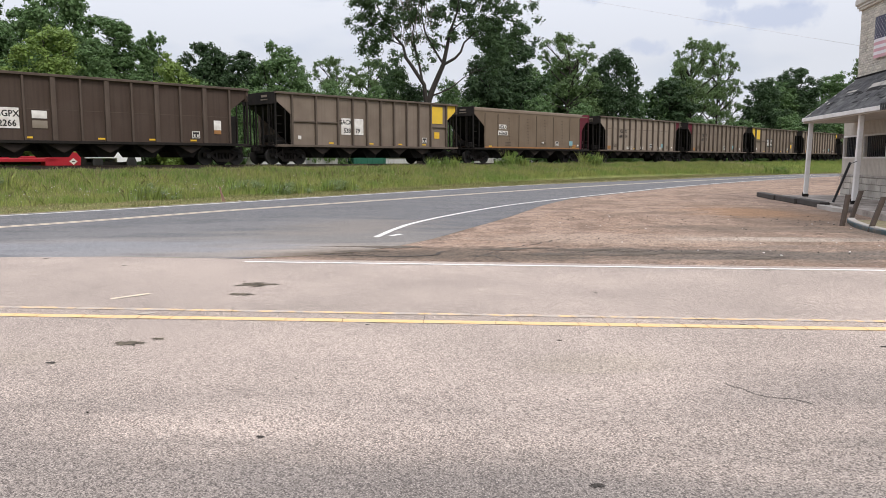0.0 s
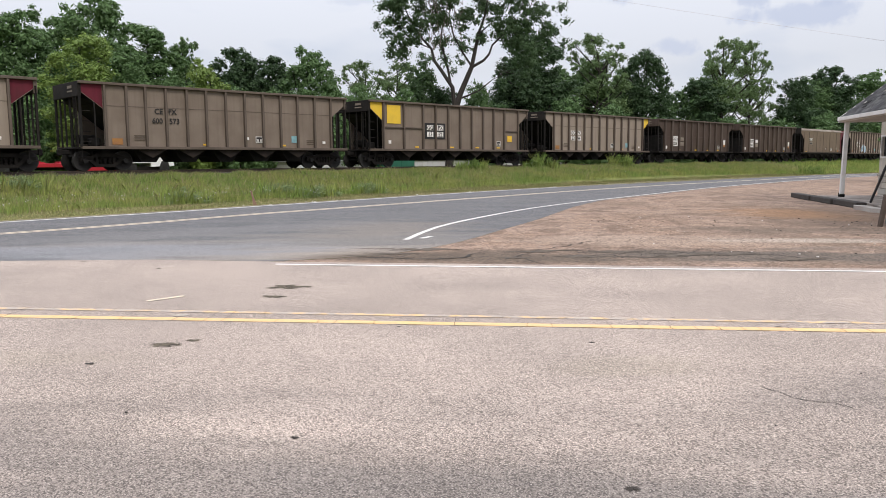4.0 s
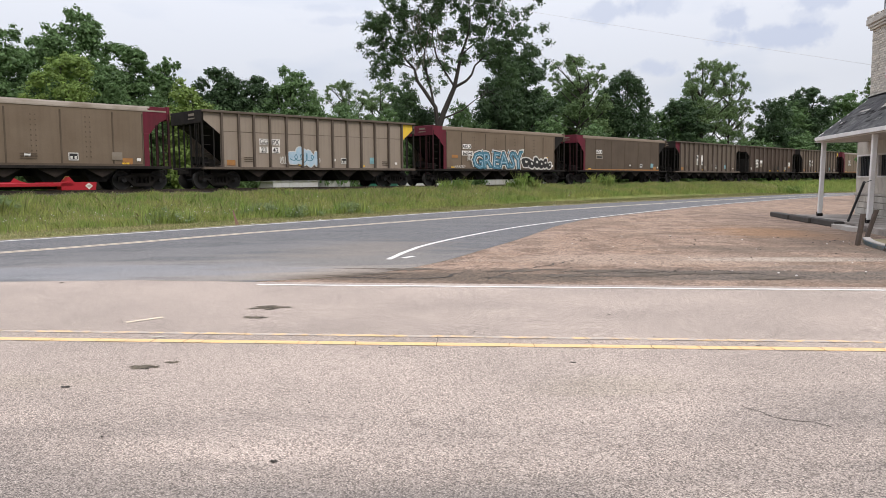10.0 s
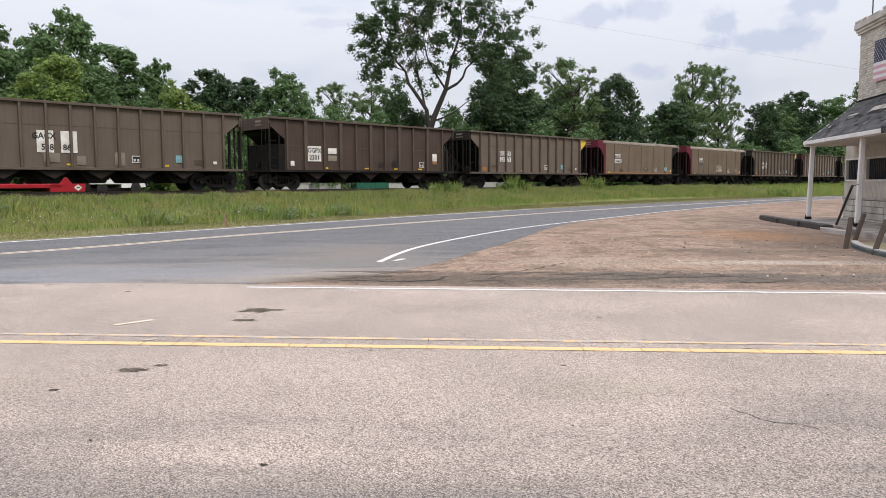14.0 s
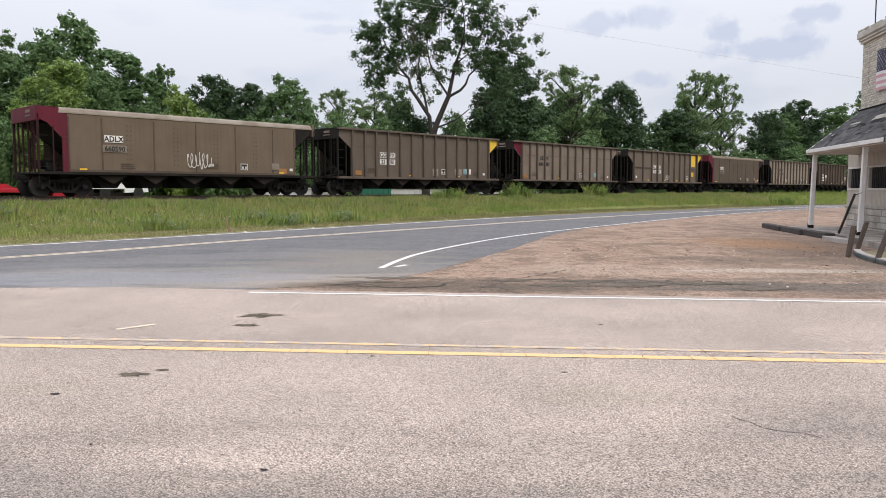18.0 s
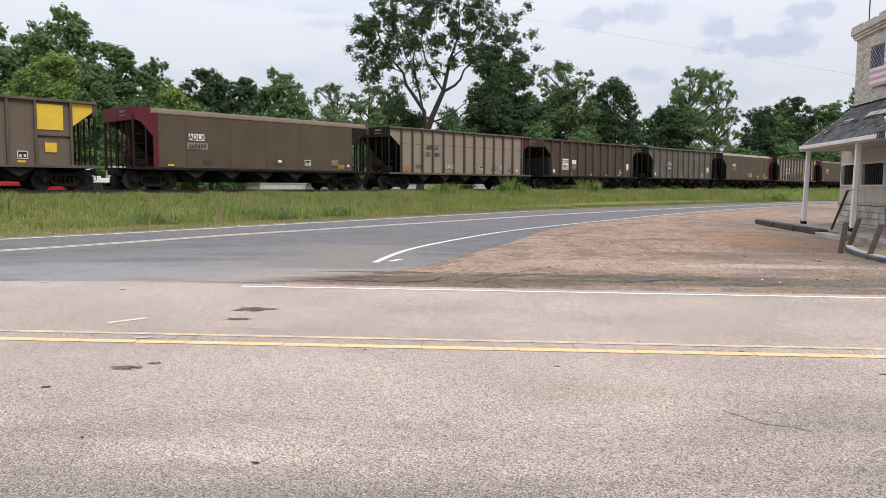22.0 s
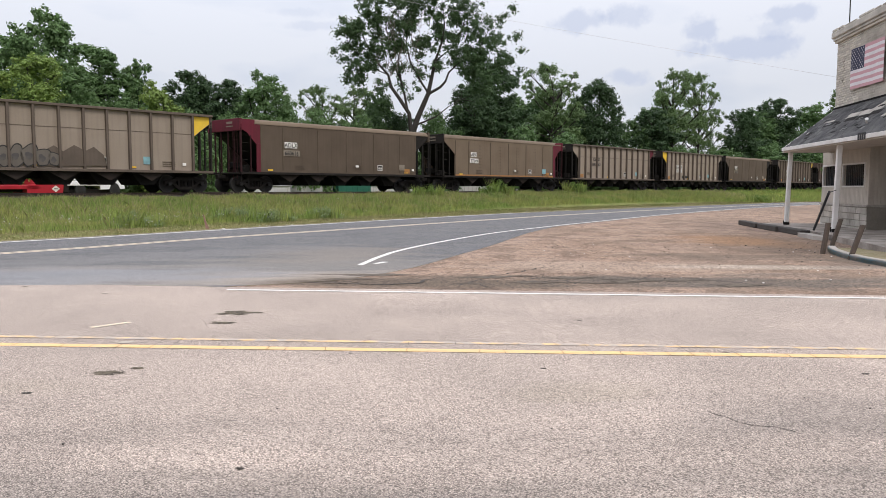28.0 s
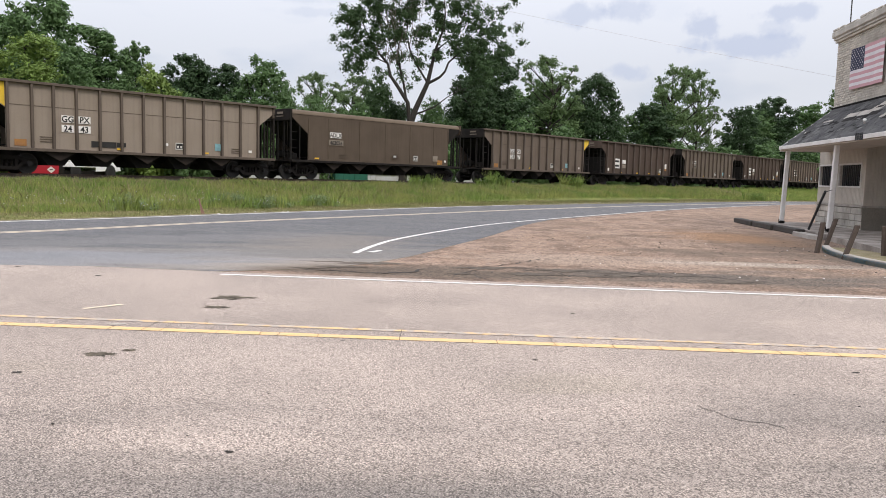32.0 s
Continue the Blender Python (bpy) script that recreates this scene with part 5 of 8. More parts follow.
hopper("C", 17, right="yellow", text=("split", "GGPX", "2390"), marks=[("faded_paint", 0.9, 1.45, 0.55, 0.5, M_ROOFEDGE), ("faded_paint", 3.2, 1.5, 0.75, 0.42, M_ROOFEDGE), ("notice_card", 4.3, 1.55, 0.5, 0.36, M_PLATE)], label=TAUPE + ", yellow corner, painted-out patches")
hopper("C", 18, left="red", text=("stencil", "CEFX", "600397"), label=TAUPE + ", maroon corner, stencilled black marks")
c = hopper("X", 19, right="yellow", text=("split", "GGPX", "2145"), label=TAUPE + ", yellow panels at its end")
scrawl(c, 191, 0.1, 1.5, 0.9, 0.5, M_WHITEINK, 5)
hopper("A", 20, left="red", text=("pair", "ADLX", "660499"), label=SMOOTH + ", maroon end")
c = hopper("C", 21, right="red", text=("stencil", "ADLX", "121380"), label=TAUPE + ", maroon corner, small tags")
scrawl(c, 211, -1.75, 1.55, 1.1, 0.35, M_WHITEINK, 5), scrawl(c, 212, 3.1, 1.5, 0.8, 0.42, M_INK, 4, 0.03)
hopper("G", 22, text=("plate", "GGPX", "2302"), label=BROWN + ", white number boards")
hopper("D", 23, right="red", text=("block", "GGPX", "2704"), label="plain grey ribbed steel coal hopper, black number board")
c = hopper("A", 24, right="red", text=("dim", "ADLX", ""), label=SMOOTH + ", one end maroon, white tag")
scrawl(c, 241, 0.4, 1.6, 1.2, 0.6, M_WHITEINK, 5)
c = hopper("C", 25, right="yellow", text=("split", "GGPX", "2371"), label=TAUPE + ", yellow corner, dark grey graffiti")
part("graffiti", prism(bmesh.new(), [(-0.9, 1.2), (-0.95, 1.85), (-0.5, 2.1), (-0.1, 1.85), (0.4, 2.15), (0.9, 1.9), (1.3, 2.1), (1.75, 1.75), (1.9, 1.25)], NEAR - 0.004, NEAR), M_TANRIB, c, at=pose(0, -0.054, 0))
for kx, (bx, bz, rx, ry) in enumerate(((-2.6, 1.56, 0.3, 0.36), (-2.1, 1.6, 0.32, 0.42), (-1.55, 1.64, 0.34, 0.46), (-1.0, 1.56, 0.32, 0.4), (-0.5, 1.5, 0.26, 0.3))):
    blob(c, bx, bz, rx + 0.05, ry + 0.05, kx + 3, M_INK, 0.06)
    blob(c, bx, bz, rx, ry, kx + 3, M_GREYCAR, 0.066, "grey bubble letters with dark outline")
    blob(c, bx - 0.04, bz - 0.03, rx * 0.45, ry * 0.4, kx + 5, M_GRAFDARK, 0.072)
hopper("A", 26, left="red", text=("pair", "ADLX", "660616"), label=SMOOTH + ", maroon end, white number boards")
hopper("A", 27, right="red", text=("pair", "AEX", "37149"), label=SMOOTH + ", one end maroon, white number boards")
hopper("C", 28, right="red", text=("stencil", "CEFX", "600462"), label=TAUPE + ", maroon corner, stencilled black marks")
hopper("C", 29, left="yellow", text=("split", "GGPX", "2443"), marks=[("painted_patch", -2.2, 1.4, 1.2, 0.26, M_INK), ("painted_patch", -1.35, 1.42, 0.45, 0.2, M_INK)], label=TAUPE + ", yellow corner, black painted-out patches")
hopper("A", 30, text=("pair", "ADLX", "463026"), label=SMOOTH + ", dark shade tone at both ends")
hopper("C", 31, right="yellow", text=("split", "GGPX", "2467"), label=TAUPE + ", white number boards")
hopper("G", 32, text=("plate", "", ""), label=BROWN + ", white number boards")
hopper("C", 33, text=("dim", "", ""), label=TAUPE + ", one small white number board")
hopper("G", 34, text=("plate", "", ""), label=BROWN + ", white number boards")
hopper("C", 35, left="yellow", text=("split", "", ""), label=TAUPE + ", yellow corner, white boards")
hopper("A", 36, left="red", text=(), label=SMOOTH + ", maroon end")
hopper("C", 37, text=(), label=TAUPE)


def shorten(k=0.959):
    """Draws every car body in to its true length of 14.5 m over the end posts; bogies keep their shape."""
    done = set()
    for car, _ in CARS:
        for ch in car.children:
            if ch.name.startswith("bogie"):
                ch.location.x = math.copysign(6.05, ch.location.x)
                continue
            ch.location.x *= k
            if ch.data.name not in done:
                done.add(ch.data.name)
                ch.data.transform(Matrix.Diagonal((k, 1, 1, 1)))


shorten()


# slack in the couplings: how far single cars run ahead or behind
SLACK = {5: 0.3, 6: 0.2, 23: 0.25, 24: 0.3, 27: -0.3, 28: -0.5, 29: -0.45, 30: -1.05, 31: -0.2}


def car_pose(n, t):
    s = 23.491 + CAR_HALF + CAR_L * n + SLACK.get(n, 0.0) - SPEED * t
    return Matrix.Translation(on_track(s, TRACK_OFF, RAIL_Z)) @ pose(0, 0, 0, 0, 0, TRACK_TURN)

# ---- trees ----
def limb(bm, pts, r0, r1, seg=6):
    """A tapered bent limb through pts."""
    rings = []
    for i, p in enumerate(pts):
        d = (pts[min(i + 1, len(pts) - 1)] - pts[max(i - 1, 0)]).normalized()
        a = d.cross(Vector((0.3, 1, 0.1))).normalized()
        b = d.cross(a)
        r = r0 + (r1 - r0) * i / (len(pts) - 1)
        rings.append([bm.verts.new(p + (a * math.cos(t) + b * math.sin(t)) * r) for t in (k * math.tau / seg for k in range(seg))])
    for i in range(len(rings) - 1):
        for k in range(seg):
            j = (k + 1) % seg
            bm.faces.new((rings[i][k], rings[i][j], rings[i + 1][j], rings[i + 1][k]))


def leaf_mesh(name, clumps, per, size, mat, seed, droop=0.0, shell=0.55):
    """A crown of single leaf sprays: clumps are (centre, radius). shell: how far out in its clump a leaf sits, as a share of the radius."""
    rng = np.random.default_rng(seed)
    c = np.array([[*p, r] for p, r in clumps])
    idx = np.repeat(np.arange(len(c)), np.maximum(6, (per * (c[:, 3] / c[:, 3].mean()) ** 1.7)).astype(int))
    n = len(idx)
    d = rng.normal(size=(n, 3))
    d /= np.linalg.norm(d, axis=1)[:, None]
    rad = c[idx, 3] * np.minimum(1.45, np.abs(rng.normal(shell, 0.33, n)) + 0.12)
    p = c[idx, :3] + d * rad[:, None] * np.array([1, 1, 0.8])
    p[:, 2] -= droop * rad * rng.uniform(0, 1, n)
    nrm = d * 1.0 + rng.normal(size=(n, 3)) * 0.38 + np.array([0, 0, 0.45])
    nrm /= np.linalg.norm(nrm, axis=1)[:, None]
    u = np.cross(nrm, rng.normal(size=(n, 3)))
    u /= np.linalg.norm(u, axis=1)[:, None]
    v = np.cross(nrm, u)
    s = size * rng.uniform(0.55, 1.25, n)[:, None]
    quad = np.stack([p - u * s * 0.75, p - v * s * 0.45 + u * s * 0.1, p + u * s * 0.85, p + v * s * 0.45 - u * s * 0.05], 1)
    me = bpy.data.meshes.new(name)
    me.vertices.add(n * 4)
    me.vertices.foreach_set("co", quad.reshape(-1))
    me.loops.add(n * 4)
    me.loops.foreach_set("vertex_index", np.arange(n * 4, dtype=np.int32))
    me.polygons.add(n)
    me.polygons.foreach_set("loop_start", np.arange(0, n * 4, 4, dtype=np.int32))
    me.update(calc_edges=True)
    me.materials.append(mat)
    return me


def grow(seed, height, width, base=0.25, lobes=20, lobe=0.3, sub=9, fork=9, waist=0.45, ragged=0.12, lean=0.0, column=8):
    """Skeleton of a broadleaf tree: limbs as bmesh, the clumps of its lobed crown and the clumps that fill it.
    base: share of the height that is bare; lobe: radius of a lobe as a share of the width; waist: height of the widest part."""
    rnd = random.Random(seed)
    bm = bmesh.new()
    trunk = [Vector((lean * height * 0.1 * (k / 5) ** 2 + rnd.uniform(-0.1, 0.1), rnd.uniform(-0.1, 0.1), height * 0.8 * k / 5)) for k in range(6)]
    r0 = 0.016 * height + 0.04
    limb(bm, trunk, r0, r0 * 0.2, 8)

    def radius_at(h):
        k = (h - waist) / (waist + 0.12 if h < waist else 1.02 - waist)
        return width / 2 * math.sqrt(max(0.02, 1 - abs(k) ** 2.2))

    outer, inner = [], []
    for i in range(lobes):
        h = (i + 0.5) / lobes
        a = i * 2.39996 + rnd.uniform(-0.4, 0.4)
        lr = width * lobe * rnd.uniform(0.7, 1.2) * (1.1 - 0.35 * h)
        out = max(0.0, radius_at(h) * (1 + rnd.uniform(-ragged, ragged)) - lr * 0.55)
        z = height * (base + (1 - base) * h) - lr * 0.5 * h + rnd.uniform(-ragged, ragged) * height * 0.25
        c = Vector((math.cos(a) * out + lean * height * 0.1 * h, math.sin(a) * out, z))
        for q in range(sub):
            d = Vector((rnd.gauss(0, 1), rnd.gauss(0, 1), rnd.gauss(0.35, 0.9))).normalized()
            outer.append((c + Vector((d.x, d.y, d.z * 0.85)) * lr * rnd.uniform(0.55, 1.0), lr * rnd.uniform(0.26, 0.5)))
        inner.append((c, lr * 0.7))
        if i % max(1, lobes // fork) == 0:
            f = min(0.74, max(0.08, c.z / height - rnd.uniform(0.12, 0.24)))
            k = f / 0.8 * 5
            o = trunk[int(min(k, 4))].lerp(trunk[min(int(k) + 1, 5)], min(k, 4.99) % 1)
            mid = o.lerp(c, 0.5) + Vector((rnd.uniform(-1, 1), rnd.uniform(-1, 1), -0.4)) * 0.03 * height
            limb(bm, [o, mid, c], r0 * 0.45, r0 * 0.1, 5)
            for _ in range(4):
                e = outer[-1 - rnd.randrange(sub)][0]
                limb(bm, [mid.lerp(c, rnd.uniform(0.3, 1.0)), e], r0 * 0.14, r0 * 0.05, 4)
    for i in range(column):
        h = 0.06 + 0.86 * i / (column - 1)
        lr = max(width * 0.13, radius_at(h) * 0.72)
        c = Vector((rnd.uniform(-0.1, 0.1) * width + lean * height * 0.1 * h, rnd.uniform(-0.1, 0.1) * width, height * (base + (0.97 - base) * h) - lr * 0.3))
        inner.append((c, lr * 0.85))
        for q in range(sub * 2):
            d = Vector((rnd.gauss(0, 1), rnd.gauss(0, 1), rnd.gauss(0.2, 0.8))).normalized()
            outer.append((c + d * lr * rnd.uniform(0.7, 1.05), lr * rnd.uniform(0.22, 0.42)))
    return bm, outer, inner


TREE_KINDS = {}


def tree_kind(key, mat, size=0.17, per=64, droop=0.0, fill=70, **kw):
    bm, outer, inner = grow(**kw)
    crown = leaf_mesh("crown", outer, per, size, mat, kw["seed"], droop)
    core = leaf_mesh("core", inner, fill, size * 1.7, mat, kw["seed"] + 50, droop) if fill else None
    TREE_KINDS[key] = (mesh_of("trunk", bm, M_BARK), crown, core, kw["height"], kw["width"])


tree_kind("oak", M_LEAF_DARK, seed=1, height=13, width=7.0, base=0.03, lobes=30, lobe=0.19, ragged=0.1)
tree_kind("elm", M_LEAF_MID, seed=2, height=13, width=6.0, base=0.04, lobes=30, lobe=0.18, ragged=0.14)
tree_kind("willow", M_LEAF_WILLOW, seed=3, height=10, width=4.0, base=0.03, lobes=22, lobe=0.22, droop=0.5, size=0.095, per=110, waist=0.45, ragged=0.1)
tree_kind("poplar", M_LEAF_MID, seed=4, height=13, width=4.6, base=0.05, lobes=28, lobe=0.2, ragged=0.16, per=52)
tree_kind("airy", M_LEAF_PALE, seed=5, height=14, width=7.0, base=0.1, lobes=34, lobe=0.15, sub=8, fork=24, per=56, fill=12, ragged=0.2, waist=0.55, size=0.16, column=5)
tree_kind("bush", M_LEAF_LIGHT, seed=6, height=8, width=4.0, base=0.0, lobes=18, lobe=0.22, size=0.14)
tree_kind("round", M_LEAF_DARK, seed=7, height=11, width=5.6, base=0.0, lobes=26, lobe=0.2, waist=0.55, ragged=0.08)
tree_kind("hedge", M_LEAF_MID, seed=8, height=6.5, width=6.0, base=0.0, lobes=18, lobe=0.2, sub=7, per=44, fill=40, waist=0.4, column=5)
LABELS = {"oak": "dense dark green broadleaf tree behind the railway", "elm": "green broadleaf tree behind the railway", "willow": "drooping yellow-green tree behind the railway",
          "poplar": "slim upright green tree behind the railway", "airy": "tall airy pale green tree with bare limbs showing", "bush": "bright yellow-green bush behind the railway",
          "round": "round-headed dark green tree", "hedge": "low green thicket behind the railway"}


def tree(kind, x, y, height, width, turn):
    trunk_me, crown_me, core_me, h0, w0 = TREE_KINDS[kind]
    t = empty("tree", Matrix.LocRotScale((x, y, 0.66), Euler((0, 0, turn)), (width / w0, width / w0, height / h0)))
    tagged(t, LABELS[kind], "tree", "trees behind the railway")
    part("trunk", trunk_me, M_BARK, t)
    part("crown", crown_me, None, t)
    if core_me:
        part("inner_foliage", core_me, None, t)


def big_tree():
    """The tall cottonwood: a leaning trunk that forks into long bare limbs under an open crown."""
    rnd = random.Random(77)
    bm = bmesh.new()
    clumps = []
    V = Vector
    limb(bm, [V((-0.9, 0, 0)), V((-0.6, 0, 3.0)), V((-0.3, 0, 5.4)), V((0.21, 0, 6.9)), V((1.21, 0.1, 9.2))], 0.4, 0.21, 9)
    mains = [
        [V((1.21, 0.1, 9.2)), V((1.59, 0.2, 10.9)), V((1.84, 0.1, 12.1)), V((2.46, -0.1, 13.8)), V((2.7, 0, 15.3)), V((2.4, 0, 18.2))],
        [V((-0.3, 0, 5.4)), V((-0.5, -0.2, 7.4)), V((-1.5, -0.3, 8.9)), V((-2.15, -0.2, 9.8)), V((-2.4, 0, 10.9)), V((-3.14, 0.1, 11.7)), V((-4.0, 0.2, 12.9)), V((-4.73, 0, 14.4)), V((-4.5, 0, 16.4))],
        [V((-0.7, -0.2, 7.9)), V((-0.95, 0.2, 9.2)), V((-1.28, 0.3, 10.5)), V((-1.52, 0.3, 12.1)), V((-1.26, 0.3, 13.8)), V((-1.5, 0.1, 17.0))],
        [V((1.21, 0.1, 9.2)), V((2.3, -0.3, 9.75)), V((2.8, -0.3, 10.3)), V((3.08, -0.3, 11.1)), V((4.2, -0.2, 12.1)), V((5.68, 0.2, 13.1)), V((6.6, 0.2, 14.6))],
        [V((1.84, 0.1, 12.1)), V((3.3, 0.5, 13.4)), V((4.9, 0.3, 16.0))],
        [V((-2.4, 0, 10.9)), V((-4.2, 0.4, 11.7)), V((-6.0, 0.2, 13.6))],
        [V((0.1, 0, 6.4)), V((0.9, 0.1, 6.7)), V((1.96, 0.4, 7.2)), V((3.09, 0.4, 8.1)), V((4.6, 0.3, 8.9))],
        [V((1.15, 0.1, 9.4)), V((0.47, 0.3, 10.5)), V((-0.4, 0.4, 12.1)), V((-0.76, 0.3, 13.6)), V((-0.6, 0.2, 15.3)), V((0.2, 0.2, 18.4))],
        [V((-1.28, 0.3, 10.5)), V((-2.2, 0.2, 12.4)), V((-2.6, 0, 15.2))],
    ]
    for i, m in enumerate(mains):
        limb(bm, m, (0.2, 0.21, 0.12, 0.14, 0.07, 0.06, 0.1, 0.1, 0.06)[i], 0.02, 7)
    # crown masses: centre, radii, number of clumps
    for c, r, n in (((-1.9, 0.4, 11.6), (1.0, 0.8, 1.0), 9), ((-0.3, 0.4, 9.6), (0.8, 0.6, 0.9), 5), ((2.2, 0.4, 11.6), (0.9, 0.8, 1.1), 9), ((-5.3, 0, 13.2), (1.7, 1.6, 2.6), 34), ((-4.2, 0, 16.4), (1.7, 1.6, 1.9), 28), ((-1.6, 0, 17.8), (2.0, 1.7, 1.6), 30), ((1.5, 0, 18.2), (2.2, 1.7, 1.7), 34),
                    ((4.2, 0, 16.8), (1.8, 1.6, 2.2), 32), ((6.0, 0, 14.6), (1.8, 1.6, 2.2), 32), ((7.9, 0, 13.2), (1.3, 1.3, 2.4), 28), ((4.6, 0, 12.6), (1.8, 1.4, 1.6), 24), ((2.4, 0, 14.6), (1.4, 1.1, 1.4), 16),
                    ((-0.6, 0, 15.2), (1.5, 1.0, 1.2), 18), ((-3.4, 0, 12.6), (1.2, 1.0, 1.2), 14), ((0.6, 0.3, 11.4), (0.9, 0.8, 1.0), 7), ((-5.6, 0, 10.8), (1.1, 1.0, 0.8), 9), ((-2.4, 0, 13.6), (1.0, 0.8, 0.8), 6), ((-3.3, 0.3, 7.4), (1.3, 1.0, 1.6), 16), ((6.3, 0, 10.2), (1.9, 1.7, 2.6), 40), ((0.2, 0, 17.0), (1.6, 1.4, 1.5), 26), ((-3.0, 0, 15.4), (1.5, 1.3, 1.4), 24), ((3.0, 0, 16.2), (1.5, 1.3, 1.6), 24), ((5.4, 0, 12.0), (1.5, 1.3, 1.4), 20), ((-5.8, 0, 15.0), (1.2, 1.2, 1.6), 20), ((3.4, 0, 13.4), (1.2, 1.0, 1.0), 12), ((-4.6, 0, 11.6), (1.2, 1.0, 1.0), 14), ((0.8, 0, 13.8), (1.2, 1.0, 1.2), 16), ((-1.6, 0, 13.6), (1.2, 1.0, 1.2), 16), ((-3.2, 0, 9.0), (1.0, 0.9, 1.3), 14)):
        for _ in range(n):
            p = V((rnd.gauss(0, 0.48) * r[0], rnd.gauss(0, 0.55) * r[1], rnd.gauss(0, 0.5) * r[2]))
            clumps.append((V(c) + p, rnd.uniform(0.35, 0.8)))
    for _ in range(70):
        m = mains[rnd.randrange(len(mains))]
        o = m[-1].lerp(m[-2], rnd.random() * 0.8)
        e = o + V((rnd.gauss(0, 0.9), rnd.gauss(0, 0.6), rnd.uniform(-0.2, 1.3)))
        limb(bm, [o, o.lerp(e, 0.5) + V((rnd.gauss(0, 0.12), 0, rnd.gauss(0, 0.12))), e], 0.035, 0.012, 4)
    # dead grey twigs in the open middle of the crown
    dead = bmesh.new()
    for _ in range(46):
        o = V((rnd.uniform(-3.2, 0.6), rnd.uniform(-0.9, -0.2), rnd.uniform(10.4, 15.2)))
        e = o + V((rnd.gauss(0, 0.5), rnd.gauss(0, 0.2), rnd.uniform(0.9, 2.4)))
        limb(dead, [o, o.lerp(e, 0.5) + V((rnd.gauss(0, 0.15), 0, 0)), e], 0.03, 0.01, 4)
        for _ in range(2):
            b = o.lerp(e, rnd.uniform(0.3, 0.8))
            limb(dead, [b, b + V((rnd.gauss(0, 0.5), rnd.gauss(0, 0.1), rnd.uniform(0.2, 0.8)))], 0.016, 0.008, 3)
    t = empty("cottonwood_tree", pose(-1.2, 70.0, 0.66))
    tagged(t, "tall leaning cottonwood with bare forked limbs and open crown", "tree")
    part("trunk", bm, M_BARK, t)
    part("dead_branch", dead, M_DEADWOOD, t, "bare grey dead twigs")
    part("crown", leaf_mesh("crown", clumps, 64, 0.17, M_LEAF_COTTON, 9, 0.0, 0.45), M_LEAF_COTTON, t)


big_tree()
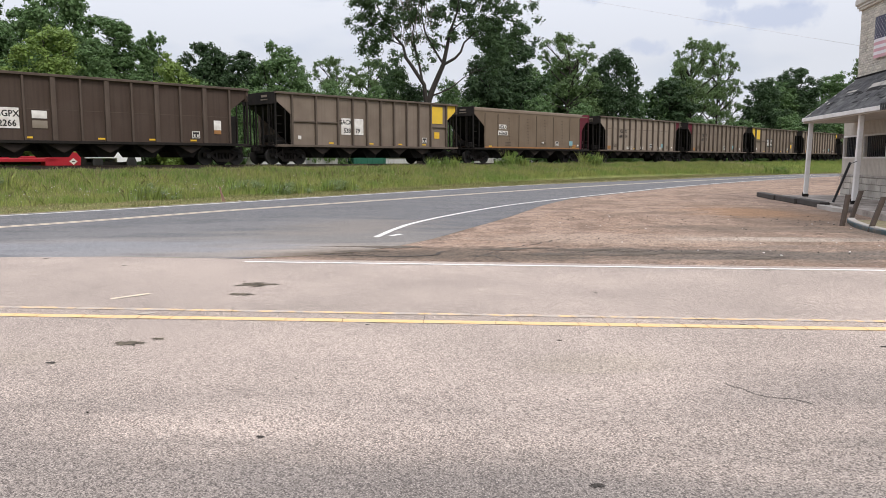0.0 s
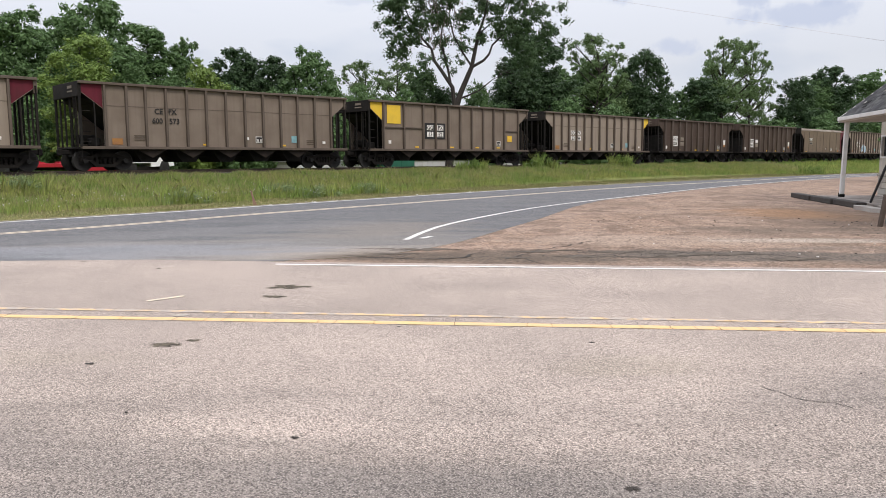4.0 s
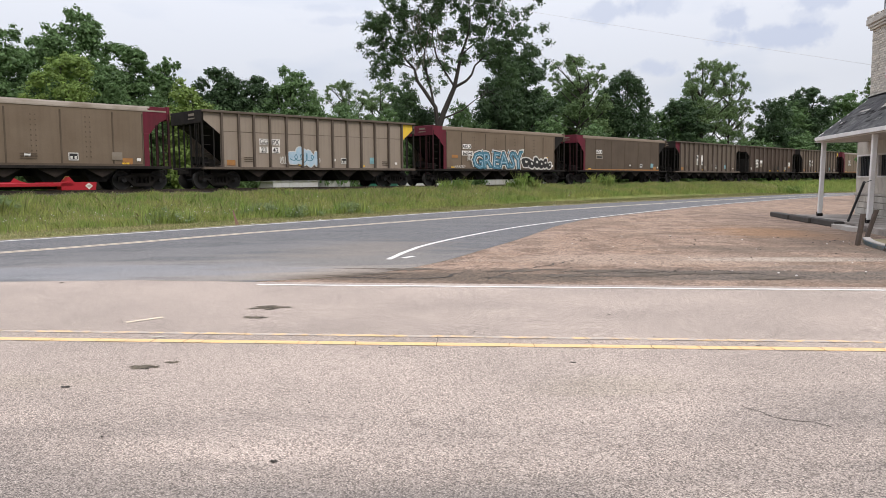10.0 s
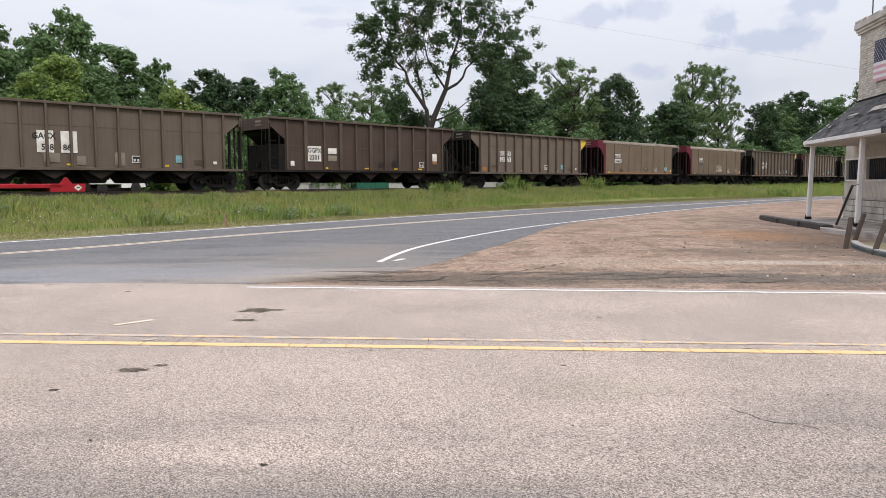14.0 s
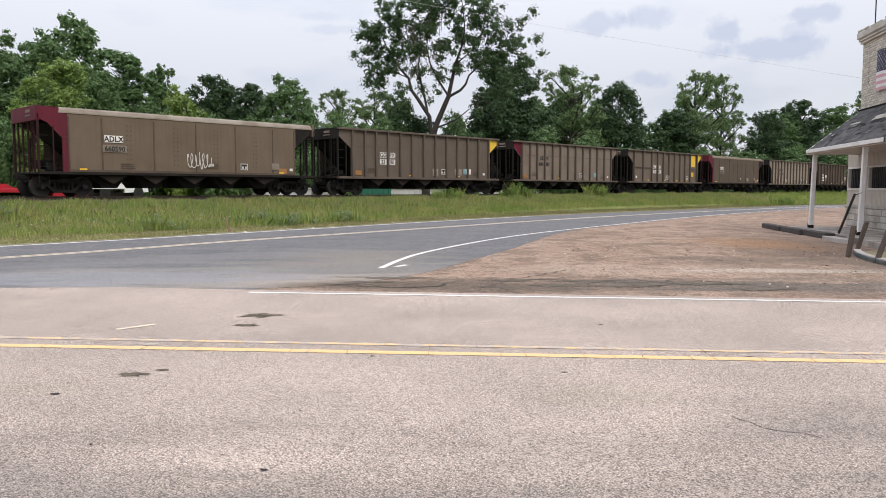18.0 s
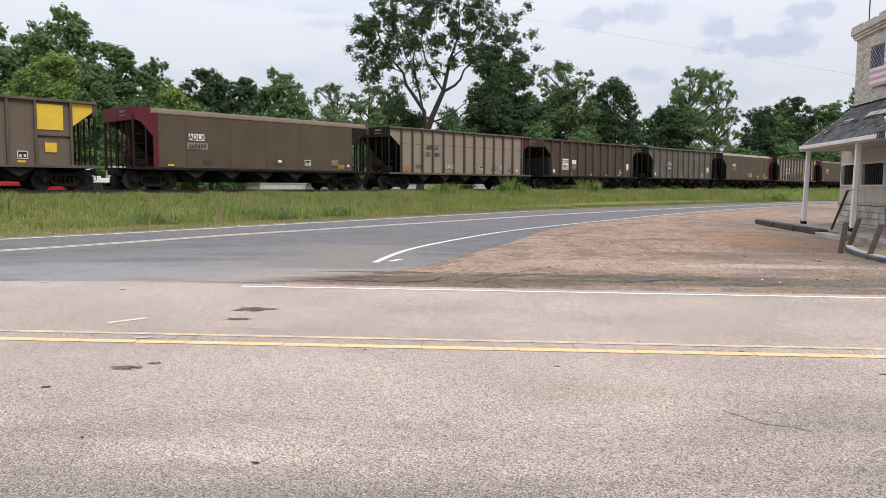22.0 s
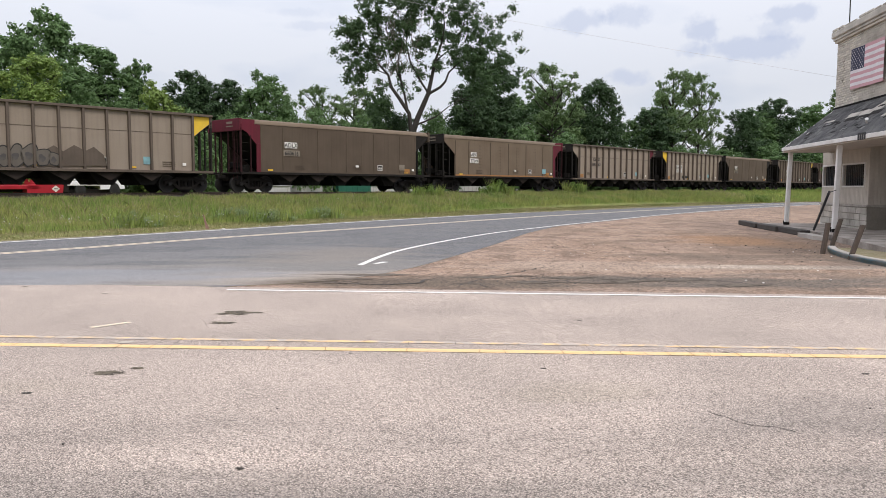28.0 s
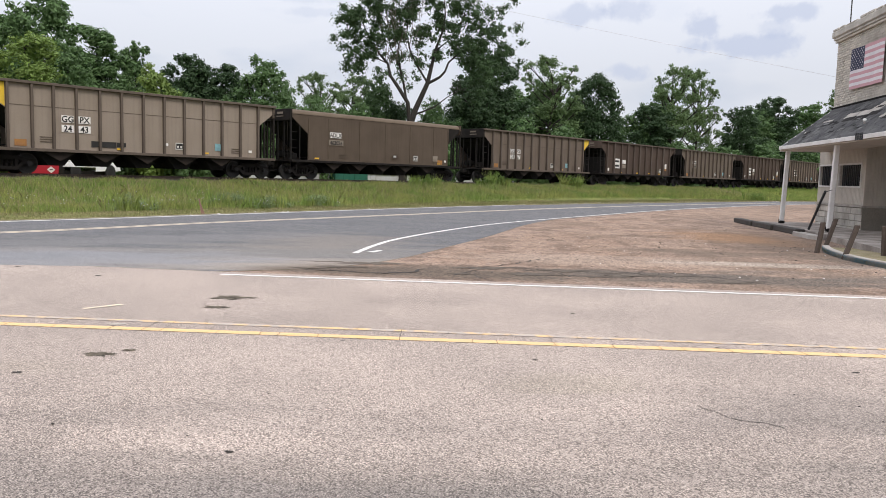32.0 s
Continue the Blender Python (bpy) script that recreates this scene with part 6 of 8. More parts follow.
# kind, x, y, height, width, turn
for row in [
    ("elm", -30.6, 51.9, 11.3, 5.6, 0.3), ("willow", -23.9, 46.8, 9.0, 4.6, 1.0), ("elm", -28.2, 57.2, 13.8, 5.8, 2.0), ("poplar", -23.9, 55.9, 11.1, 5.2, 0.4),
    ("elm", -32.0, 58.8, 12.2, 5.4, 1.5), ("elm", -23.4, 50.8, 8.9, 4.2, 3.0), ("poplar", -22.6, 60.4, 10.7, 2.6, 2.6), ("elm", -22.1, 55.1, 7.8, 3.3, 4.0),
    ("bush", -19.3, 55.2, 8.1, 3.7, 0.2), ("round", -20.9, 68.0, 11.0, 5.1, 0.9), ("round", -19.2, 72.5, 10.9, 5.6, 2.2), ("round", -20.6, 70.8, 10.2, 5.0, 4.4), ("elm", -14.6, 68.9, 11.0, 5.4, 3.0),
    ("hedge", -13.1, 73.4, 9.1, 4.4, 0.5), ("airy", -11.6, 83.6, 11.5, 5.6, 1.2), ("airy", -8.6, 89.7, 12.1, 6.3, 3.3), ("elm", -4.8, 76.3, 9.7, 4.0, 1.1),
    ("oak", -2.8, 75.5, 8.2, 3.9, 4.1), ("oak", 7.0, 85.8, 15.2, 9.6, 0.7), ("oak", 5.4, 83.6, 12.6, 6.4, 2.3), ("round", 4.5, 80.3, 11.0, 5.4, 2.0), ("elm", 10.0, 91.9, 11.8, 5.5, 1.0),
    ("airy", 16.0, 98.2, 16.3, 8.4, 0.4), ("elm", 15.5, 103.5, 14.4, 6.9, 1.9), ("oak", 22.8, 102.5, 15.4, 7.3, 2.5), ("elm", 21.1, 106.5, 13.6, 6.3, 0.1),
    ("airy", 25.9, 46.0, 6.9, 3.4, 0.8), ("hedge", 30.5, 113.5, 10.5, 7.4, 1.7), ("airy", 38.1, 118.5, 18.6, 8.4, 2.8), ("airy", 46.4, 130.2, 19.9, 7.8, 0.9), ("elm", 37.4, 123.6, 15.2, 7.4, 1.3),
    ("oak", 54.6, 131.6, 14.6, 8.3, 0.6), ("round", 33.0, 112.5, 12.4, 7.9, 2.9), ("round", 67.1, 146.2, 18.2, 9.8, 3.6), ("elm", 62.4, 144.2, 15.5, 8.6, 2.4),
    ("elm", 80.0, 158.3, 18.2, 10.6, 0.0), ("oak", 91.3, 168.8, 18.9, 10.1, 1.4), ("elm", 103.1, 178.3, 21.2, 13.3, 2.2), ("round", -33.4, 51.9, 11.3, 5.0, 0.4),
    ("hedge", -27.5, 43.7, 5.0, 3.3, 0.0), ("hedge", -27.6, 47.9, 5.2, 3.6, 1.1), ("hedge", -27.4, 52.5, 5.3, 3.9, 2.2), ("hedge", -22.8, 48.6, 5.5, 3.6, 3.3),
    ("hedge", -22.2, 53.6, 5.7, 4.0, 4.4), ("hedge", -21.3, 58.9, 5.8, 4.4, 5.5), ("hedge", -16.8, 54.9, 6.1, 4.1, 6.6), ("hedge", -15.4, 60.8, 6.4, 4.5, 7.7),
    ("hedge", -13.4, 67.2, 6.5, 5.0, 8.8), ("hedge", -9.2, 62.9, 6.9, 4.7, 9.9), ("hedge", -6.5, 70.1, 7.2, 5.2, 11.0), ("hedge", -3.0, 78.1, 7.5, 5.8, 12.1),
    ("hedge", 1.1, 73.8, 8.0, 5.5, 13.2), ("hedge", 5.7, 83.0, 8.4, 6.2, 14.3), ("hedge", 9.6, 78.3, 6.8, 5.8, 15.4), ("hedge", 15.2, 86.5, 6.8, 6.4, 16.5),
    ("hedge", 22.0, 95.8, 5.9, 7.1, 17.6), ("hedge", 27.5, 97.3, 5.5, 7.2, 18.7), ("hedge", 36.8, 109.2, 6.6, 8.1, 19.8), ("hedge", 48.2, 123.4, 6.8, 9.2, 20.9),
    ("hedge", 57.0, 128.3, 7.7, 9.6, 22.0), ("hedge", 73.7, 148.1, 8.0, 11.0, 23.1), ("hedge", 95.5, 173.2, 10.2, 12.9, 24.2), ("hedge", 113.9, 188.2, 10.0, 14.0, 25.3),
]:
    tree(*row)


def far_woods():
    """A continuous dark belt of woodland behind the trees."""
    rnd = random.Random(5)
    clumps = []
    for i in range(760):
        s = rnd.uniform(-60, 330)
        p = on_track(s, rnd.uniform(64, 72), rnd.uniform(0.3, 5.5) * (0.8 + 0.2 * math.sin(s * 0.13)) * (0.8 - min(0.15, max(0, s) / 600)))
        clumps.append((p, rnd.uniform(1.4, 2.4)))
    ob = new("woodland_belt", leaf_mesh("woodland_belt", clumps, 60, 0.42, M_LEAF_DARK, 12))
    tagged(ob, "dark belt of woodland undergrowth behind the railway", "woodland", kind="stuff")


far_woods()


# ---- grass ----
def blade_mesh(name, xy, zs, hmin, hmax, width, mat, seed, lean=0.25):
    """Grass blades, one bent triangle strip each, at points of the plan."""
    rng = np.random.default_rng(seed)
    n = len(xy)
    clump = 0.5 + 0.5 * np.sin(xy[:, 0] * 2.1 + 1.7 * np.sin(xy[:, 1] * 0.9)) * np.sin(xy[:, 1] * 1.7 + 1.3 * np.sin(xy[:, 0] * 1.1))
    h = rng.uniform(hmin, hmax, n) * (0.62 + 0.6 * clump)
    a = rng.uniform(0, math.tau, n)
    d = np.stack([np.cos(a), np.sin(a)], 1)
    w = width * rng.uniform(0.6, 1.3, n)
    l = rng.normal(0, lean, (n, 2)) * h[:, None]
    base = np.concatenate([xy, zs[:, None]], 1)
    v = np.zeros((n, 5, 3))
    for k, (side, f) in enumerate(((-1, 0.0), (1, 0.0), (1, 0.55), (0, 1.0), (-1, 0.55))):
        ww = w * (1 if f == 0 else 0.8)
        v[:, k, :2] = base[:, :2] + d * (side * ww / 2)[:, None] + l * f * f
        v[:, k, 2] = base[:, 2] + h * f
    me = bpy.data.meshes.new(name)
    me.vertices.add(n * 5)
    me.vertices.foreach_set("co", v.reshape(-1))
    me.loops.add(n * 5)
    me.loops.foreach_set("vertex_index", np.arange(n * 5, dtype=np.int32))
    me.polygons.add(n)
    me.polygons.foreach_set("loop_start", np.arange(0, n * 5, 5, dtype=np.int32))
    me.update(calc_edges=True)
    me.materials.append(mat)
    return me


def road_n(s):
    """Where the far road edge runs, as distance from the camera across the track, at s along it."""
    return float(np.interp(s, ROAD_S, ROAD_N))


ROAD_S = [TRACK_DIR.x * p.x + TRACK_DIR.y * p.y for p in FAR_EDGE]
ROAD_N = [TRACK_NORM.x * p.x + TRACK_NORM.y * p.y for p in FAR_EDGE]


def grass_points(count, s0, s1, n_from, n_to, seed, bias=1.0):
    rng = np.random.default_rng(seed)
    s = s0 + (s1 - s0) * rng.random(count) ** bias
    lo = np.interp(s, ROAD_S, ROAD_N) + n_from
    lo = lo + 0.25 * n_from * (rng.random(count) - 0.5) + 0.08 * n_from * np.sin(s * 2.3) * np.sin(s * 0.7 + 1)
    n = lo + (n_to - lo) * rng.random(count)
    xy = np.stack([TRACK_DIR.x * s + TRACK_NORM.x * n, TRACK_DIR.y * s + TRACK_NORM.y * n], 1)
    t = np.clip((n - 27.0) / 6.5, 0, 1)
    return xy, 0.72 * t * t * (3 - 2 * t) - 0.015


def grass(name, count, s0, s1, a, b, h0, h1, w, mat, seed, label, bias=1.0, lean=0.3):
    xy, z = grass_points(count, s0, s1, a, b, seed, bias)
    ob = new(name, blade_mesh(name, xy, z, h0, h1, w, mat, seed, lean))
    tagged(ob, label, "grass", kind="stuff")


grass("tall_grass", 135000, -8, 75, 3.3, 34.6, 0.18, 0.5, 0.017, M_BLADE, 31, "tall uncut green grass on the railway bank", 1.25)
grass("tall_grass_far", 40000, 70, 190, 1.5, 34.4, 0.3, 0.6, 0.06, M_BLADE, 32, "tall uncut green grass on the railway bank")
grass("seed_grass", 26000, -8, 80, 3.8, 34.6, 0.3, 0.56, 0.014, M_BLADE_DRY, 33, "straw-coloured seed heads among the grass", 1.25)
grass("mown_grass", 60000, -8, 90, 0.4, 28.2, 0.04, 0.14, 0.022, M_BLADE_MOWN, 34, "short mown grass beside the road", 1.25, 0.5)
grass("verge_straw", 26000, -8, 110, 0.3, 24.9, 0.03, 0.1, 0.035, M_BLADE_DRY, 35, "dry straw-coloured verge along the road edge", 1.2, 0.8)
grass("bank_grass", 22000, -10, 150, 13.0, 62.0, 0.25, 0.5, 0.05, M_BLADE, 36, "grass behind the railway")


def trackside_grass(count, seed):
    """A narrow belt of taller grass at the foot of the ballast."""
    rng = np.random.default_rng(seed)
    s, n = -10 + 130 * rng.random(count) ** 1.25, 33.1 + 1.5 * rng.random(count)
    xy = np.stack([TRACK_DIR.x * s + TRACK_NORM.x * n, TRACK_DIR.y * s + TRACK_NORM.y * n], 1)
    ob = new("trackside_grass", blade_mesh("trackside_grass", xy, np.full(count, 0.7), 0.25, 0.6, 0.022, M_BLADE, seed, 0.3))
    tagged(ob, "taller grass hiding the foot of the ballast", "grass", kind="stuff")


trackside_grass(15000, 37)


def tuft(x, y, radius, height, count, mat, seed, label, name="grass_tuft"):
    rng = np.random.default_rng(seed)
    r, a = radius * np.sqrt(rng.random(count)), rng.random(count) * math.tau
    xy = np.stack([x + r * np.cos(a), y + r * np.sin(a)], 1)
    z = np.array([ground_z(*p) for p in xy])
    ob = new(name, blade_mesh(name, xy, z, height * 0.5, height, 0.03, mat, seed, 0.22))
    tagged(ob, label, "grass tuft", "tufts on the bank")


def weed(x, y, radius, height, count, mat, seed, label):
    """A leafy clump: many small leaves heaped round a few stems."""
    rnd = random.Random(seed)
    z = ground_z(x, y)
    clumps = []
    for _ in range(count):
        r, a, h = radius * math.sqrt(rnd.random()), rnd.random() * math.tau, rnd.random()
        clumps.append((Vector((x + r * math.cos(a) * (1.1 - 0.6 * h), y + r * math.sin(a) * (1.1 - 0.6 * h), z + 0.08 + height * h * (1 - 0.4 * r / radius))), radius * rnd.uniform(0.16, 0.3)))
    ob = new("weed_clump", leaf_mesh("weed_clump", clumps, 70, 0.045, mat, seed))
    tagged(ob, label, "weeds", "weeds on the bank")

# ---- the corner store ----
STORE = Matrix.Translation((13.78, 26.28, 0)) @ pose(0, 0, 0, 0, 0, math.degrees(math.atan2(-0.988, -0.155)))
store = empty("corner_store", STORE)
tagged(store, "old two-storey cream brick store with shingled porch roof", "building")


def wall_with_holes(x0, x1, z0, z1, y0, y1, holes):
    """Wall panel cut through by rectangular openings (xa, xb, za, zb), as one mesh of blocks."""
    bm = bmesh.new()
    xs = sorted({x0, x1, *[h[0] for h in holes], *[h[1] for h in holes]})
    zs = sorted({z0, z1, *[h[2] for h in holes], *[h[3] for h in holes]})
    for xa, xb in zip(xs, xs[1:]):
        for za, zb in zip(zs, zs[1:]):
            if not any(h[0] <= xa and xb <= h[1] and h[2] <= za and zb <= h[3] for h in holes):
                box(bm, xa, xb, y0, y1, za, zb)
    return bm


WINDOWS = [(0.06, 1.42, 1.47, 2.13), (1.84, 3.52, 1.47, 2.13)]
part("foundation_wall", boxed(0.0, 3.86, -0.03, 7.0, 0.0, 0.82), M_MORTAR, store, "grey stone foundation wall")
part("foundation_cap", boxed(-0.05, 3.92, -0.08, 7.0, 0.82, 0.89, 0.01), M_BAREWOOD, store, "weathered sill board")
part("ground_floor_wall", wall_with_holes(0.0, 3.86, 0.89, 3.1, 0.0, 0.12, WINDOWS), M_SIDING, store, "taupe wood siding")
part("end_wall", boxed(3.74, 3.86, 0.12, 7.0, 0.89, 3.1), M_SIDING, store)
part("rear_wall", boxed(0.0, 0.12, 0.12, 7.0, 0.89, 3.1), M_SIDING, store)
part("recessed_wall", boxed(3.86, 15.0, 2.2, 2.35, 0.15, 3.1), M_SIDING, store)
part("upper_wall", boxed(0.75, 15.0, 0.055, 8.0, 3.1, 6.25), M_MORTAR, store, "cream painted brick upper storey")
part("ceiling_board", boxed(0.0, 15.0, 0.0, 8.0, 3.02, 3.098), M_SIDING, store)
part("upper_roof", boxed(0.8, 15.0, 0.3, 8.0, 6.1, 6.3), M_SHINGLE, store)
# foundation stones
rnd = random.Random(3)
for row in range(4):
    x = 0.0 if row % 2 else -0.0
    while x < 3.84:
        w = min(rnd.uniform(0.32, 0.5), 3.86 - x)
        if w > 0.1:
            part("stone", boxed(x + 0.008, x + w - 0.008, -0.05 - rnd.uniform(0, 0.012), -0.028, 0.02 + row * 0.2, 0.2 + row * 0.2, 0.006), M_BRICK if row > 1 and x < 1.2 else M_PLASTER, store)
        x += w
# grooved siding boards
for i in range(38):
    xa = 0.03 + i * 0.1
    cuts = [(0.9, 3.0)]
    for h in WINDOWS:
        if xa + 0.09 > h[0] - 0.06 and xa < h[1] + 0.06:
            cuts = [(0.9, h[2] - 0.07), (h[3] + 0.07, 3.0)]
    for za, zb in cuts:
        part("siding_board", boxed(xa, xa + 0.088, -0.016, 0.0, za, zb, 0.004), M_SIDING, store)
for i in range(12):
    part("siding_board", boxed(3.858, 3.876, 0.03 + i * 0.1, 0.118 + i * 0.1, 0.9, 3.0, 0.004), M_SIDING, store)
part("corner_trim", boxed(3.8, 3.885, -0.03, 0.03, 0.89, 3.02, 0.006), M_SIDING, store)
part("corner_trim", boxed(-0.02, 0.03, -0.03, 0.03, 0.89, 3.02, 0.006), M_SIDING, store)
for x0, x1, z0, z1 in WINDOWS:
    win = part("window", wall_with_holes(x0 - 0.05, x1 + 0.05, z0 - 0.05, z1 + 0.05, -0.035, 0.02, [(x0, x1, z0, z1)]), M_WHITEWOOD, store, "white-framed barred window")
    part("pane", boxed(x0, x1, 0.07, 0.078, z0, z1), M_GLASS, win)
    # Black sheet behind the pane stands in for the unlit room.
    part("dark_room", boxed(x0, x1, 0.11, 0.119, z0, z1), M_BLACK, win)
    k = int((x1 - x0) / 0.13)
    for i in range(1, k):
        xx = x0 + (x1 - x0) * i / k
        part("bar", boxed(xx - 0.012, xx + 0.012, 0.03, 0.05, z0, z1), M_IRON, win)
# bricks of the upper storey, as far as they show
BX0, BZ0, BL, BH = 0.75, 4.0, 0.213, 0.076
bricks_far = bmesh.new()
brick_me = mesh_of("brick", boxed(0.004, BL - 0.008, 0.025, 0.06, 0.004, BH - 0.006, 0.004), M_BRICK)
half_me = mesh_of("brick", boxed(0.004, BL / 2 - 0.008, 0.025, 0.06, 0.004, BH - 0.006, 0.004), M_BRICK)
rnd = random.Random(8)
for r in range(29):
    z = BZ0 + r * BH
    x, first = BX0, True
    while x < 14.8:
        l = BL / 2 if first and r % 2 else BL
        recess = 1.32 < x + l / 2 < 2.02 and 4.72 < z < 5.62
        dy = 0.022 if recess else rnd.uniform(-0.004, 0.004)
        if x < 2.55:
            part("brick", half_me if l < BL else brick_me, M_BRICK, store, at=pose(x, dy, z))
        else:
            box(bricks_far, x + 0.004, x + l - 0.004, 0.025 + dy, 0.06, z + 0.004, z + BH - 0.004)
        x, first = x + l, False
tagged(part("brickwork", bricks_far, M_BRICK, store), kind="stuff")
for i in range(30):
    z = 4.0 + i * BH
    part("brick", brick_me, M_BRICK, store, at=Matrix.Translation((0.75 - 0.0, 0.28 + 0.1 * (i % 2), z)) @ pose(0, 0, 0, 0, 0, 90))
part("corbel", boxed(0.7, 15.0, -0.05, 0.3, 6.2, 6.28, 0.01), M_BRICK, store)
part("corbel", boxed(0.66, 15.0, -0.09, 0.3, 6.28, 6.36, 0.01), M_PLASTER, store)
part("parapet_cap", boxed(0.6, 15.0, -0.14, 0.35, 6.36, 6.58, 0.03), M_PLASTER, store, "crumbling plaster parapet")
for i in range(26):
    part("cap_stone", boxed(0.64 + i * 0.55, 0.64 + i * 0.55 + rnd.uniform(0.3, 0.54), -0.13, 0.33, 6.575, 6.6 + rnd.uniform(0.01, 0.07), 0.02), M_PLASTER, store)
# antenna rod on the parapet
part("antenna_rod", rod(bmesh.new(), (1.2, 0.2, 6.5), (1.2, 0.2, 9.5), 0.02), M_IRON, store)

# flag on the wall
flag = empty("wall_flag", STORE @ pose(2.14, -0.03, 4.5))
tagged(flag, "large faded striped flag fixed flat to the brick wall", "flag")
FW, FH = 2.42, 1.25


def ripple(x, z):
    return -0.012 - 0.012 * math.sin(3.1 * x + 1.7 * z) - 0.01 * math.sin(7 * x - z)


def cloth(x0, x1, z0, z1, lift=0.0):
    bm = bmesh.new()
    n = max(2, int((x1 - x0) / 0.09))
    g = [[bm.verts.new((x0 + (x1 - x0) * i / n, ripple(x0 + (x1 - x0) * i / n, z) - lift, z - 0.04 * (x0 + (x1 - x0) * i / n) / FW)) for i in range(n + 1)] for z in (z0, z1)]
    for i in range(n):
        bm.faces.new((g[0][i], g[0][i + 1], g[1][i + 1], g[1][i]))
    return bm


for i in range(13):
    x0 = 0.0 if i < 6 else 1.0
    part("stripe", cloth(x0, FW, FH * i / 13, FH * (i + 1) / 13), M_FLAGRED if i % 2 == 0 else M_FLAGWHITE, flag)
part("canton", cloth(0.0, 1.0, FH * 6 / 13, FH), M_FLAGBLUE, flag)


def star_mesh(r):
    bm = bmesh.new()
    vs = [bm.verts.new(((r if k % 2 == 0 else r * 0.45) * math.sin(k * math.pi / 5), 0, (r if k % 2 == 0 else r * 0.45) * math.cos(k * math.pi / 5))) for k in range(10)]
    bm.faces.new(vs)
    return bm


star_me = mesh_of("star", star_mesh(0.032), M_FLAGWHITE)
for r in range(9):
    for c in range(6 if r % 2 == 0 else 5):
        x, z = 0.085 + c * 0.166 + (0.083 if r % 2 else 0), FH - 0.06 - r * 0.071
        part("star", star_me, M_FLAGWHITE, flag, at=pose(x, ripple(x, z) - 0.014, z - 0.04 * x / FW))

# porch
porch = empty("porch", STORE)
tagged(porch, "porch with white posts and patched grey shingle roof", "porch")
EAVE_Y, EAVE_Z, TOP_Z = -1.62, 2.72, 4.04
X_END = 15.0


def roof_point(x, f, up=0.0):
    """Point on the roof plane: f from eave to wall."""
    return Vector((x, EAVE_Y + (0.03 - EAVE_Y) * f, EAVE_Z + (TOP_Z - EAVE_Z) * f + up))


def slab_on_roof(x0, x1, f0, f1, lift, thick):
    """A flat piece lying on the roof."""
    bm = bmesh.new()
    ps = [(x0, f0), (x1, f0), (x1, f1), (x0, f1)]
    lo = [bm.verts.new(roof_point(x, f, lift)) for x, f in ps]
    hi = [bm.verts.new(roof_point(x, f, lift + thick)) for x, f in ps]
    bm.faces.new(lo[::-1]), bm.faces.new(hi)
    for i in range(4):
        j = (i + 1) % 4
        bm.faces.new((lo[i], lo[j], hi[j], hi[i]))
    return bm


part("roof_deck", slab_on_roof(0.88, X_END, 0.0, 1.0, -0.06, 0.05), M_BAREWOOD, porch, "bare grey boards")
GAPS = [(2.0, 2.9, 0.5, 0.62), (3.6, 4.5, 0.52, 0.68), (4.5, 5.5, 0.5, 0.72), (5.2, 6.0, 0.56, 0.84), (1.3, 1.8, 0.32, 0.4), (6.8, 7.5, 0.4, 0.5), (7.8, 8.6, 0.62, 0.78), (3.0, 3.4, 0.75, 0.8), (9.5, 10.4, 0.3, 0.5)]
rnd = random.Random(11)
far_shingles = bmesh.new()
for row in range(13):
    f0, f1 = row / 13 - 0.012, (row + 1) / 13 + 0.01
    x = 0.84 + (0.15 if row % 2 else 0.0)
    while x < X_END:
        w = 0.3
        mid = (x + w / 2, (f0 + f1) / 2)
        if not any(a < mid[0] < b and c < mid[1] < d for a, b, c, d in GAPS):
            bm = slab_on_roof(x + 0.004, min(x + w - 0.004, X_END), max(0, f0 - rnd.uniform(0, 0.012)), min(1, f1), 0.002 + rnd.uniform(0, 0.006), 0.012)
            if x < 6.5:
                part("shingle", bm, M_SHINGLE, porch)
            else:
                me = mesh_of("s", bm)
                far_shingles.from_mesh(me)
                bpy.data.meshes.remove(me)
        x += w
tagged(part("shingles", far_shingles, M_SHINGLE, porch), kind="stuff")
for a, b, c, d in GAPS:
    part("bare_board", slab_on_roof(a + 0.02, b - 0.05, c, d, 0.004, 0.01), M_BAREWOOD, porch, "bare grey roof board")
rnd = random.Random(19)
for _ in range(26):
    x, f = rnd.uniform(1.2, 9.0), rnd.uniform(0.12, 0.88)
    part("torn_felt", slab_on_roof(x, x + rnd.uniform(0.12, 0.5), f, f + rnd.uniform(0.02, 0.07), 0.02, 0.005), M_BLACK if rnd.random() < 0.6 else M_OLDFELT, porch)
for a, b, c, d in GAPS[:6]:
    part("torn_felt", slab_on_roof(a + 0.35, b + 0.25, c - 0.06, c + 0.03, 0.018, 0.006), M_BLACK, porch, "torn black roofing felt")
part("fascia", boxed(0.8, X_END, EAVE_Y - 0.03, EAVE_Y + 0.02, 2.635, 2.75, 0.006), M_WHITEWOOD, porch, "chipped white fascia board")
part("soffit", boxed(0.88, X_END, EAVE_Y + 0.02, -0.02, 2.6, 2.63), M_SIDING, porch)
part("end_fascia", prism(bmesh.new(), [(EAVE_Y, 2.58), (EAVE_Y, 2.74), (-0.02, 4.0), (-0.02, 2.58)], 0.82, 0.88, "x"), M_WHITEWOOD, porch)
part("flashing", boxed(0.75, X_END, -0.05, 0.02, 4.0, 4.06, 0.006), M_BLACK, porch)


